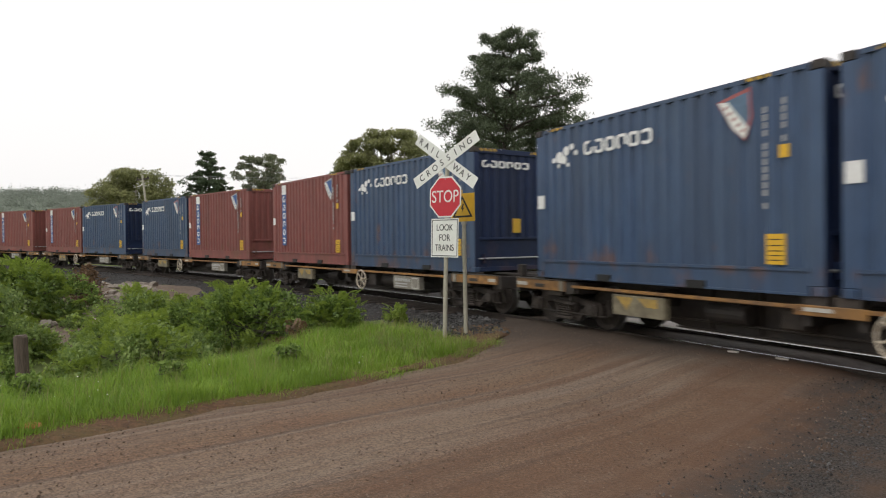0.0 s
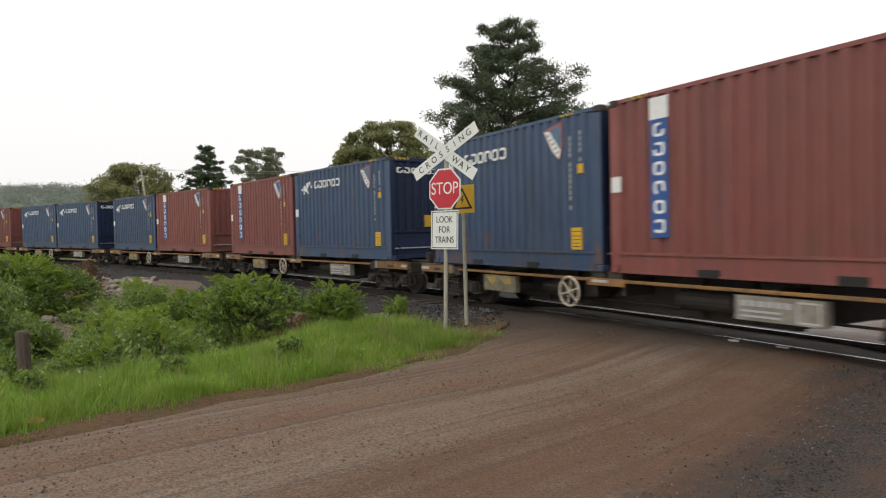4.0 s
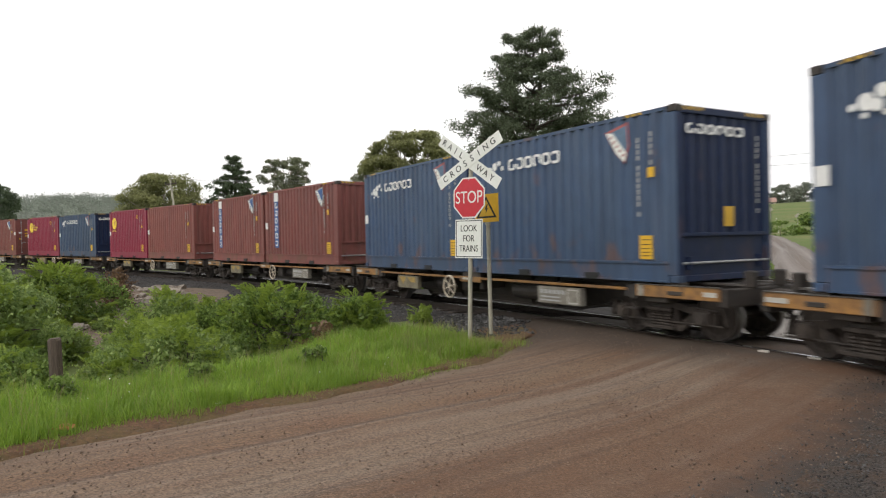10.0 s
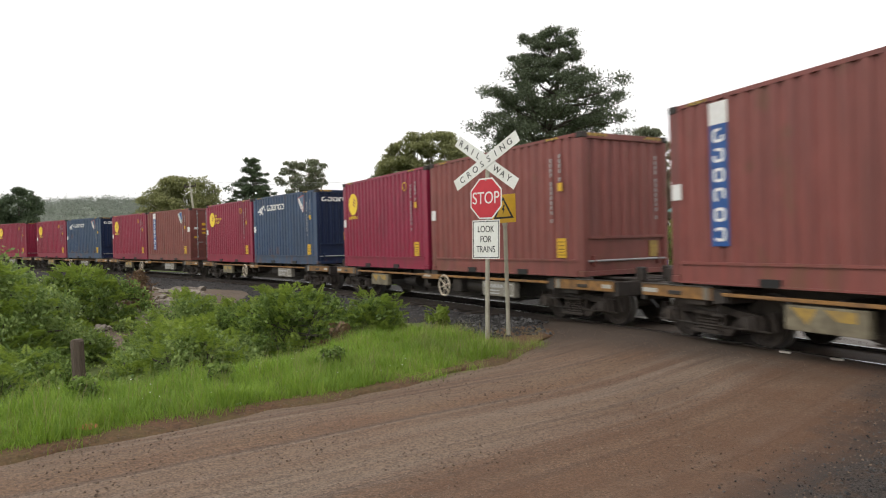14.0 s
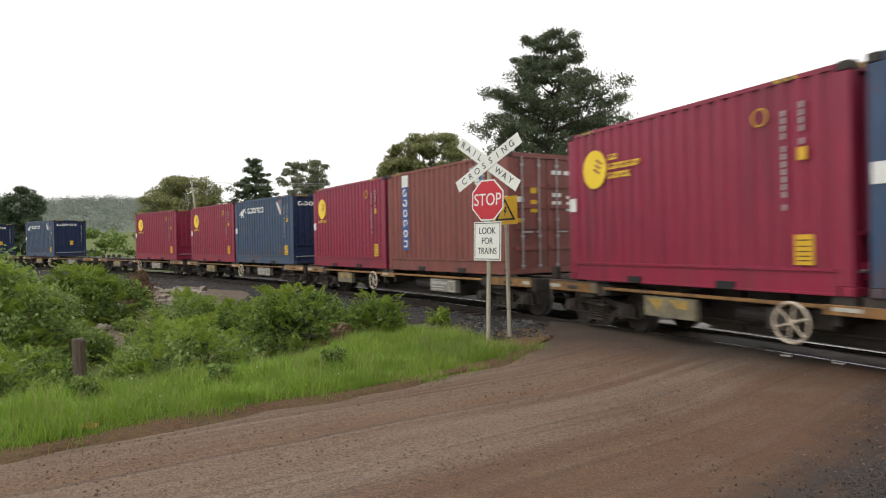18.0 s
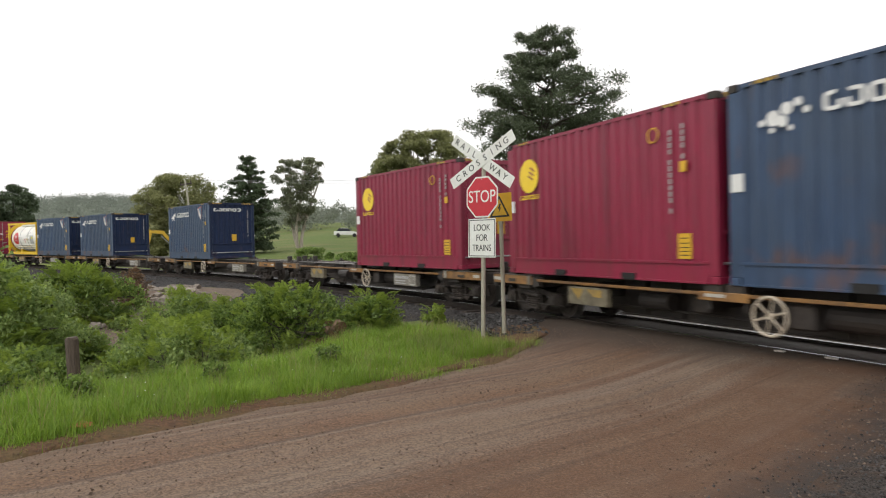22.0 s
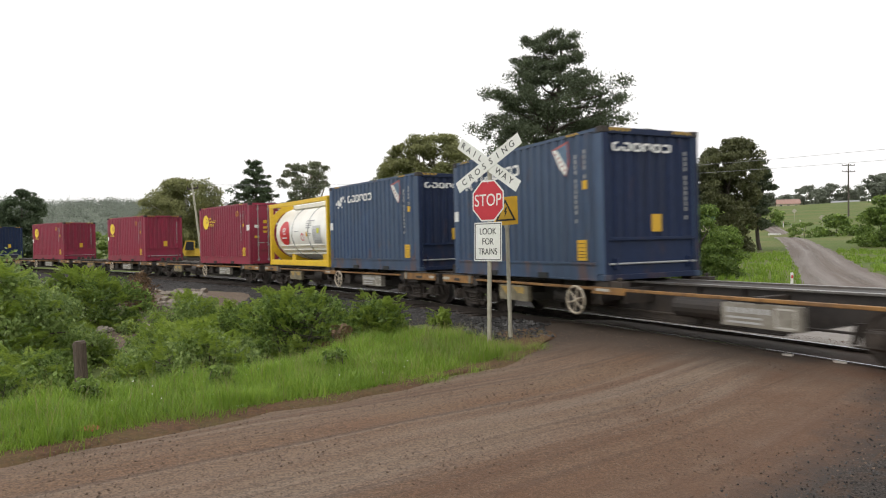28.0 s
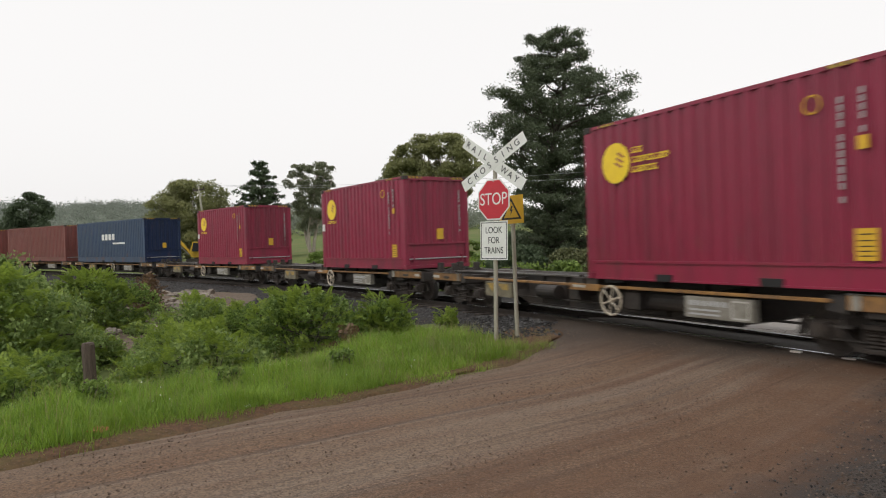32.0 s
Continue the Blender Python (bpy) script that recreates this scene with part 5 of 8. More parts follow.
def build_bogie(thing, x):
    """A cast three-piece bogie: open side frames, coil springs, axle boxes and brake gear."""
    bogie = empty("bogie", pose(x, 0, 0))
    bogie.parent = thing
    for y in (-0.86, 0.86):
        o = math.copysign(1, y)
        bm = prism([(-1.05, 0.56), (-0.6, 0.60), (-0.3, 0.66), (0.3, 0.66), (0.6, 0.60), (1.05, 0.56), (1.05, 0.49), (0.55, 0.50), (0.28, 0.56), (-0.28, 0.56), (-0.55, 0.50), (-1.05, 0.49)], y - 0.06, y + 0.06)
        prism([(-0.76, 0.48), (-0.40, 0.19), (0.40, 0.19), (0.76, 0.48), (0.62, 0.50), (0.34, 0.28), (-0.34, 0.28), (-0.62, 0.50)], y - 0.06, y + 0.06, bm=bm)
        for sx in (-1, 1):
            box(*sorted((sx * 0.25, sx * 0.33)), y - 0.05, y + 0.05, 0.26, 0.60, bm=bm)
            for ax in (AXLE_X - 0.19, AXLE_X + 0.19):
                box(sx * ax - 0.035, sx * ax + 0.035, y - 0.055, y + 0.055, 0.32, 0.52, bm=bm)
        part("side_frame", bm, M_BOGIE, bogie, "open cast side frame")
        part("spring_plank", box(-0.30, 0.30, *sorted((y - o * 0.1, y + o * 0.15)), 0.20, 0.26, 0.012), M_BOGIE, bogie)
        for sx in (-0.16, 0.0, 0.16):
            part("spring", coil_spring(sx, y + o * 0.06, 0.26, 0.50, 0.075), M_WHEEL, bogie, "coil spring")
        part("spring_cap", box(-0.27, 0.27, *sorted((y - o * 0.05, y + o * 0.16)), 0.50, 0.57, 0.015), M_BOGIE, bogie)
        for ax in (-AXLE_X, AXLE_X):
            part("axle_box", box(ax - 0.14, ax + 0.14, *sorted((y * 0.97, y * 1.16)), 0.31, 0.56, 0.03), M_WHEEL, bogie)
            part("axle_cap", rod((ax, y * 1.20, WHEEL_Z), (ax, y * 1.215, WHEEL_Z), 0.055, n=6, bm=rod((ax, y * 1.15, WHEEL_Z), (ax, y * 1.20, WHEEL_Z), 0.10, n=14)), M_DARK, bogie)
        for sx in (-1, 1):
            part("brake_block", rod((sx * 0.42, y * 0.70, 0.62), (sx * 0.44, y * 0.70, 0.40), 0.022, n=6, bm=box(*sorted((sx * 0.38, sx * 0.46)), *sorted((y * 0.6, y * 0.72)), 0.25, 0.5, 0.02)), M_DARK, bogie)
            part("brake_lever", prism([(sx * 1.16 - 0.05, 0.62), (sx * 1.16 + 0.05, 0.62), (sx * 1.24 + 0.04, 0.34), (sx * 1.24 - 0.04, 0.34)], *sorted((y * 0.92, y * 1.0))), M_BOGIE, bogie)
        part("brake_pull_rod", rod((-1.2, y * 1.08, 0.33), (1.2, y * 1.08, 0.33), 0.016, n=6), M_DARK, bogie)
    part("bolster", box(-0.2, 0.2, -0.95, 0.95, 0.46, 0.64, 0.03), M_DARK, bogie)
    part("brake_beam", box(-0.42, -0.36, -0.62, 0.62, 0.3, 0.38, 0.01), M_DARK, bogie)
    part("brake_beam", box(0.36, 0.42, -0.62, 0.62, 0.3, 0.38, 0.01), M_DARK, bogie)
    for ax in (-AXLE_X, AXLE_X):
        w = part("wheelset", build_wheelset(), M_WHEEL, bogie, "dark steel wheels on an axle")
        for p in w.data.polygons:
            p.use_smooth = False
        w.data.materials.append(M_TREAD)
        for p in w.data.polygons:
            c = p.center
            if math.hypot(c.x, c.z) > WHEEL_R - 0.02:
                p.material_index = 1
        w.matrix_basis = pose(ax, 0, WHEEL_Z)
    return bogie


def build_wagon(hand=1):
    """A skeletal container wagon. hand: the side of the middle on which the hand brake sits."""
    thing = empty("container_wagon")
    e = W_HALF - 0.14
    girder = [(-e, 0.955), (-e, 0.72), (-4.9, 0.70), (-4.35, 0.60), (-3.1, 0.30), (3.1, 0.30), (4.35, 0.60), (4.9, 0.70), (e, 0.72), (e, 0.955)]
    bm = prism(girder, -0.46, 0.46)
    for x in (-2.4, -1.5, 1.5, 2.4):
        box(x - 0.012, x + 0.012, -0.53, 0.53, 0.31, 0.95, bm=bm)
    part("centre_girder", bm, M_DARK, thing, "dark fish-bellied centre girder")
    for y in (-0.46, 0.46):
        part("girder_flange", box(-e, e, y - 0.07, y + 0.07, 0.955, 0.985), M_DECK, thing, "steel flange with painted-in wet sheen")
        part("bottom_flange", box(-3.1, 3.1, y - 0.06, y + 0.06, 0.275, 0.30), M_DARK, thing)
    for y, sg in ((-1.19, -1), (1.19, 1)):
        part("side_rail", box(-5.06, 5.06, *sorted((y, y - sg * 0.07)), 0.835, 0.888, 0.008), M_WAGON, thing, "thin worn ochre side rail")
        for x in (-1, 1):
            part("end_side_plate", box(*sorted((x * 5.27, x * (W_HALF - 0.09))), *sorted((y - sg * 0.01, y - sg * 0.05)), 0.75, 0.955, 0.01), M_WAGON, thing, "ochre side plate over the bogie")
            part("plate_lip", box(*sorted((x * 5.27, x * (W_HALF - 0.09))), *sorted((y + sg * 0.004, y - sg * 0.06)), 0.955, 0.972), M_DECK, thing, "pale top edge of the side plate")
            part("end_flange", box(*sorted((x * 5.0, x * W_HALF)), *sorted((y - sg * 0.06, y - sg * 0.2)), 0.91, 0.945), M_DARK, thing)
            r0, r1 = (6.67, 6.91) if x > 0 else (6.55, 6.93)
            part("reflector", box(*sorted((x * r0, x * r1)), *sorted((y - sg * 0.008, y + sg * 0.002)), 0.815, 0.885), M_DIRTYWHITE, thing, "dirty white reflective strip")
            part("stiffener", box(*sorted((x * 5.33, x * 5.45)), *sorted((y + sg * 0.012, y - sg * 0.05)), 0.755, 0.95, 0.008), M_PANEL, thing, "grimy pale stiffener plate")
            part("rail_end_drop", prism([(x * 5.0, 0.90), (x * 5.0, 0.74), (x * 5.26, 0.70), (x * 5.26, 0.93)], *sorted((y - sg * 0.02, y - sg * 0.06))), M_DARK, thing)
            part("plate_patch", box(*sorted((x * 5.95, x * 6.28)), *sorted((y + sg * 0.0, y - sg * 0.02)), 0.80, 0.87, 0.01), M_DARK, thing, "dark greasy patch plate")
            part("foot_step", box(*sorted((x * 5.05, x * 5.30)), *sorted((y - sg * 0.01, y - sg * 0.12)), 0.52, 0.55, bm=box(*sorted((x * 5.16, x * 5.19)), *sorted((y - sg * 0.05, y - sg * 0.08)), 0.55, 0.75)), M_DARK, thing)
        for x in (-3.14, -0.35, 0.35, 3.14):
            part("outrigger", prism([(x - 0.05, 0.62), (x + 0.05, 0.62), (x + 0.05, 0.90), (x - 0.05, 0.90)], *sorted((sg * 0.47, sg * 1.12))), M_DARK, thing)
        for x in (-6.08, -0.21, 0.21, 6.08):
            part("twistlock_pad", box(x - 0.16, x + 0.16, *sorted((sg * 0.98, sg * 1.185)), 0.89 if abs(x) < 1 else 0.945, 1.01, 0.008), M_DARK, thing)
            part("twistlock", box(x - 0.05, x + 0.05, *sorted((sg * 1.06, sg * 1.14)), 1.0, 1.08, 0.02), M_DARK, thing)
    if hand:
        part("middle_side_plate", box(-0.47, 0.46, -1.215, -1.192, 0.765, 0.90, 0.008), M_WAGON, thing, "ochre plate under the container joint")
        part("middle_reflector", box(-0.33, 0.05, -1.222, -1.214, 0.82, 0.87), M_DIRTYWHITE, thing, "white reflective strip")
    for sx in (-1, 1):
        part("headstock", box(*sorted((sx * (W_HALF - 0.14), sx * W_HALF)), -1.14, 1.14, 0.66, 0.94, 0.015), M_DARK, thing, "dark headstock beam")
        for y in (-0.45, 0.28):
            part("buffer_block", box(*sorted((sx * (W_HALF - 0.14), sx * (W_HALF + 0.03))), y - 0.085, y + 0.085, 0.93, 1.2, 0.02), M_DARK, thing, "dark end stop block")
        part("coupler", box(*sorted((sx * W_HALF, sx * (W_PITCH / 2))), -0.14, 0.14, 0.68, 0.9, 0.04), M_WHEEL, thing, "steel knuckle coupler")
        part("deck_crossmember", box(*sorted((sx * 4.95, sx * 5.1)), -1.12, 1.12, 0.72, 0.93, 0.01), M_DARK, thing)
        part("bolster_plate", box(*sorted((sx * 5.45, sx * 5.9)), -1.12, 1.12, 0.66, 0.9, 0.01), M_DARK, thing)
        part("brake_hose", rod((sx * (W_HALF - 0.05), -0.35, 0.72), (sx * (W_HALF + 0.2), -0.3, 0.42), 0.022), M_BLACK, thing)
    # white spoked hand-brake wheel
    hx = 0.85 if hand > 0 else -0.9
    wheel = part("brake_wheel", ring(hx, -1.26, 0.62, 0.27, 0.021), M_CREAMDIRT, thing, "dirty cream spoked hand-brake wheel")
    bm = bmesh.new()
    for k in range(6):
        a = 2 * math.pi * k / 6 + 0.3
        rod((hx, -1.25, 0.62), (hx + 0.26 * math.cos(a), -1.26, 0.62 + 0.26 * math.sin(a)), 0.014, n=6, bm=bm)
    part("spokes", bm, M_CREAMDIRT, wheel)
    part("hub", rod((hx, -1.28, 0.62), (hx, -1.05, 0.62), 0.04), M_CREAMDIRT, wheel)
    part("brake_bracket", box(hx - 0.05, hx + 0.05, -1.17, -1.08, 0.5, 0.88, 0.01), M_DARK, thing)
    part("brake_gear_box", box(hx + hand * 0.35 - 0.2, hx + hand * 0.35 + 0.2, -1.1, -0.7, 0.45, 0.8, 0.03), M_DARK, thing)
    # data panels
    part("data_panel", box(2.58, 3.87, -1.2, -1.05, 0.46, 0.80, 0.006), M_PANEL, thing, "grimy white data panel with worn print")
    bm = bmesh.new()
    for k in range(6):
        box(2.68 + 0.13 * k, 2.77 + 0.13 * k, -1.203, -1.2, 0.66, 0.74, bm=bm)
    for z in (0.51, 0.58):
        box(2.68, 3.28, -1.203, -1.2, z, z + 0.03, bm=bm)
    part("panel_print", bm, M_CODEGREY, thing, "dark worn print")
    merged_boxes("panel_square", [(3.50, 3.82, -1.204, -1.2, 0.49, 0.515), (3.50, 3.82, -1.204, -1.2, 0.745, 0.77), (3.50, 3.525, -1.204, -1.2, 0.515, 0.745), (3.795, 3.82, -1.204, -1.2, 0.515, 0.745)], M_DIRTYWHITE, thing, "pale square outline")
    part("logo_panel", box(-3.9, -2.7, -1.2, -1.08, 0.46, 0.80, 0.006), M_OLIVEPANEL, thing, "grimy panel with a yellow emblem")
    part("panel_emblem", prism([(-3.8, 0.77), (-3.4, 0.77), (-3.55, 0.55)], -1.204, -1.2), M_GRIMYYELLOW, thing, "yellow wedge emblem")
    part("panel_emblem", prism([(-3.3, 0.77), (-2.85, 0.77), (-2.85, 0.63), (-3.1, 0.63)], -1.204, -1.2), M_GRIMYYELLOW, thing, "yellow wedge emblem")
    part("air_tank", rod((1.3, -0.75, 0.62), (2.3, -0.75, 0.62), 0.17, n=16), M_DARK, thing)
    part("brake_cylinder", rod((-2.2, -0.72, 0.62), (-1.5, -0.72, 0.62), 0.15, n=16), M_DARK, thing)
    part("brake_rod", rod((-4.6, -0.62, 0.45), (4.6, -0.62, 0.45), 0.02, n=6), M_DARK, thing)
    part("control_valve", box(-0.9, -0.55, -0.9, -0.55, 0.5, 0.8, 0.03), M_DARK, thing)
    for x in (-BOGIE_X, BOGIE_X):
        build_bogie(thing, x)
    return tagged(thing, "low skeletal container wagon with worn ochre side plates", "rail wagon", "wagons of the train")


# The train, wagon by wagon from its head: the leading and the trailing slot, and the hand of the brake wheel.
BLUE, RED_, DISC, TEXT, DOORRED, DOORMAROON, TANK, LONGBLUE, LONGRED = "blue", "red", "disc", "text", "door_red", "door_maroon", "tank", "long_blue", "long_red"
CONSIST = [(BLUE, BLUE, 1), (BLUE, RED_, 1), (RED_, BLUE, -1), (BLUE, RED_, -1), (RED_, BLUE, -1), (BLUE, BLUE, -1), (RED_, RED_, 1), ("plain_red", DISC, 1),
           (BLUE, TEXT, -1), (DOORRED, DISC, -1), (BLUE, DISC, 1), ("disc_high", None, 1), (None, BLUE, -1), (None, BLUE, -1), (BLUE, TANK, 1), (DOORMAROON, None, 1),
           ("disc_high", None, 1), ("disc_high", None, 1), (LONGBLUE, None, 1), (LONGRED, None, -1), (LONGRED, None, 1)]
FAMILIES = {}


def container_of(kind):
    if kind not in FAMILIES:
        FAMILIES[kind] = {
            BLUE: lambda: build_container(M_BLUE, "wide_name", label="faded blue corrugated shipping container with white lettering"),
            RED_: lambda: build_container(M_RED, "tall_name", label="oxide red corrugated shipping container with a blue name strip"),
            "plain_red": lambda: build_container(M_RED, "plain", label="plain oxide red corrugated shipping container"),
            DISC: lambda: build_container(M_MAROON, "disc", label="crimson corrugated shipping container with a yellow round logo"),
            "disc_high": lambda: build_container(M_MAROON, "disc", label="crimson corrugated shipping container with a yellow round logo"),
            TEXT: lambda: build_container(M_MAROON, "disc_text", label="crimson corrugated shipping container with yellow logo and lettering"),
            DOORRED: lambda: build_container(M_RED, "tall_name", True, label="oxide red shipping container with its doors leading"),
            DOORMAROON: lambda: build_container(M_MAROON, "disc_text", True, label="crimson shipping container with its doors leading"),
            TANK: build_tank,
            LONGBLUE: lambda: build_container(M_BLUE, "long_name", length=12.192, label="long blue shipping container with white lettering"),
            LONGRED: lambda: build_container(M_RED, "plain_long", length=12.192, label="long oxide red corrugated shipping container")}[kind]()
        return FAMILIES[kind]
    return copy_thing(FAMILIES[kind], Matrix())


def train_place(t):
    """How far up the line the head of the second wagon's first container stands at t seconds."""
    return -3.449 - 6.335 * t - 0.011227 * t * t - 0.0000316 * t ** 3


def wagon_pose(s):
    """The pose of a wagon whose middle stands s metres up the line."""
    a, b = rail_point(s - BOGIE_X), rail_point(s + BOGIE_X)
    x = (a - b).normalized()
    y = Vector((0, 0, 1)).cross(x).normalized()
    m = Matrix((x, y, x.cross(y))).transposed().to_4x4()
    return Matrix.Translation((a + b) / 2) @ m @ Matrix.Rotation(CANT, 4, "X")


# small differences in how far the couplings are drawn out
SLACK = {0: -0.05, 3: 0.04, 5: 0.13, 6: -0.12, 8: 0.09, 9: 0.12, 10: -0.13, 11: -0.2, 13: 0.15, 14: -0.1, 15: -0.08}
TRAIN = []
wagon_types = {}
for i, (lead, trail, hand) in enumerate(CONSIST):
    if hand in wagon_types:
        w = copy_thing(wagon_types[hand], Matrix())
    else:
        w = wagon_types[hand] = build_wagon(hand)
    loads = []
    for kind, x in ((lead, 3.193), (trail, -3.083)):
        if kind:
            loads.append((container_of(kind), 0.0 if "long" in kind else x))
    TRAIN.append((w, (i - 1) * W_PITCH + 6.222 + SLACK.get(i, 0.0), loads))


def motions():
    times = [k * 1.0 for k in range(33)]
    for w, back, loads in TRAIN:
        rows = [(t, wagon_pose(max(train_place(t) + back, -150.0))) for t in times]
        walk(w, rows)
        for c, x in loads:
            walk(c, [(t, m @ Matrix.Translation((x, 0, 1.01))) for t, m in rows])

    # wheels roll while their wagon is on the stretch in view
    for w, back, loads in TRAIN:
        for bogie in w.children:
            if not bogie.name.startswith("bogie"):
                continue
            for ob in bogie.children:
                if not ob.name.startswith("wheelset"):
                    continue
                x = ob.location.x
                rows, last = [(0.0, pose(x, 0, WHEEL_Z))], None
                t, gone = 0.0, 0.0
                step = 0.03
                here = train_place(0.0) + back
                for k in range(1, int(32.0 / step) + 1):
                    t = k * step
                    now = train_place(t) + back
                    if -20.0 < now < 42.0:
                        gone += here - now
                        if gone - (last or 0.0) > 0.5:
                            rows.append((t, pose(x, 0, WHEEL_Z) @ Matrix.Rotation(gone / WHEEL_R, 4, "Y")))
                            last = gone
                    here = now
                rows.append((32.0, pose(x, 0, WHEEL_Z) @ Matrix.Rotation(gone / WHEEL_R, 4, "Y")))
                if len(rows) > 2:
                    walk(ob, rows)

# ---- fence post, litter, white patches on the road ----


def build_fence_post(x, y, h):
    bm = bmesh.new()
    n, rows = 7, []
    for k, z in enumerate((-0.3, 0.0, 0.3, 0.6, h - 0.03, h)):
        rows.append([bm.verts.new((0.085 * (1 + 0.25 * noise.noise((j * 1.7, k * 0.4, 2))) * math.cos(2 * math.pi * j / n) * (0.8 if k == 5 else 1), 0.075 * (1 + 0.25 * noise.noise((j * 2.1, k * 0.4, 5))) * math.sin(2 * math.pi * j / n), z + 0.02 * noise.noise((j, k, 0)))) for j in range(n)])
    for a, b in zip(rows, rows[1:]):
        for j in range(n):
            bm.faces.new((a[j], a[(j + 1) % n], b[(j + 1) % n], b[j]))
    bm.faces.new(rows[-1])
    bmesh.ops.recalc_face_normals(bm, faces=bm.faces)
    ob = part("fence_post", bm, M_WOOD)
    ob.matrix_basis = Matrix.Translation((x, y, ground_z(x, y))) @ pose(0, 0, 0, 2, -3, 0)
    return tagged(ob, "weathered split timber fence post among grass", "fence post")


build_fence_post(-5.55, 9.2, 1.18)


def crumpled(name, x, y, size, mat, label, category, seed):
    rnd = random.Random(seed)
    bm = bmesh.new()
    bmesh.ops.create_icosphere(bm, subdivisions=2, radius=size)
    for v in bm.verts:
        v.co *= 1 + rnd.uniform(-0.3, 0.3)
        v.co.z *= 0.35
    ob = part(name, bm, mat)
    ob.location = (x, y, max(ground_z(x, y), road_z(x, y)) + size * 0.25)
    return tagged(ob, label, category)


crumpled("litter", -2.66, 7.33, 0.05, M_SIGNWHITE, "crumpled pale scrap of litter at the road edge", "litter", 4)
M_ORANGE = material("faded_orange_plastic", (0.55, 0.16, 0.07), rough=0.5, bump=0.05)
crumpled("litter", -3.72, 6.2, 0.10, M_ORANGE, "faded orange scrap of litter in the grass", "litter", 9)
M_WHITEPATCH = material("mottled_white_patch", (0.62, 0.60, 0.56), (0.36, 0.31, 0.26), rough=0.6, fine=16, broad=4, third=(0.3, 0.24, 0.19), bump=0.2)
for cx, cy, ln in ((4.48, 10.15, 0.16), (4.90, 9.52, 0.18)):
    bm = bmesh.new()
    pts = [(-ln / 2, -0.03), (-ln / 4, -0.05), (ln / 4, -0.045), (ln / 2, -0.02), (ln / 2, 0.03), (ln / 5, 0.05), (-ln / 3, 0.04)]
    top = [bm.verts.new((px, py, 0.012)) for px, py in pts]
    low = [bm.verts.new((px, py, -0.02)) for px, py in pts]
    bm.faces.new(top)
    for k in range(len(pts)):
        bm.faces.new((low[k], low[(k + 1) % len(pts)], top[(k + 1) % len(pts)], top[k]))
    ob = part("road_marking", bm, M_WHITEPATCH)
    ob.matrix_basis = Matrix.Translation((cx, cy, road_z(cx, cy) + 0.01)) @ Matrix.Rotation(radians(-60), 4, "Z")
    tagged(ob, "small white patch on the gravel beside the rail", kind="structure")

# ---- leaves ----
RNG = np.random.default_rng(7)


def leaf_mesh(name, at, size, long=1.6, droop=0.0, vary=0.4, rng=RNG, flat=0.0):
    """One mesh of many small pointed leaves at the given places."""
    n = len(at)
    a = rng.normal(size=(n, 3))
    a[:, 2] = a[:, 2] * (1 - flat) - droop
    a /= np.linalg.norm(a, axis=1)[:, None] + 1e-9
    b = np.cross(a, rng.normal(size=(n, 3)))
    b /= np.linalg.norm(b, axis=1)[:, None] + 1e-9
    c = np.cross(a, b)
    s = size * (1 + vary * rng.uniform(-1, 1, n))[:, None]
    q = np.empty((n, 4, 3))
    q[:, 0] = at - a * s * long / 2
    q[:, 1] = at + b * s / 2 + c * s * 0.12
    q[:, 2] = at + a * s * long / 2
    q[:, 3] = at - b * s / 2 + c * s * 0.12
    me = bpy.data.meshes.new(name)
    me.from_pydata(q.reshape(-1, 3), [], np.arange(4 * n).reshape(-1, 4))
    return me


def clump_points(centres, radii, count, rng=RNG, shell=0.55):
    """Places in flattened clumps, denser towards their skins."""
    d = rng.normal(size=(len(centres), count, 3))
    d /= np.linalg.norm(d, axis=2)[:, :, None]
    r = (shell + (1 - shell) * rng.uniform(0, 1, (len(centres), count, 1))) * (1 + 0.16 * rng.normal(size=(len(centres), count, 1)))
    return (centres[:, None] + d * r * radii[:, None]).reshape(-1, 3)


def limb(bm, a, b, r0, r1, sag=0.0, n=6, bits=3):
    """A tapered, slightly bent limb."""
    a, b = Vector(a), Vector(b)
    d = b - a
    side = d.cross(Vector((0.3, 0.7, 0.2))).normalized()
    up = d.cross(side).normalized()
    prev = None
    for k in range(bits + 1):
        t = k / bits
        c = a + d * t + Vector((0, 0, sag * 4 * t * (1 - t))) + side * 0.04 * d.length * math.sin(t * 5)
        r = r0 + (r1 - r0) * t
        row = [bm.verts.new(c + (side * math.cos(2 * math.pi * j / n) + up * math.sin(2 * math.pi * j / n)) * r) for j in range(n)]
        if prev:
            for j in range(n):
                bm.faces.new((prev[j], prev[(j + 1) % n], row[(j + 1) % n], row[j]))
        prev = row
    bm.faces.new(prev)


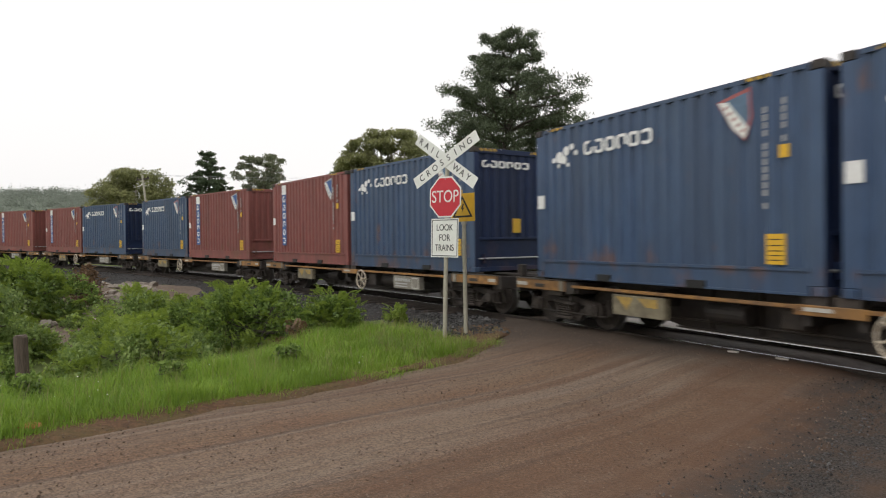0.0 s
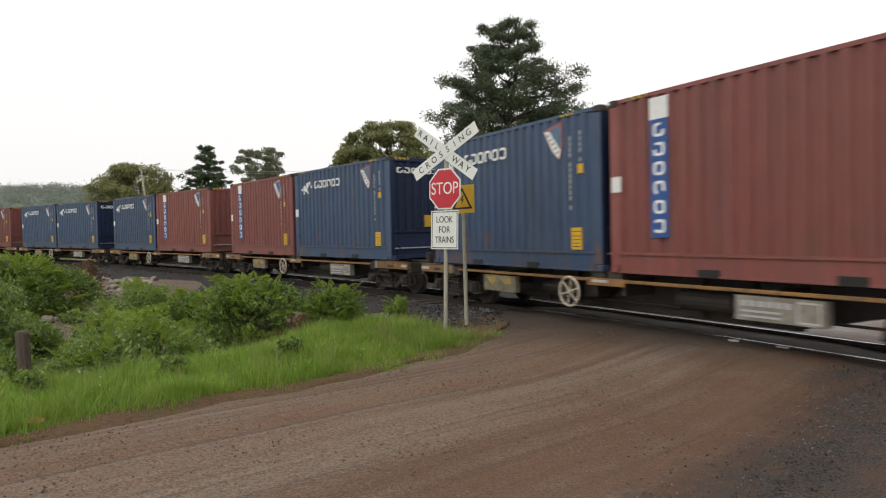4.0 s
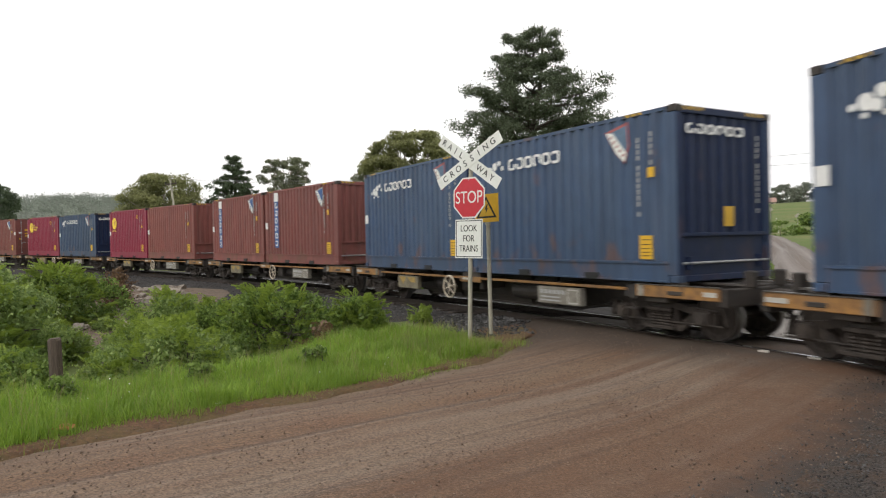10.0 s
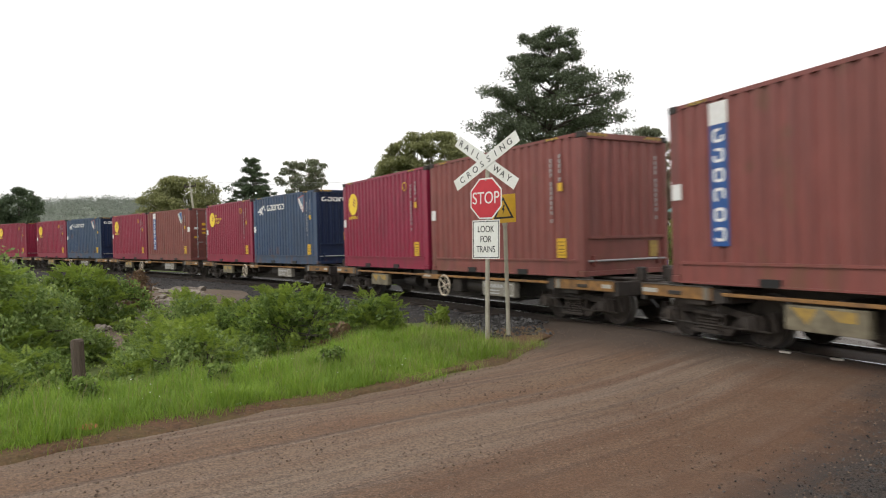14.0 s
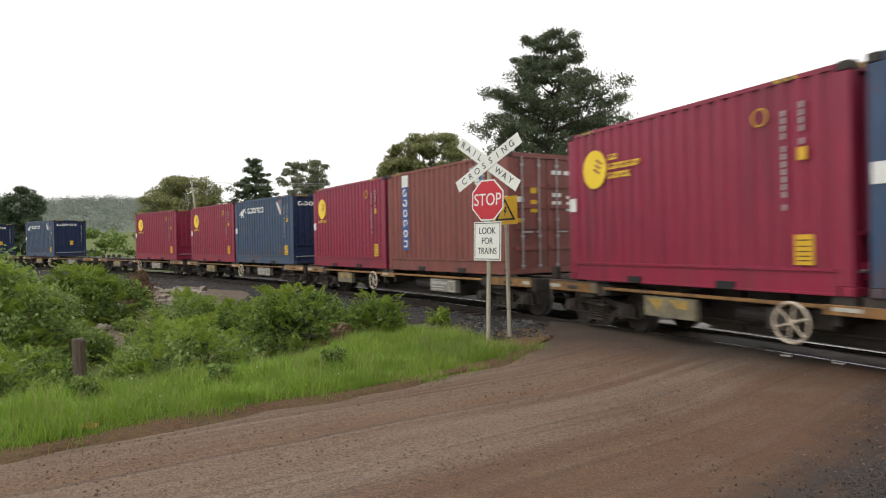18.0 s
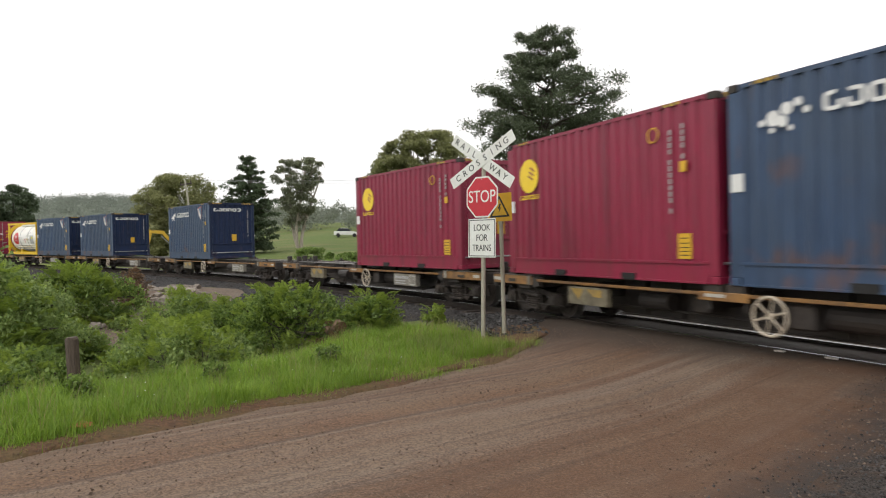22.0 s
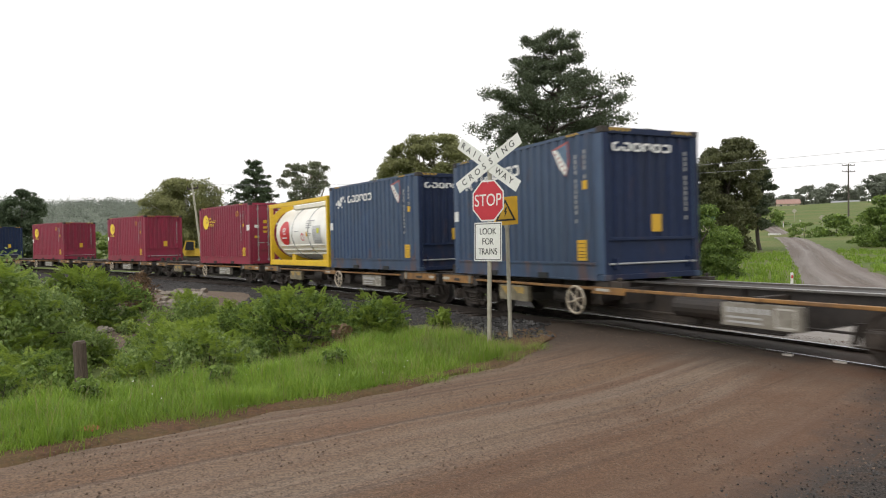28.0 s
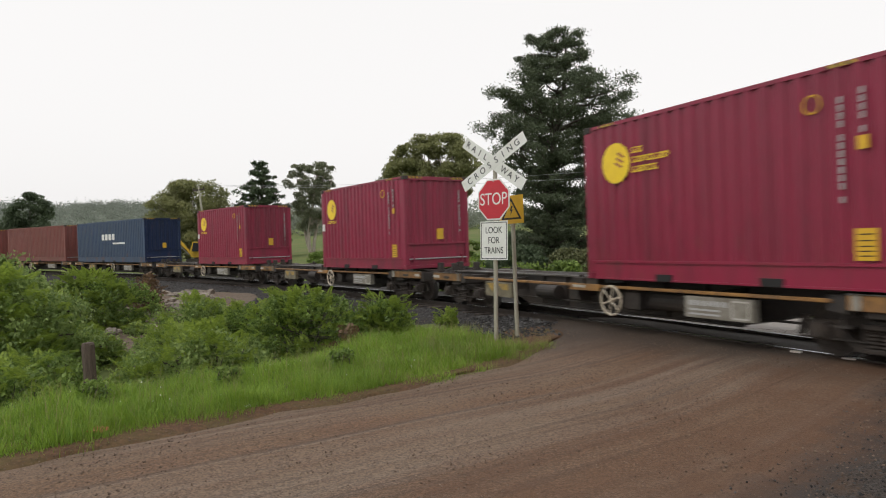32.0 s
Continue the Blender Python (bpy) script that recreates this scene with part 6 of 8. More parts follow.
def build_tree(name, x, y, profile, depth, clumps, per, leaf, mats, trunk_r, radius, label, category="tree", seed=1, limbs=0.4, flat=0.6, long=1.8, droop=0.2, stems=1, bare=0.0, long_trunk=None, spread=1.1, lift=0.9, twigs=False, tiers=0.45):
    """A tree whose crown fills an outline: profile rows of (height, left, right) over its base. bare: share of the outline left as gaps."""
    rng = np.random.default_rng(seed)
    g = ground_z(x, y)
    thing = empty(name, Matrix.Translation((x, y, g)))
    p = np.array(profile, float) * (1.0, spread, spread) if spread else np.array(profile, float)
    p[-1, 0] += lift
    zs = p[:, 0]
    area = p[:, 2] - p[:, 1]
    cum = np.r_[0, np.cumsum((area[1:] + area[:-1]) / 2 * np.diff(zs))]
    centres, radii = [], []
    while len(centres) < clumps:
        z = float(np.interp(rng.uniform(0, cum[-1]), cum, zs))
        lo, hi = np.interp(z, zs, p[:, 1]), np.interp(z, zs, p[:, 2])
        half = (hi - lo) / 2
        u = rng.uniform(-1, 1)
        v = rng.uniform(-1, 1) * math.sqrt(max(0, 1 - u * u * 0.8))
        if noise.noise((u * 1.9 + seed, z * tiers, v * 1.6 + seed)) < -0.35 + bare:
            continue
        r = radius * rng.uniform(0.6, 1.25)
        r = min(r, max(half * 0.8, radius * 0.3))
        cx = (lo + hi) / 2 + u * max(half - r * 0.75, 0.0)
        zc = min(z, zs[-1] - r * flat * 1.15)
        centres.append((cx, v * max(depth * half / max(area.max() / 2, 0.1) - r * 0.5, 0.1), zc))
        radii.append((r, r, r * flat))
    centres, radii = np.array(centres), np.array(radii)
    pts = clump_points(centres, radii, per, rng)
    part_mesh("crown", leaf_mesh("crown", pts, leaf, long, droop, rng=rng), mats[0], thing, mats[2])
    bm = bmesh.new()
    top = long_trunk or zs[0] + (zs[-1] - zs[0]) * 0.75
    feet = []
    for k in range(stems):
        a = 2 * math.pi * k / max(stems, 1)
        foot = Vector((0.25 * math.cos(a), 0.25 * math.sin(a), -0.3)) if stems > 1 else Vector((0, 0, -0.3))
        lo, hi = np.interp(top, zs, p[:, 1]), np.interp(top, zs, p[:, 2])
        head = Vector(((lo + hi) / 2 + (0.3 * (hi - lo) * math.cos(a + 0.6) if stems > 1 else 0), 0.3 * depth * math.sin(a + 0.6) if stems > 1 else 0, top))
        limb(bm, foot, head, trunk_r, trunk_r * 0.25, n=9, bits=6)
        feet.append((foot, head))
    part("trunk", bm, mats[1], thing, smooth=True)
    bm = bmesh.new()
    for k, c in enumerate(centres):
        if rng.uniform() < limbs:
            if not twigs:
                bm = bmesh.new()
            f, h = feet[k % len(feet)]
            t = min(max((c[2] * 0.72 - f.z) / (h.z - f.z), 0.12), 0.95)
            limb(bm, f + (h - f) * t, c, trunk_r * 0.32 * (1 - 0.6 * t), 0.02, sag=-0.03 * abs(c[0]), n=5)
            if not twigs:
                part("limb", bm, mats[1], thing, smooth=True)
    if twigs and len(bm.verts):
        part("twig_tangle", bm, mats[1], thing, smooth=True)["kind"] = "stuff"
    return tagged(thing, label, category)


PINE = (L_PINE, M_BARK, "dark tufted needles")
GUM = (L_GUM, M_PALEBARK, "olive drooping leaves")
GREYGUM = (L_GUMGREY, M_PALEBARK, "sparse grey-green leaves")
CYP = (L_CYPRESS, M_BARK, "dense dark foliage")
SCRUB = (L_BRAMBLE, M_BARK, "green leaves")



def build_pine(x, y, reach, depth, label, seed, name="pine_tree", leaf=0.058, per=200, mat=None, step=(0.7, 1.05), wide=1.0):
    """A tall pine: a straight trunk, whorls of rising boughs and flat pads of needles on them. reach: rows of height and the boughs' reach to both sides."""
    rng = np.random.default_rng(seed)
    thing = empty(name, Matrix.Translation((x, y, ground_z(x, y))))
    p = np.array(reach, float)
    top = p[-1, 0]
    bm = bmesh.new()
    limb(bm, (0, 0, -0.3), (0.05, 0, top - 0.5), 0.40, 0.05, n=10, bits=9)
    part("trunk", bm, M_BARK, thing, smooth=True)
    centres, radii = [], []
    z = p[0, 0]
    while z < top:
        lo, hi = -np.interp(z, p[:, 0], p[:, 1]), np.interp(z, p[:, 0], p[:, 2])
        count = 8 if z > 7 else 9
        first = rng.uniform(0, 2 * math.pi)
        for k in range(count):
            a = first + 2 * math.pi * (k + rng.uniform(-0.3, 0.3)) / count
            side, deep = (hi if math.cos(a) > 0 else lo), depth * (lo + hi) / 10.0
            ln = rng.uniform(0.80, 1.04) / math.hypot(math.cos(a) / side, math.sin(a) / deep)
            tip = Vector((ln * math.cos(a), ln * math.sin(a), z + rng.uniform(-0.35, 0.3)))
            foot = Vector((0, 0, max(tip.z - ln * rng.uniform(0.12, 0.38), 0.6)))
            bm = bmesh.new()
            limb(bm, foot, tip, 0.035 + 0.014 * ln, 0.012, sag=-0.03 * ln, n=5, bits=4)
            part("limb", bm, M_BARK, thing, smooth=True)
            n = int(2 + ln * 1.25)
            for q in range(n):
                t = 1.0 - (0.62 if z > 7.5 else 0.85) * (q / n) ** 0.9
                r = rng.uniform(0.42, 0.82) * (0.72 + 0.09 * ln) * wide
                c = foot.lerp(tip, t) + Vector((rng.normal() * 0.16 * ln ** 0.5, rng.normal() * 0.16 * ln ** 0.5, 0.10 + rng.normal() * 0.07))
                centres.append(c)
                radii.append((r, r, r * rng.uniform(0.45, 0.7)))
        z += rng.uniform(*step)
    pts = clump_points(np.array(centres), np.array(radii), per, rng, 0.3)
    part_mesh("crown", leaf_mesh("crown", pts, leaf, 3.2, 0.0, rng=rng), mat or L_PINE, thing, "dark tufted needles in flat pads")
    return tagged(thing, label, "tree")


build_pine(4.3, 41.7, [(1.2, -2.2, 4.8), (4.5, -2.6, 5.0), (6.0, -2.8, 4.9), (7.0, -3.9, 4.6), (8.0, -4.3, 4.6), (8.6, -4.8, 5.7), (9.2, -5.0, 4.6), (9.9, -4.4, 5.3), (10.6, -4.9, 5.4), (11.0, -4.6, 3.4), (11.6, -3.5, 3.1), (12.1, -3.4, 2.1), (13.0, -2.3, 1.8), (13.5, -2.5, 1.9), (14.1, -1.8, 1.7), (14.5, -0.8, 1.4)],
           3.8, "tall dark spreading pine tree beyond the railway", 3)
build_tree("gum_tree", -5.0, 75.0, [(5.6, -1.0, 2.8), (6.8, -5.2, 3.4), (8.1, -6.7, 4.1), (9.6, -5.9, 4.5), (10.8, -5.2, 4.1), (11.9, -4.2, 3.0), (12.9, -2.1, 1.5)],
           3.5, 230, 190, 0.14, GUM, 0.22, 0.8, "olive gum tree with several pale bare trunks", seed=5, limbs=0.35, stems=4, flat=0.6, droop=0.6, bare=0.0, spread=1.02, lift=0.1)
build_tree("gum_tree", -14.3, 94.0, [(4.6, -0.6, 0.8), (6.7, -1.3, 1.4), (9.1, -1.5, 1.7), (10.7, -0.7, 1.7), (11.5, 0.2, 1.2)],
           1.5, 46, 130, 0.15, GREYGUM, 0.14, 0.6, "slender sparse gum tree in the paddock", seed=8, stems=2, bare=0.05, limbs=0.6, droop=0.5, spread=1.0, lift=0.1)
build_tree("gum_tree", -22.9, 87.0, [(3.0, -1.9, 0.6), (4.4, -2.3, 1.8), (6.0, -2.6, 2.4), (7.9, -2.6, 2.6), (8.7, -3.6, 4.2), (9.9, -3.8, 4.4), (10.9, -3.4, 3.3), (11.9, -0.8, 1.4)],
           2.8, 110, 170, 0.13, GREYGUM, 0.24, 0.75, "open grey-green gum tree with visible limbs", seed=11, stems=3, bare=0.19, limbs=0.7, flat=0.55, droop=0.4, spread=1.0, lift=0.1)
build_pine(-25.8, 75.7, [(0.8, -3.3, 3.3), (4.0, -3.3, 3.1), (6.3, -2.9, 2.7), (7.4, -2.5, 2.3), (8.7, -1.6, 1.6), (10.0, -0.9, 1.1), (10.9, -0.3, 0.4)],
           2.8 * 1.7, "dark conical cypress tree behind the yard", 13, "cypress_tree", 0.10, 80, L_CYPRESS, (0.8, 1.0), 0.9)
build_tree("spreading_tree", -33.0, 73.0, [(0.4, -4.6, 5.4), (3.0, -5.0, 5.4), (4.9, -4.8, 5.2), (6.6, -4.6, 5.0), (7.6, -4.3, 4.6), (8.5, -3.9, 3.4), (9.2, -1.2, 0.7)],
           3.6, 280, 180, 0.14, GUM, 0.3, 0.85, "broad olive-green tree behind the yard", seed=17, flat=0.7, limbs=0.1, bare=-0.1, spread=1.02, lift=0.1)
build_tree("dark_tree", -55.5, 78.6, [(0.3, -4.8, 2.9), (3.4, -4.6, 2.9), (5.8, -3.6, 2.8), (7.4, -2.7, 2.6), (8.3, -1.4, 2.0), (9.1, -0.5, 0.9)],
           3.4, 160, 160, 0.15, CYP, 0.2, 0.75, "rounded dark green tree beyond the railway", seed=19, limbs=0.1, bare=-0.1, spread=1.03, lift=0.1)
build_tree("gum_tree", 11.5, 46.8, [(1.6, -1.4, 1.2), (3.1, -2.0, 1.7), (4.4, -1.8, 2.0), (5.7, -1.6, 2.0), (6.7, -1.4, 2.0), (7.8, -1.3, 1.6), (8.7, -1.1, 0.9), (9.2, -0.5, 0.2)],
           1.8, 130, 190, 0.10, GREYGUM, 0.16, 0.52, "slim grey-green gum tree beside the cottage", seed=23, limbs=0.4, bare=0.14, droop=0.5, spread=1.05, lift=0.1)
build_tree("spreading_tree", 20.8, 58.4, [(0.2, -1.0, 2.2), (2.0, -1.8, 2.3), (3.3, -3.3, 2.4), (5.2, -3.8, 2.5), (7.1, -3.6, 3.1), (8.1, -2.3, 3.1), (8.9, -1.5, 2.5), (9.6, -0.8, 1.9)],
           2.9, 300, 170, 0.115, (L_OLIVE, M_BARK, "dense olive foliage"), 0.3, 0.62, "dense dark olive tree beside the far road", seed=29, limbs=0.15, bare=-0.02, droop=0.5, spread=1.03, lift=0.1)
build_tree("pine_tree", 24.6, 61.0, [(2.0, -1.6, 0.8), (3.8, -1.5, 0.9), (5.5, -1.2, 1.3), (6.9, -0.9, 0.8), (8.0, -0.7, 0.3)],
           1.5, 60, 100, 0.16, PINE, 0.2, 0.6, "dark pine behind the olive tree", seed=31, limbs=0.2, bare=0.05, spread=1.05, lift=0.1)
build_tree("large_bush", 9.6, 32.9, [(0.0, -2.4, 3.0), (1.3, -1.8, 2.9), (2.3, -0.7, 2.6), (3.1, 0.2, 2.0), (3.5, 0.8, 1.7)],
           1.8, 150, 230, 0.07, SCRUB, 0.08, 0.48, "large leafy green bush beyond the crossing", "bush", seed=37, stems=3, limbs=0.08, bare=-0.1, lift=0.1, spread=1.02)
build_tree("large_bush", 34.2, 58.6, [(0.0, -2.8, 3.4), (1.4, -3.0, 3.6), (2.7, -2.2, 2.8), (3.7, -0.6, 1.2)], 2.2, 100, 110, 0.14, SCRUB, 0.08, 0.6, "round green bush beside the far road", "bush", seed=41, stems=3, limbs=0.1)
for bx, by, w, h, sd in ((2.0, 37.0, 2.2, 1.5, 71), (5.2, 36.2, 2.4, 1.3, 72), (8.2, 38.5, 2.0, 1.8, 73), (1.6, 41.5, 1.8, 2.2, 75), (8.6, 43.5, 2.2, 2.4, 78)):
    build_tree("undergrowth_bush", bx, by, [(0.0, -w, w), (0.5 * h, -w * 0.95, w * 0.9), (h, -w * 0.4, w * 0.45)], w * 0.8, 60, 110, 0.10, (L_CYPRESS if sd % 2 else L_OLIVE, M_BARK, "dull dark green leaves"), 0.04, 0.5, "dull green undergrowth bush below the pine", "bush", seed=sd, limbs=0.1, twigs=True, lift=0.2, bare=-0.1)
for bx, by, w, h, sd in ((3.2, 26.2, 1.5, 1.2, 51), (5.4, 27.5, 1.2, 1.0, 52), (1.4, 27.2, 1.3, 1.2, 53), (-1.0, 30.2, 1.6, 1.0, 54), (7.0, 31.0, 1.5, 1.4, 55), (-8.2, 46, 2.0, 1.0, 56), (-14, 58, 2.2, 1.0, 57), (-5.6, 62, 2.6, 1.2, 58), (36.5, 66, 1.6, 1.6, 59), (41, 88, 2.4, 1.8, 60), (-1.5, 47, 2.4, 1.6, 61), (9, 42, 2.4, 1.8, 62), (32.0, 47, 2.4, 1.8, 63)):
    build_tree("low_bush", bx, by, [(0.0, -w, w), (0.5 * h, -w * 0.95, w * 0.9), (h, -w * 0.3, w * 0.35)], w * 0.8, 30, 110, 0.09, SCRUB, 0.04, 0.4, "low green bush in rough grass", "bush", seed=sd, limbs=0.1, twigs=True, lift=0.2)

# ---- growth beside the road ----


def frond_mesh(name, bases, ways, lengths, rng, pairs=13):
    """Bracken fronds: arching stems with tapering leaflets on both sides."""
    quads = []
    for b, w, ln in zip(bases, ways, lengths):
        w = w / (np.linalg.norm(w) + 1e-9)
        side = np.cross(w, (0, 0, 1.0))
        side /= np.linalg.norm(side) + 1e-9
        for k in range(pairs):
            t = 0.15 + 0.85 * k / pairs
            p = b + w * ln * t + np.array((0, 0, -0.35 * ln * t * t))
            wide = ln * 0.34 * (1 - t) ** 0.8 + 0.01
            d = w * ln * 0.05
            for s in (-1, 1):
                tip = p + side * s * wide + w * wide * 0.35 + np.array((0, 0, -0.12 * wide + 0.02 * rng.normal()))
                mid = p + side * s * wide * 0.5 + w * wide * 0.1
                quads.append((p - d * 0.2, mid - d * 0.5, tip, mid + d * 0.7))
    q = np.array(quads)
    me = bpy.data.meshes.new(name)
    me.from_pydata(q.reshape(-1, 3), [], np.arange(4 * len(q)).reshape(-1, 4))
    return me


def build_shrub(x, y, profile, depth, clumps, per, leaf, fronds, label, seed, mat=None, frond_mat=None, radius=0.32, frond_len=0.35):
    """A tangle of bramble with bracken fronds breaking out of it."""
    rng = np.random.default_rng(seed)
    thing = build_tree("bramble_bush", x, y, profile, depth, clumps, per, leaf, (mat or (L_BRAMBLE_PALE if seed % 2 else L_BRAMBLE), M_BARK, "bramble leaves"), 0.02, radius, label, "bush", seed=seed, limbs=0.5, flat=0.8, long=1.5, droop=0.0, stems=4, bare=0.12, spread=1.0, lift=0.0, twigs=True)
    p = np.array(profile)
    b, w, ln = [], [], []
    for k in range(fronds):
        z = rng.uniform(p[0, 0], p[-1, 0])
        lo, hi = np.interp(z, p[:, 0], p[:, 1]), np.interp(z, p[:, 0], p[:, 2])
        u = rng.uniform(-0.85, 0.85)
        px = (lo + hi) / 2 + u * (hi - lo) / 2
        py = -depth * math.sqrt(1 - u * u) * rng.uniform(0.3, 0.85) * (1 - 0.4 * z / p[-1, 0])
        b.append((px, py, z))
        w.append((u * 0.8 + rng.normal() * 0.4, -0.5 + rng.normal() * 0.5, 0.75 + rng.uniform(0, 0.5)))
        ln.append(frond_len * rng.uniform(0.6, 1.3))
    if fronds:
        part_mesh("bracken_fronds", frond_mesh("bracken_fronds", np.array(b), np.array(w), ln, rng), frond_mat or L_FERN, thing, "yellow-green bracken fronds")
    return thing


TANGLE = "bramble and bracken thicket beside the grassy verge"
build_shrub(-4.75, 11.3, [(-0.2, -1.9, 1.5), (0.5, -1.7, 1.4), (1.05, -1.1, 1.0), (1.42, -0.4, 0.5)], 1.1, 110, 190, 0.042, 230, TANGLE, 101)
build_shrub(-3.7, 13.9, [(-0.2, -1.5, 1.6), (0.5, -1.5, 1.5), (1.1, -1.3, 1.1), (1.5, -0.8, 0.3)], 1.0, 100, 190, 0.045, 200, TANGLE, 102)
build_shrub(-5.0, 13.1, [(-0.2, -1.0, 1.0), (0.5, -0.9, 0.9), (1.05, -0.4, 0.5)], 0.8, 50, 180, 0.045, 60, TANGLE, 103)
build_shrub(-2.2, 14.4, [(-0.2, -0.9, 0.9), (0.4, -0.8, 0.8), (0.85, -0.3, 0.4)], 0.7, 40, 170, 0.042, 110, TANGLE, 104)
build_shrub(-10.4, 14.4, [(-0.1, -2.4, 1.5), (0.9, -2.4, 1.6), (1.7, -2.0, 1.3), (2.35, -1.2, 0.2)], 1.5, 120, 150, 0.065, 260, "tall bramble thicket in the ditch", 105, radius=0.42, frond_len=0.6)
build_shrub(-12.4, 20.6, [(-0.2, -1.8, 2.0), (0.7, -1.8, 2.1), (1.25, -1.2, 1.4), (1.6, -0.6, 0.4)], 1.3, 90, 130, 0.065, 200, "bracken thicket on the railway bank", 106, radius=0.4, frond_len=0.6)
build_shrub(-15.2, 19.0, [(-0.1, -2.8, 2.6), (1.2, -2.8, 2.6), (2.2, -2.0, 2.0), (2.9, -1.0, 0.8)], 1.6, 110, 130, 0.09, 60, "tall bramble thicket beside the railway bank", 107, radius=0.5, frond_len=0.7)
build_shrub(-7.5, 10.3, [(-0.1, -1.1, 0.9), (0.5, -1.0, 0.8), (0.95, -0.5, 0.2)], 0.8, 44, 120, 0.055, 90, "bright bracken clump among long grass", 108, frond_mat=L_FERN)
build_shrub(-0.95, 15.9, [(-0.1, -0.25, 0.25), (0.3, -0.3, 0.3), (0.55, -0.1, 0.12)], 0.25, 12, 60, 0.05, 26, "small bracken plant on the ballast edge", 109, radius=0.14, mat=L_FERN, frond_len=0.3)
build_shrub(-11.7, 22.6, [(-0.1, -0.5, 0.7), (0.5, -0.5, 0.6), (0.95, -0.2, 0.3)], 0.5, 26, 90, 0.05, 24, "dead brown bracken on the bank", 110, mat=L_DEAD, frond_mat=L_DEAD, radius=0.25)
build_shrub(-2.75, 13.2, [(-0.1, -0.4, 0.4), (0.2, -0.4, 0.4), (0.42, -0.2, 0.2)], 0.35, 10, 50, 0.045, 20, "withered brown bracken among grass", 111, mat=L_DEAD, frond_mat=L_DEAD, radius=0.18, frond_len=0.35)
build_shrub(-4.2, 10.4, [(-0.1, -0.35, 0.3), (0.2, -0.3, 0.3), (0.4, -0.1, 0.1)], 0.25, 8, 50, 0.045, 14, "withered brown bracken among grass", 112, mat=L_DEAD, frond_mat=L_DEAD, radius=0.16, frond_len=0.3)
build_shrub(-6.3, 13.4, [(-0.2, -1.1, 1.5), (0.5, -1.0, 1.4), (0.95, -0.6, 0.9), (1.2, -0.2, 0.5)], 1.1, 100, 190, 0.043, 200, TANGLE, 113)
build_shrub(-5.6, 15.8, [(-0.2, -1.6, 1.7), (0.7, -1.4, 1.6), (1.2, -0.9, 1.2), (1.55, -0.3, 0.6)], 1.2, 110, 180, 0.046, 160, TANGLE, 114)
build_shrub(-7.2, 15.9, [(-0.2, -1.4, 1.5), (0.7, -1.3, 1.4), (1.3, -0.7, 1.1), (1.65, 0.0, 0.8)], 1.1, 95, 180, 0.046, 150, TANGLE, 141)
build_shrub(-7.9, 19.4, [(-0.2, -1.3, 1.7), (0.5, -1.2, 1.6), (0.95, -0.5, 1.2), (1.2, 0.2, 0.8)], 1.1, 70, 150, 0.05, 110, TANGLE, 142)
build_shrub(-9.7, 16.0, [(-0.2, -1.0, 1.1), (0.4, -0.9, 1.0), (0.8, -0.3, 0.4)], 0.8, 46, 150, 0.045, 80, TANGLE, 143)
build_shrub(-10.5, 17.2, [(-0.2, -0.6, 0.6), (0.3, -0.5, 0.5), (0.6, -0.2, 0.2)], 0.5, 24, 110, 0.045, 40, "withered brown bracken on the stony bank", 144, mat=L_DEAD, radius=0.25)
build_shrub(-5.9, 11.1, [(-0.2, -0.9, 1.0), (0.4, -0.8, 0.9), (0.8, -0.3, 0.4)], 0.8, 50, 180, 0.04, 110, TANGLE, 115)
build_shrub(-8.3, 12.2, [(-0.2, -1.2, 1.0), (0.4, -1.1, 0.9), (0.85, -0.5, 0.3)], 0.9, 55, 180, 0.043, 110, TANGLE, 116)
build_shrub(-11.2, 17.6, [(-0.2, -1.3, 0.9), (0.6, -1.3, 0.8), (1.2, -0.9, 0.3), (1.5, -0.6, -0.1)], 1.0, 60, 130, 0.06, 130, "bracken thicket on the railway bank", 117, radius=0.36)
build_shrub(-12.2, 23.6, [(-0.1, -0.9, 0.9), (0.7, -0.8, 0.8), (1.2, -0.3, 0.3)], 0.7, 30, 90, 0.05, 60, "dead brown bracken on the bank", 118, mat=L_DEAD, frond_mat=L_DEAD, radius=0.3)
for wx, wy, sd in ((-10.2, 19.2, 131), (-9.4, 20.8, 132), (-10.9, 24.6, 133), (-8.6, 23.0, 134), (-9.0, 18.0, 135), (-7.6, 20.2, 136), (-7.2, 24.5, 137)):
    build_shrub(wx, wy, [(-0.05, -0.5, 0.5), (0.2, -0.45, 0.45), (0.45, -0.2, 0.2)], 0.45, 16, 70, 0.05, 14, "low weeds on the stony bank", sd, radius=0.2, frond_len=0.3)
for wx, wy, sd in ((-4.5, 7.45, 121), (-3.35, 8.5, 122), (-5.3, 6.2, 123), (-2.2, 9.9, 124)):
    build_shrub(wx, wy, [(-0.05, -0.3, 0.3), (0.15, -0.28, 0.28), (0.32, -0.12, 0.12)], 0.25, 12, 60, 0.04, 0, "broad-leaved weed clump in the verge", sd, radius=0.12, mat=L_BRAMBLE)


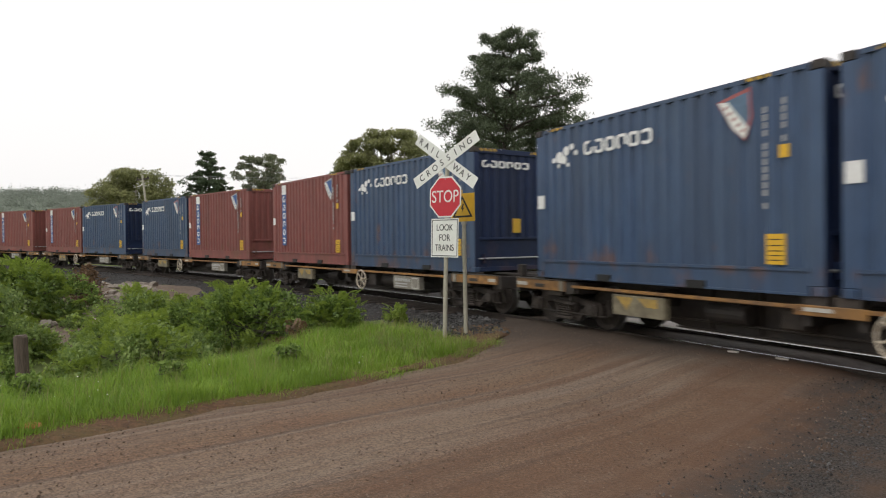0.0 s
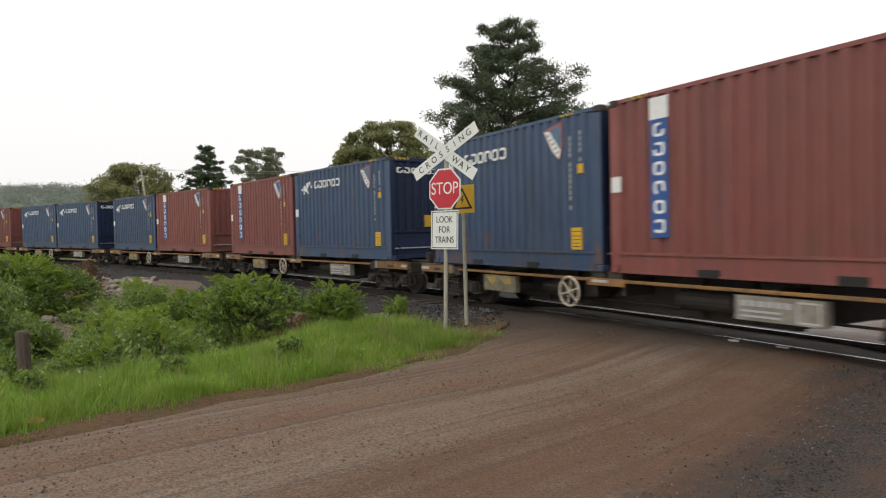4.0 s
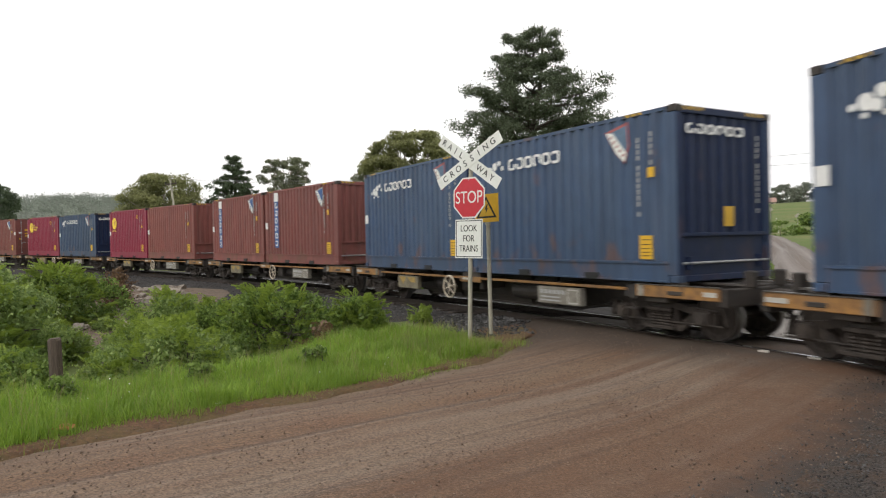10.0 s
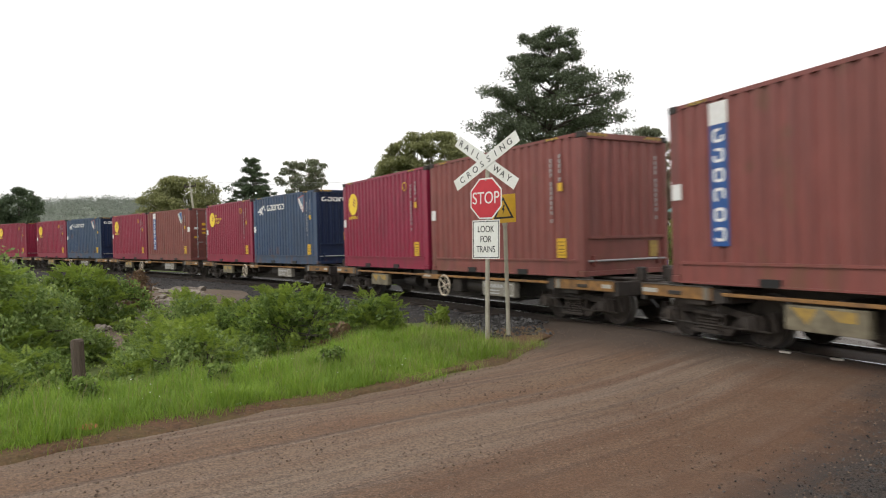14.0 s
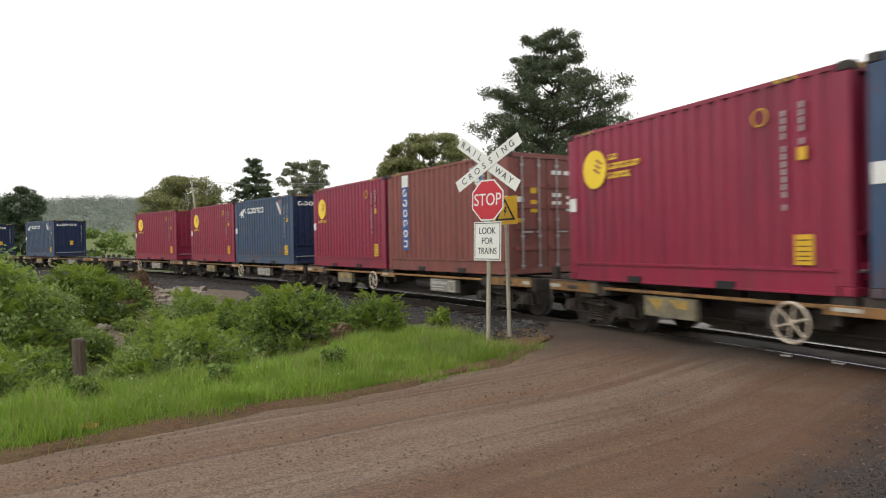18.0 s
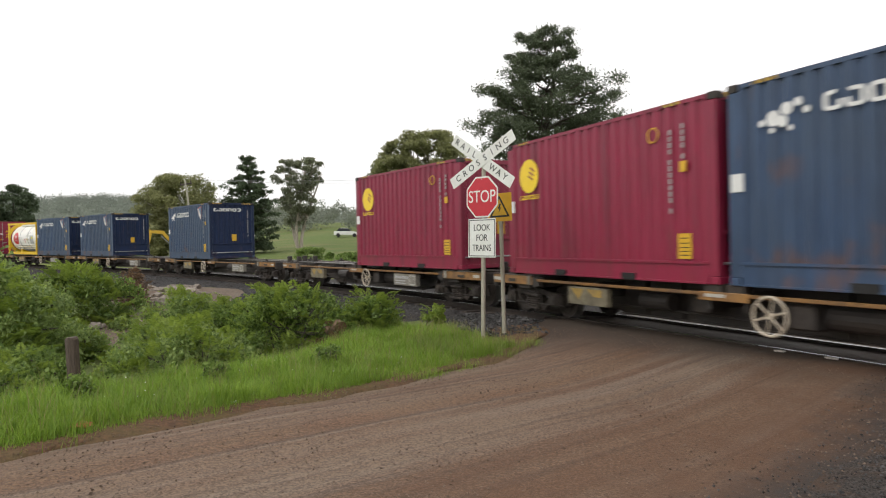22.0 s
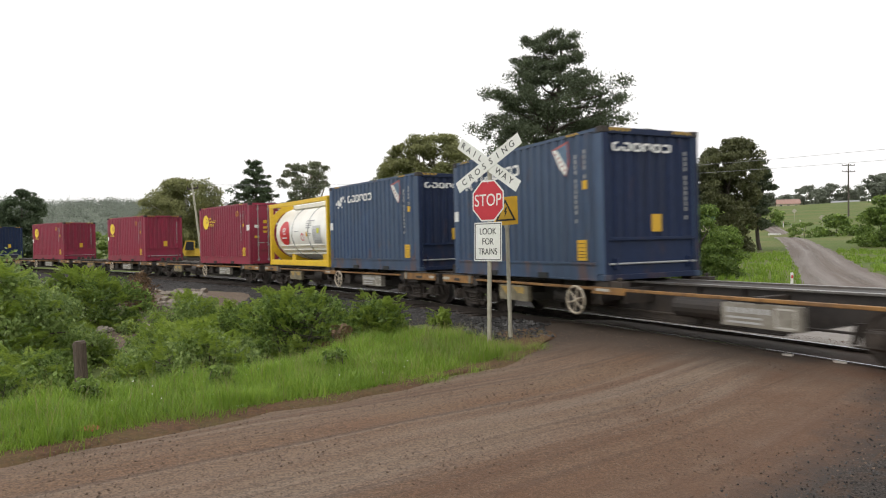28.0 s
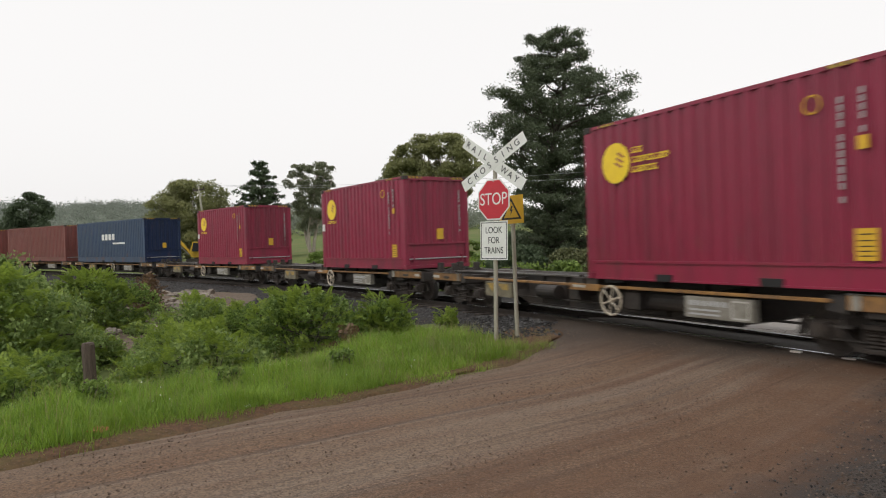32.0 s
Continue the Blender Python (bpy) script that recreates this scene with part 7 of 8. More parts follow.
def build_stalk(x, y, h, reach):
    bm, prev = bmesh.new(), None
    for k in range(10):
        t = k / 9
        c = Vector((reach * t ** 2.2, 0, h * math.sin(t * 2.0) / math.sin(1.57)))
        row = [bm.verts.new(c + Vector((0.008 * math.cos(a), 0.008 * math.sin(a), 0))) for a in (0, 2.1, 4.2)]
        if prev:
            for j in range(3):
                bm.faces.new((prev[j], prev[(j + 1) % 3], row[(j + 1) % 3], row[j]))
        prev = row
    bmesh.ops.recalc_face_normals(bm, faces=bm.faces)
    ob = part("dry_stalk", bm, L_STRAW)
    ob.location = (x, y, ground_z(x, y) - 0.05)
    return tagged(ob, "pale dry stalk arching out of the thicket", "stalk")


build_stalk(-4.35, 13.9, 1.85, 0.5)


def grass_mesh(name, spots, blades, height, width, lean, rng):
    """Tufts of bent, tapering blades."""
    n = len(spots) * blades
    base = np.repeat(spots, blades, 0) + np.c_[rng.normal(size=(n, 2)) * 0.045, np.zeros(n)]
    a = rng.uniform(0, 2 * math.pi, n)
    h = height * rng.uniform(0.45, 1.25, n) * np.repeat([0.85 + 0.75 * noise.noise((p[0] * 1.6, p[1] * 1.6, 8.0)) for p in spots], blades)
    side = np.c_[np.cos(a), np.sin(a), np.zeros(n)] * width / 2
    out = np.c_[-np.sin(a), np.cos(a), np.zeros(n)] * (lean * h * rng.uniform(0.2, 1.0, n))[:, None]
    up = np.c_[np.zeros((n, 2)), h]
    v = np.empty((n, 5, 3))
    v[:, 0], v[:, 1] = base - side, base + side
    mid = base + up * 0.6 + out * 0.35
    v[:, 2], v[:, 3] = mid + side * 0.7, mid - side * 0.7
    v[:, 4] = base + up + out
    me = bpy.data.meshes.new(name)
    i = np.arange(n)[:, None] * 5
    quads, tris = (i + np.array([[0, 1, 2, 3]])), (i + np.array([[3, 2, 4]]))
    me.from_pydata(v.reshape(-1, 3), [], [tuple(q) for q in quads.tolist()] + [tuple(t) for t in tris.tolist()])
    return me


def scatter(n, x0, x1, y0, y1, keep, rng):
    pts = []
    while len(pts) < n:
        x, y = rng.uniform(x0, x1), rng.uniform(y0, y1)
        if keep(x, y):
            pts.append((x, y, ground_z(x, y) - 0.01))
    return np.array(pts)


def on_verge(x, y):
    d, s = track_distance(x, y)
    v = along(NEAR_EDGE, x, y)
    ragged = 0.11 * smooth(0.2, -2.0, x) - 0.12 * smooth(-1.0, 0.8, x) + 0.32 * noise.noise((x * 1.1, y * 1.1, 9.0)) + 0.14 * noise.noise((x * 3.7, y * 3.7, 2.0))
    if v[0] * v[1] < ragged - 0.2 or d > -3.0 - 2.4 * smooth(-4.5, 0.5, s) - 0.5 * noise.noise((x * 0.8, y * 0.8, 4)):
        return False
    if x > 1.15 and y > 12.3:
        return False
    return noise.noise((x * 0.7, y * 0.7, 2.0)) > -0.55 and v[0] < 6.0


rng = np.random.default_rng(21)
spots = scatter(14000, -10.5, 1.6, 3.5, 17.5, on_verge, rng)
tagged(part_mesh("verge_grass", grass_mesh("verge_grass", spots, 11, 0.23, 0.0075, 0.9, rng), L_GRASS), "fresh green long grass on the road verge", kind="stuff")
tall = spots[rng.uniform(size=len(spots)) < 0.10 + 0.30 * np.clip((spots[:, 0] + 2.0) / 2.5, 0, 1)]
tagged(part_mesh("seeding_grass", grass_mesh("seeding_grass", tall, 4, 0.38, 0.005, 0.45, rng), L_STRAW), "pale seeding grass stems on the verge", kind="stuff")
spots = scatter(6000, -10.5, 1.6, 3.5, 14.5, lambda x, y: -0.12 + 0.2 * noise.noise((x * 2, y * 2, 3)) < along(NEAR_EDGE, x, y)[0] * along(NEAR_EDGE, x, y)[1] < 0.55 and track_distance(x, y)[0] < -3 and not (x > 1.15 and y > 12.4), rng)
tagged(part_mesh("edge_grass", grass_mesh("edge_grass", spots + np.array((0, 0, 0.02)), 6, 0.08, 0.009, 0.7, rng), L_GRASS), "short creeping grass at the gravel's edge", kind="stuff")


def off_road(x, y):
    d, s = track_distance(x, y)
    return d > 5.5 and along(FAR_LEFT, x, y)[1] > 0 or (d > 5.5 and along(FAR_RIGHT, x, y)[1] < 0)


spots = scatter(8000, -16, 30, 17, 56, lambda x, y: off_road(x, y) and noise.noise((x * 0.25, y * 0.25, 6)) > -0.25, rng)
tagged(part_mesh("paddock_grass", grass_mesh("paddock_grass", spots, 8, 0.26, 0.03, 0.6, rng), L_GRASS), "rough green paddock grass beyond the railway", kind="stuff")
flowers = scatter(70, -7, -1, 6, 11, on_verge, rng)
flowers[:, 2] += 0.2
tagged(part_mesh("white_flowers", leaf_mesh("white_flowers", flowers, 0.016, 1.0, 0.0), M_WHITE), "tiny white flowers in the verge grass", kind="stuff")

# ---- stones ----


def stone_cloud(name, pts, lo, hi, mat, label, rng, flat=0.7):
    """Many small irregular stones in one mesh."""
    n = len(pts)
    unit = np.array([(1, 0, 0), (-1, 0, 0), (0, 1, 0), (0, -1, 0), (0, 0, 1), (0, 0, -1)], float)
    faces = np.array([(0, 2, 4), (2, 1, 4), (1, 3, 4), (3, 0, 4), (2, 0, 5), (1, 2, 5), (3, 1, 5), (0, 3, 5)])
    a = rng.uniform(0, 2 * math.pi, n)
    rot = np.stack([np.stack([np.cos(a), -np.sin(a), 0 * a], 1), np.stack([np.sin(a), np.cos(a), 0 * a], 1), np.stack([0 * a, 0 * a, 1 + 0 * a], 1)], 1)
    s = (lo + (hi - lo) * rng.uniform(0, 1, n) ** 2)[:, None, None] * rng.uniform(0.6, 1.2, (n, 6, 1))
    v = unit[None] * s
    v[:, :, 2] *= flat
    v = np.einsum("nij,nkj->nki", rot, v + rng.normal(size=(n, 6, 3)) * s * 0.18) + pts[:, None]
    me = bpy.data.meshes.new(name)
    me.from_pydata(v.reshape(-1, 3), [], (faces[None] + 6 * np.arange(n)[:, None, None]).reshape(-1, 3))
    return tagged(part_mesh(name, me, mat), label, kind="stuff")


def island_material(name, a, b, rough=0.8):
    m = leaf_material(name, a, b, rough, 0.0)
    m.node_tree.nodes["Principled BSDF"].inputs["Specular IOR Level"].default_value = 0.15
    return m


M_STONES = island_material("blue_grey_stones", (0.115, 0.112, 0.11), (0.02, 0.019, 0.019))
M_PEBBLES = island_material("brown_pebbles", (0.22, 0.165, 0.125), (0.085, 0.06, 0.046))
pts = []
for k in range(13000):
    s, a = rng.uniform(-4.5, 30) if k % 3 else rng.uniform(-4.5, 10), rng.uniform(-5.2, 1.2)
    if abs(a + 0.57) < 0.1 or abs(a - 0.57) < 0.1:
        continue
    wide = 2.7 + 2.9 * smooth(-4.0, 1.5, s)
    if -a > wide:
        continue
    up = -0.12 - 0.73 * max(0, -a - 1.75) / (wide - 1.75)
    pts.append(tuple(rail_offset(s, a, up + 0.0)))
for k in range(1300):
    x, y = rng.uniform(-0.4, 1.7), rng.uniform(12.7, 16.0)
    if -3.1 < track_distance(x, y)[0] < -1.3 and along(NEAR_EDGE, x, y)[0] * along(NEAR_EDGE, x, y)[1] > -0.25:
        pts.append((x, y, max(ground_z(x, y), road_z(x, y)) + 0.005))
stone_cloud("ballast_stones", np.array(pts), 0.022, 0.06, M_STONES, "dark blue-grey crushed ballast stones", rng)
pts = []
while len(pts) < 15000:
    x, y = rng.uniform(-6, 6.5), rng.uniform(3.2, 13.5)
    v, w = along(NEAR_EDGE, x, y), along(FAR_EDGE, x, y)
    if v[1] < 0 and w[1] > 0 and (min(v[0], w[0]) < 0.5 or rng.uniform() < 0.7) and abs(track_distance(x, y)[0]) > 1.2:
        pts.append((x, y, road_z(x, y) + 0.002))
stone_cloud("loose_stones", np.array(pts), 0.003, 0.014, M_PEBBLES, "loose brown stones on the gravel road", rng)
pts = []
while len(pts) < 9000:
    x, y = rng.uniform(0.6, 8), rng.uniform(3.0, 8.5)
    w = along(FAR_EDGE, x, y)
    if (w[1] < 0 and w[0] < 2.5 or w[1] > 0 and rng.uniform() < 0.45 - 0.6 * w[0]) and abs(track_distance(x, y)[0]) > 1.1:
        pts.append((x, y, road_z(x, y) - 0.004))
stone_cloud("shoulder_stones", np.array(pts), 0.005, 0.016, M_STONES, "dark loose stones on the road shoulder", rng)


def build_rock(seed):
    rnd = random.Random(seed)
    bm = bmesh.new()
    bmesh.ops.create_icosphere(bm, subdivisions=1, radius=0.2)
    off = Vector((rnd.uniform(0, 9), rnd.uniform(0, 9), rnd.uniform(0, 9)))
    for v in bm.verts:
        k = 1 + 0.7 * noise.noise(v.co * 5 + off) + 0.3 * noise.noise(v.co * 11 + off)
        v.co = Vector((v.co.x * 1.5, v.co.y, v.co.z * 0.7)) * k
    return part("rock", bm, M_ROCK)


M_EARTH = material("bare_brown_earth", (0.155, 0.11, 0.075), (0.075, 0.05, 0.035), rough=0.95, fine=7, broad=1.0, bump=0.8, depth=0.05, third=(0.14, 0.12, 0.095))
strip("earth_bank", [(x - 1.7, y) for x, y in EARTH_LINE], [(x + o, y) for (x, y), o in zip(EARTH_LINE, (3.4, 2.8, 1.3))], 40, 14, lambda x, y: ground_z(x, y) + 0.05, M_EARTH, "bare brown stony earth bank below the railway", rag=0.9)
rnd = random.Random(5)
kinds = []
for k in range(80):
    t = rnd.uniform(0, 1)
    x, y = -12.2 + 1.4 * t + rnd.gauss(0, 0.45), 27.8 - 10.3 * t + rnd.uniform(-0.6, 0.6)
    m = Matrix.Translation((x, y, ground_z(x, y) + 0.08)) @ Euler((rnd.uniform(-0.4, 0.4), rnd.uniform(-0.4, 0.4), rnd.uniform(0, 6))).to_matrix().to_4x4() @ Matrix.Scale(rnd.uniform(0.3, 1.15), 4)
    if len(kinds) < 5:
        ob = build_rock(k)
        kinds.append(ob)
    else:
        ob = new("rock", kinds[k % 5].data)
    ob.matrix_basis = m
    tagged(ob, "grey-brown angular rock on the earth bank", "rock", "rocks on the railway bank")

# ---- beyond the railway: the yard, sheds, houses ----
M_CREAM = material("cream_weatherboard", (0.55, 0.50, 0.38), (0.48, 0.43, 0.32), rough=0.7, fine=6, stretch=(0.3, 0.3, 8), bump=0.2)
M_TEAL = material("teal_iron_roof", (0.10, 0.24, 0.22), (0.08, 0.20, 0.18), rough=0.5, metal=0.2, fine=4, bump=0.05)
M_GREYIRON = material("weathered_iron_roof", (0.33, 0.34, 0.36), (0.24, 0.24, 0.25), rough=0.5, metal=0.4, fine=3, stretch=(6, 1, 1), bump=0.1)
M_GREYWALL = material("grey_board_wall", (0.24, 0.22, 0.20), (0.17, 0.155, 0.14), rough=0.85, fine=5, stretch=(5, 5, 0.5), bump=0.2)
M_BRICK = material("red_brick", (0.33, 0.10, 0.07), (0.25, 0.075, 0.055), rough=0.85, fine=12, bump=0.3)
M_DULLTILE = material("faded_pink_tiles", (0.34, 0.22, 0.18), (0.28, 0.17, 0.14), rough=0.85, fine=3, bump=0.1)
M_GLASS = material("dark_window_glass", (0.02, 0.025, 0.03), rough=0.1, bump=0.0)
M_PLANTYELLOW = material("plant_yellow_paint", (0.62, 0.40, 0.03), (0.5, 0.31, 0.03), rough=0.5, bump=0.03)


def build_house(x, y, turn, w, d, h, rise, wall, roof, label, z=None, chimney=False, name="house", category="house"):
    g = ground_z(x, y) if z is None else z
    thing = empty(name, Matrix.Translation((x, y, g)) @ Matrix.Rotation(radians(turn), 4, "Z"))
    bm = prism([(-w / 2, -0.6), (w / 2, -0.6), (w / 2, h), (-w / 2, h)], -d / 2, d / 2)
    part("wall", bm, wall, thing)
    for sy in (-1, 1):
        bm = bmesh.new()
        a, b = Vector((0, sy * (d / 2 + 0.35), h - 0.15)), Vector((0, 0, h + rise))
        vs = []
        for q in (a, b):
            for up in (0, 0.1):
                vs.append([bm.verts.new(q + Vector((sx * (w / 2 + 0.3), 0, up))) for sx in (-1, 1)])
        bm.faces.new((vs[1][0], vs[1][1], vs[3][1], vs[3][0]))
        bm.faces.new((vs[0][0], vs[0][1], vs[2][1], vs[2][0]))
        bm.faces.new((vs[0][0], vs[1][0], vs[3][0], vs[2][0]))
        bm.faces.new((vs[0][1], vs[1][1], vs[3][1], vs[2][1]))
        bm.faces.new((vs[0][0], vs[0][1], vs[1][1], vs[1][0]))
        bmesh.ops.recalc_face_normals(bm, faces=bm.faces)
        part("roof", bm, roof, thing)
    for sx in (-1, 1):
        bm = bmesh.new()
        vs = [bm.verts.new((sx * w / 2, yy, zz)) for yy, zz in ((-d / 2, h), (d / 2, h), (0, h + rise - 0.03))]
        vs2 = [bm.verts.new((sx * (w / 2 - 0.1), yy, zz)) for yy, zz in ((-d / 2, h), (d / 2, h), (0, h + rise - 0.03))]
        bm.faces.new(vs)
        bm.faces.new(vs2)
        for k in range(3):
            bm.faces.new((vs[k], vs[(k + 1) % 3], vs2[(k + 1) % 3], vs2[k]))
        bmesh.ops.recalc_face_normals(bm, faces=bm.faces)
        part("gable", bm, wall, thing)
    n = max(2, int(w // 2.6))
    for k in range(n):
        cx = -w / 2 + (k + 0.5) * w / n
        if k == n // 2:
            part("door", box(cx - 0.42, cx + 0.42, -d / 2 - 0.05, -d / 2 - 0.003, 0.0, 2.0), M_GREYWALL, thing)
            continue
        win = part("window", box(cx - 0.5, cx + 0.5, -d / 2 - 0.04, -d / 2 - 0.003, 0.95, 2.0), M_WHITE, thing)
        part("pane", box(cx - 0.42, cx + 0.42, -d / 2 - 0.045, -d / 2 - 0.042, 1.02, 1.93), M_GLASS, win)
    if chimney:
        part("chimney", box(-0.95, -0.35, -0.3, 0.3, h + 0.2, h + rise + 1.0, 0.02), M_BRICK, thing, "red brick chimney")
    return tagged(thing, label, category)


build_house(16.9, 58.9, -12, 4.6, 4.6, 2.5, 1.5, M_CREAM, M_TEAL, "cream cottage with a teal iron roof among trees", z=2.0, chimney=True, name="cottage")
build_house(11.8, 57.5, 10, 1.8, 2.0, 2.1, 0.5, M_CREAM, M_GREYIRON, "small pale garden shed among trees", z=2.2, name="shed", category="shed")
build_house(-8.8, 110.0, 8, 3.6, 3.4, 1.5, 1.1, M_GREYWALL, M_GREYIRON, "weathered grey farm shed with an iron roof", name="farm_shed", category="shed")
build_house(-5.7, 111.5, 8, 2.4, 2.8, 1.4, 0.7, M_GREYWALL, M_GREYIRON, "lean grey farm outbuilding with an iron roof", name="farm_shed", category="shed")
build_house(122.0, 276.0, -20, 8.0, 5.5, 2.4, 1.8, M_CREAM, M_DULLTILE, "distant cream house with a dull pink roof on the rise", name="house")
build_house(141.0, 270.0, -30, 9.0, 5.0, 2.0, 1.2, M_WHITE, M_GREYIRON, "distant white house with a grey roof on the rise", name="house")
build_house(155.0, 263.0, -30, 9.0, 5.0, 2.0, 1.1, M_WHITE, M_GREYIRON, "distant white house with a grey roof on the rise", name="house")


def build_site_box(x, y):
    thing = empty("site_store", Matrix.Translation((x, y, ground_z(x, y) + 0.05)) @ Matrix.Rotation(radians(38), 4, "Z"))
    part("body", box(-1.5, 1.5, -1.2, 1.2, 0.05, 2.35, 0.03), M_WHITE, thing, "white steel body")
    for k in range(7):
        part("rib", box(-1.35 + 0.42 * k, -1.25 + 0.42 * k, -1.23, -1.2, 0.1, 1.0), M_WHITE, thing)
    part("logo_patch", box(-0.05, 0.25, -1.22, -1.203, 1.35, 1.65), M_LOGORED, thing, "red logo patch")
    part("print_patch", box(-1.53, -1.503, -0.7, 0.2, 0.9, 1.5), M_DARK, thing, "dark print patch")
    part("roof_rim", box(-1.53, 1.53, -1.23, 1.23, 2.35, 2.42), M_STEEL, thing)
    return tagged(thing, "white steel site storage box on the yard", "storage box")


def build_toilet(x, y):
    thing = empty("portable_toilet", Matrix.Translation((x, y, ground_z(x, y))) @ Matrix.Rotation(radians(10), 4, "Z"))
    M_GREYPLASTIC = material("grey_plastic_cabin", (0.16, 0.17, 0.19), rough=0.5, bump=0.03)
    part("cabin", box(-0.6, 0.6, -0.6, 0.6, 0.1, 2.05, 0.03), M_GREYPLASTIC, thing, "grey plastic cabin")
    part("roof", box(-0.66, 0.66, -0.66, 0.66, 2.05, 2.28, 0.08), M_WHITE, thing, "white domed roof")
    part("door", box(-0.45, 0.45, -0.63, -0.6, 0.15, 1.95, 0.01), M_GREYPLASTIC, thing)
    part("base", box(-0.62, 0.62, -0.62, 0.62, 0.0, 0.1), M_DARK, thing)
    return tagged(thing, "grey portable toilet with a white roof on the yard", "portable toilet")


def build_excavator(x, y):
    thing = empty("excavator", Matrix.Translation((x, y, ground_z(x, y))) @ Matrix.Rotation(radians(205), 4, "Z"))
    for sy in (-0.75, 0.75):
        part("track", prism([(-1.3, 0.25), (-1.1, 0.0), (1.1, 0.0), (1.3, 0.25), (1.25, 0.5), (1.0, 0.62), (-1.0, 0.62), (-1.25, 0.5)], sy - 0.2, sy + 0.2), M_DARK, thing, "dark crawler track")
    part("turntable", rod((0, 0, 0.55), (0, 0, 0.75), 0.5, n=18), M_DARK, thing)
    part("body", prism([(-1.5, 0.75), (0.6, 0.75), (0.6, 1.25), (-0.3, 1.55), (-1.5, 1.5)], -0.85, 0.85), M_PLANTYELLOW, thing, "yellow engine housing")
    cab = part("cab", prism([(-0.25, 0.8), (0.8, 0.8), (0.85, 1.5), (0.6, 2.35), (-0.25, 2.35)], 0.15, 0.85), M_PLANTYELLOW, thing, "yellow cab")
    part("cab_window", prism([(-0.15, 1.35), (0.72, 1.35), (0.55, 2.25), (-0.15, 2.25)], 0.852, 0.862), M_GLASS, cab, "dark cab window")
    part("boom", prism([(0.5, 1.0), (0.7, 0.9), (2.2, 2.6), (3.4, 2.7), (3.4, 2.95), (2.1, 2.95)], -0.15, 0.15), M_PLANTYELLOW, thing, "yellow boom")
    part("arm", prism([(3.1, 2.9), (3.45, 3.05), (3.75, 1.0), (3.55, 0.95)], -0.12, 0.12), M_PLANTYELLOW, thing, "yellow arm")
    part("bucket", prism([(3.5, 1.0), (3.8, 1.05), (3.9, 0.5), (3.5, 0.2), (3.05, 0.35), (3.35, 0.55)], -0.4, 0.4), M_DARK, thing, "dark bucket")
    part("ram", rod((0.9, 0, 1.0), (2.3, 0, 2.4), 0.06), M_STEEL, thing)
    part("exhaust", rod((-1.0, -0.4, 1.5), (-1.0, -0.4, 1.9), 0.05), M_DARK, thing)
    return tagged(thing, "small yellow excavator parked on the yard", "excavator")


build_site_box(-27.2, 71.2)
build_toilet(-23.9, 70.0)
build_excavator(-30.2, 69.0)


def build_car(x, y, turn, mat, label):
    thing = empty("parked_car", Matrix.Translation((x, y, ground_z(x, y))) @ Matrix.Rotation(radians(turn), 4, "Z"))
    part("body", prism([(-2.1, 0.35), (2.1, 0.35), (2.15, 0.75), (1.2, 0.95), (-2.05, 0.98)], -0.85, 0.85), mat, thing)
    part("cabin", prism([(-1.6, 0.96), (0.95, 0.93), (0.35, 1.45), (-1.2, 1.47)], -0.74, 0.74), M_GLASS, thing, "dark windows")
    part("roof", box(-1.15, 0.3, -0.72, 0.72, 1.45, 1.5, 0.02), mat, thing)
    for wx in (-1.35, 1.35):
        for wy in (-0.8, 0.8):
            part("wheel", rod((wx, wy - 0.1, 0.32), (wx, wy + 0.1, 0.32), 0.32, n=14), M_BLACK, thing)
    return tagged(thing, label, "car")


for cx, cy, tn, mt, lb in ((-21.7, 113.0, 10, M_WHITE, "white car parked in the paddock"), (-17.5, 114.0, 0, M_STEEL, "grey car parked in the paddock"), (-11.8, 116, 20, M_WHITE, "white car parked in the paddock"),
                           (131, 262, 60, M_WHITE, "distant white car on the rise"), (146, 254, 70, M_WHITE, "distant white car on the rise")):
    build_car(cx, cy, tn, mt, lb)


def build_power_pole(x, y, h, lean=0.0, arms=2, label="grey timber power pole"):
    thing = empty("power_pole", Matrix.Translation((x, y, ground_z(x, y))) @ Matrix.Rotation(radians(lean), 4, "Y"))
    part("pole", rod((0, 0, -0.5), (0, 0, h), 0.16 if arms > 1 else 0.11, 0.11 if arms > 1 else 0.08, n=10), M_POST if arms == 1 else M_BARK, thing)
    for k in range(arms):
        z = h - 0.35 - 1.2 * k
        part("crossarm", box(-1.2 if arms > 1 else -0.5, 1.2 if arms > 1 else 0.5, -0.06, 0.06, z - 0.06, z + 0.06), M_BARK, thing)
        for sx in ((-1.1, -0.4, 0.4, 1.1) if arms > 1 else (-0.45, 0.45)):
            part("insulator", rod((sx, 0, z + 0.06), (sx, 0, z + 0.25), 0.05, n=8), M_DARK, thing)
    return tagged(thing, label, "power pole")


build_power_pole(69.9, 132.7, 10.2, label="dark timber power pole with two crossarms")
build_power_pole(-24.0, 57.2, 7.5, lean=-8.0, arms=1, label="pale leaning power pole behind the railway")


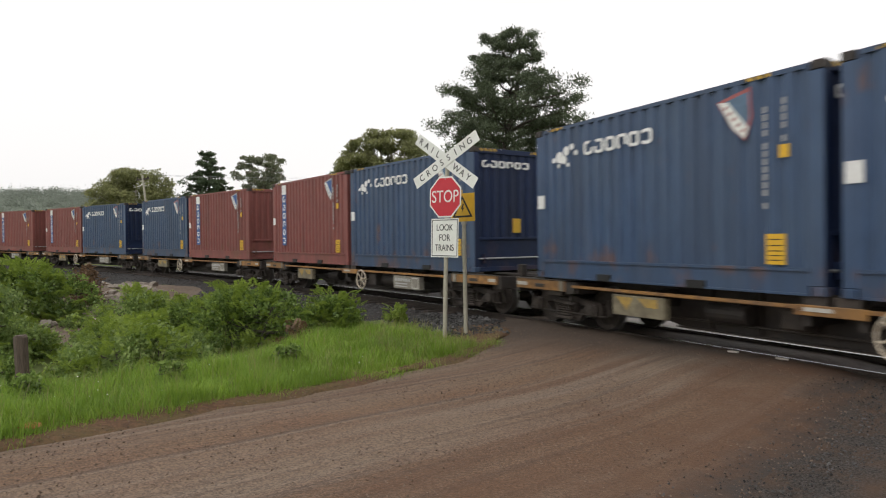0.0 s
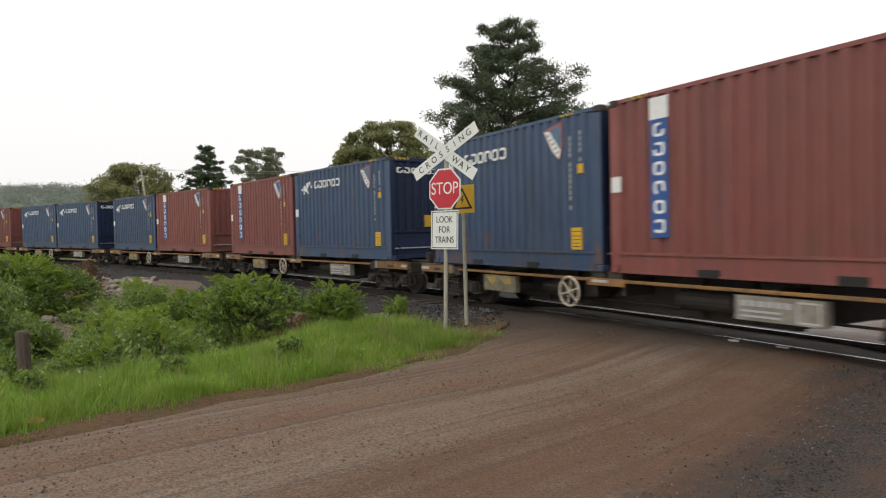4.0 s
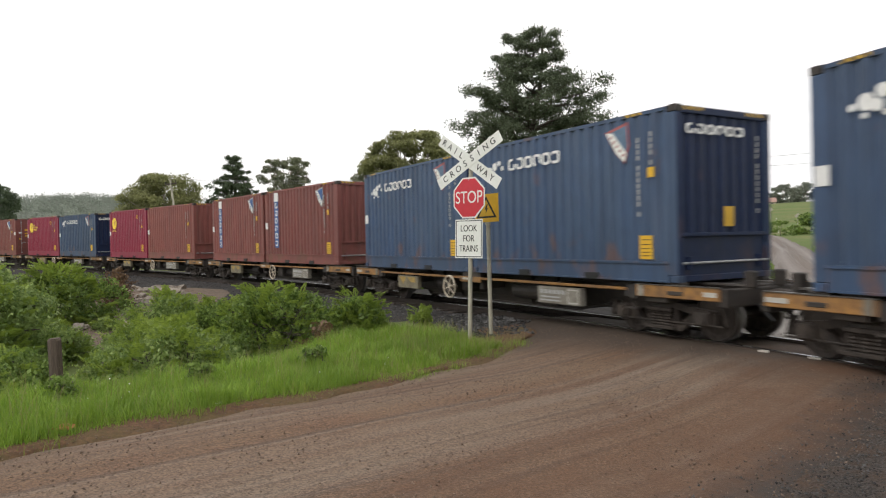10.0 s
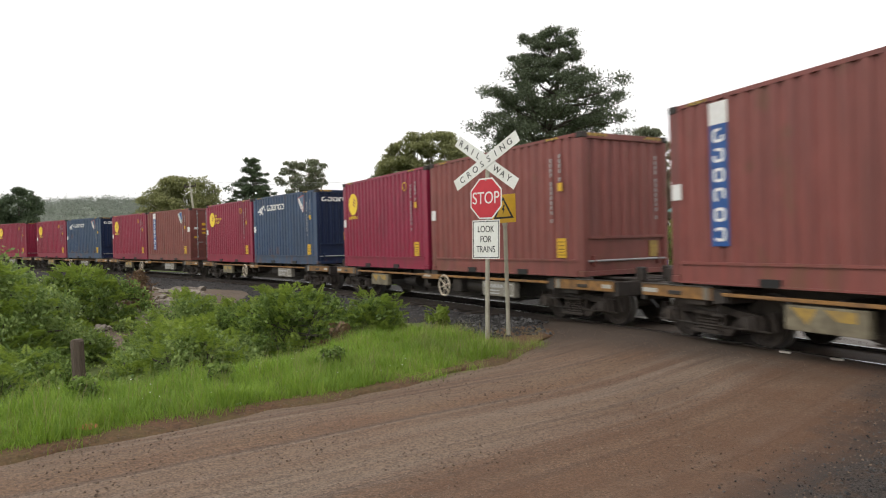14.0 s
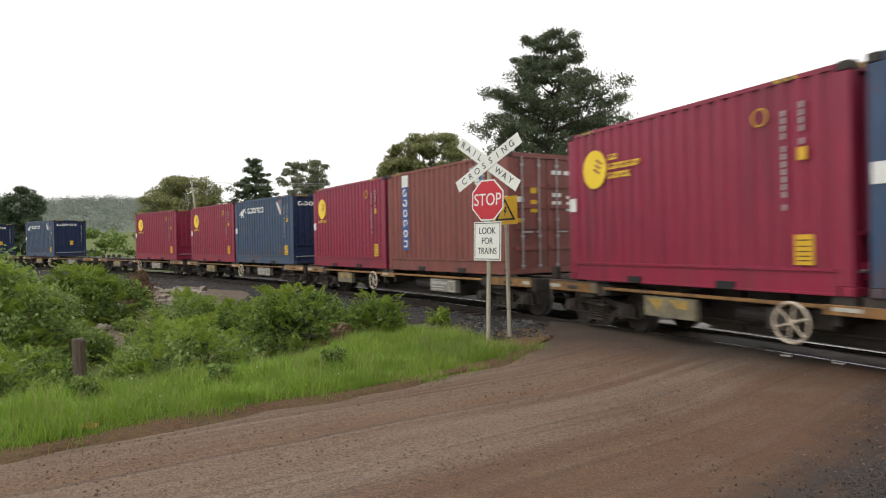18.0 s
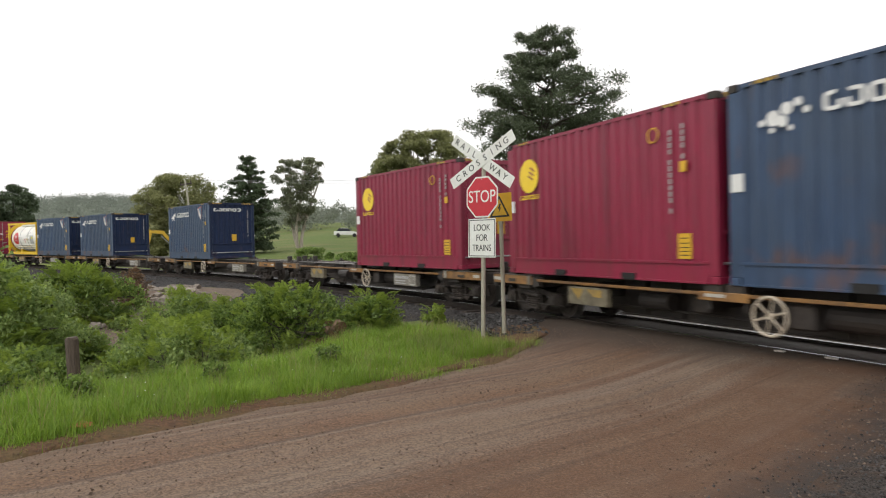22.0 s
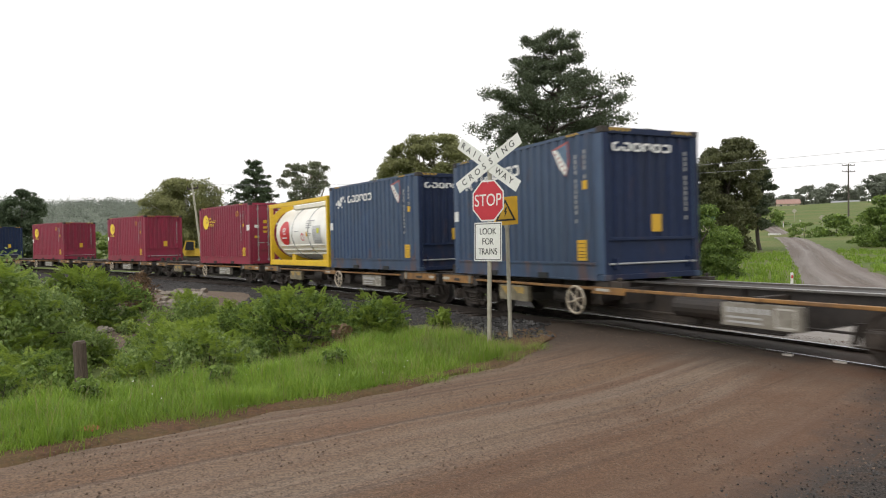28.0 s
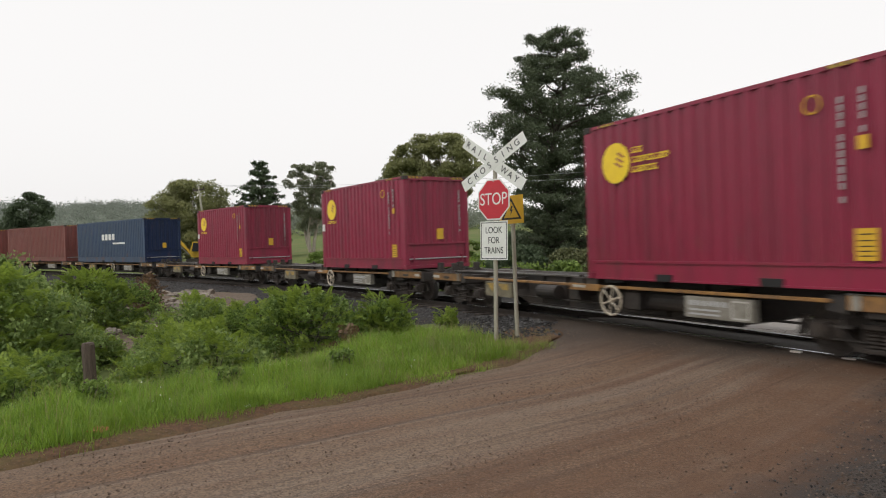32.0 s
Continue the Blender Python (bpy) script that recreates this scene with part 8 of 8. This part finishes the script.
def build_wire(a, b, sag, label):
    a, b = Vector(a), Vector(b)
    bm = bmesh.new()
    side, prev = (b - a).cross(Vector((0, 0, 1))).normalized() * 0.008, None
    for k in range(41):
        t = k / 40
        c = a.lerp(b, t) - Vector((0, 0, sag * 4 * t * (1 - t)))
        row = [bm.verts.new(c + o) for o in (side, Vector((0, 0, 0.008)), -side, Vector((0, 0, -0.008)))]
        if prev:
            for j in range(4):
                bm.faces.new((prev[j], prev[(j + 1) % 4], row[(j + 1) % 4], row[j]))
        prev = row
    bmesh.ops.recalc_face_normals(bm, faces=bm.faces)
    return tagged(part("overhead_wire", bm, M_STEEL), label, "wire", "overhead wires")


build_wire((-25.1, 57.0, 7.6), (37.5, 14.0, 6.9), 1.5, "thin overhead power wire crossing the railway")
build_wire((-24.2, 57.4, 7.55), (38.2, 14.6, 6.35), 1.45, "thin overhead power wire crossing the railway")

# ---- the distance ----


def far_wood(name, spots, size, leaf, per, mat, label, rng):
    """Massed tree crowns far off."""
    c = np.array(spots)
    r = size * rng.uniform(0.6, 1.3, (len(c), 1)) * np.array([[1, 1, 0.9]])
    tagged(part_mesh(name, leaf_mesh(name, clump_points(c, r, per, rng), leaf, 1.3, 0.0, rng=rng), mat), label, kind="stuff")


def ridge_height(x, y):
    """Wooded hills to the north-west."""
    az, far = math.degrees(math.atan2(x, y)), math.hypot(x, y)
    top = 33 * smooth(-75, -33, az) * (1 - 0.2 * smooth(-30, -8, az)) * (1 - 0.35 * smooth(0, 30, az))
    return 6 + top * smooth(260, 620, far) + 4 * noise.noise((az * 0.2, far * 0.004, 1)) * smooth(300, 500, far)


verts, faces, azs, fars = [], [], np.linspace(-80, 60, 71), (230, 300, 380, 470, 560, 640, 720, 900)
for f in fars:
    for a in azs:
        x, y = f * math.sin(radians(a)), f * math.cos(radians(a))
        verts.append((x, y, ridge_height(x, y) if f < 800 else -20))
n = len(azs)
for i in range(len(fars) - 1):
    for j in range(n - 1):
        faces.append((i * n + j, i * n + j + 1, (i + 1) * n + j + 1, (i + 1) * n + j))
me = bpy.data.meshes.new("hill")
me.from_pydata(verts, [], faces)
# hillside colour lightened to hold the haze as well
M_HILL = material("wooded_hillside", (0.13, 0.155, 0.11), (0.085, 0.105, 0.075), rough=0.95, fine=0.15, broad=0.02, bump=0.8, depth=3.0)
tagged(part_mesh("hill", me, M_HILL, smooth=True), "low wooded hill on the horizon", kind="structure")
pts = []
while len(pts) < 1500:
    a, f = rng.uniform(-62, 12), rng.uniform(330, 640)
    x, y = f * math.sin(radians(a)), f * math.cos(radians(a))
    pts.append((x, y, ridge_height(x, y) + 0.8))
far_wood("hill_forest", pts, 5.5, 0.75, 120, L_HILL, "grey-green forest, paled for haze, over the far hill", rng)
pts = [(rng.uniform(-60, 8), rng.uniform(165, 215), 0) for k in range(90)]
pts = [(x, y, ground_z(x, y) + rng.uniform(1.5, 6.5)) for x, y, z in pts]
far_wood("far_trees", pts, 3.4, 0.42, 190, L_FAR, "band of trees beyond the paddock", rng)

for fx, fy, w, h, sd, mt in ((88, 222, 5, 9, 201, GREYGUM), (104, 222, 6, 11, 202, GREYGUM), (113, 214, 6, 10, 203, GREYGUM), (123, 205, 6, 9, 204, GREYGUM), (135, 208, 7, 14, 205, CYP), (146, 203, 7, 15, 206, CYP), (128, 190, 7, 6, 207, CYP), (78, 226, 5, 8, 208, GREYGUM), (70, 200, 5, 7, 209, CYP), (158, 198, 8, 14, 210, CYP), (96, 232, 5, 6, 211, GREYGUM), (84, 240, 6, 10, 212, GREYGUM), (112, 232, 6, 11, 213, GREYGUM), (120, 226, 6, 9, 214, CYP), (128, 220, 6, 10, 215, GREYGUM), (140, 214, 6, 11, 216, CYP), (104, 236, 6, 9, 217, CYP), (152, 208, 6, 12, 218, GREYGUM), (116, 206, 7, 13, 219, CYP), (121, 209, 7, 14, 220, CYP), (118, 202, 6, 12, 227, CYP), (93, 224, 4, 8, 228, GREYGUM), (108, 216, 6, 11, 229, GREYGUM)):
    fx, fy = fx * 1.33, fy * 1.33
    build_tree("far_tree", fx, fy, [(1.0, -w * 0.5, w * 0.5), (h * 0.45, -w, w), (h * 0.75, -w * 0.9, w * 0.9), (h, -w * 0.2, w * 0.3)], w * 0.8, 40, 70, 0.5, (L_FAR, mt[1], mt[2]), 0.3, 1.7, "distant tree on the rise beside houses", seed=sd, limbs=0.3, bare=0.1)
for fx, fy, w, h, sd in ((118, 172, 7, 4, 221), (31, 92, 2, 1.5, 222), (47, 92, 3, 2, 223), (50, 120, 4, 2.5, 224), (-44, 75, 5, 3, 225), (-52, 78, 6, 4, 226)):
    build_tree("low_bush", fx, fy, [(0.0, -w, w), (0.5 * h, -w * 0.95, w * 0.9), (h, -w * 0.3, w * 0.35)], w * 0.8, 30, 80, 0.22, CYP if w > 5 else SCRUB, 0.06, 0.9, "low green bush in the paddock", "bush", seed=sd, limbs=0.1, twigs=True)

motions()
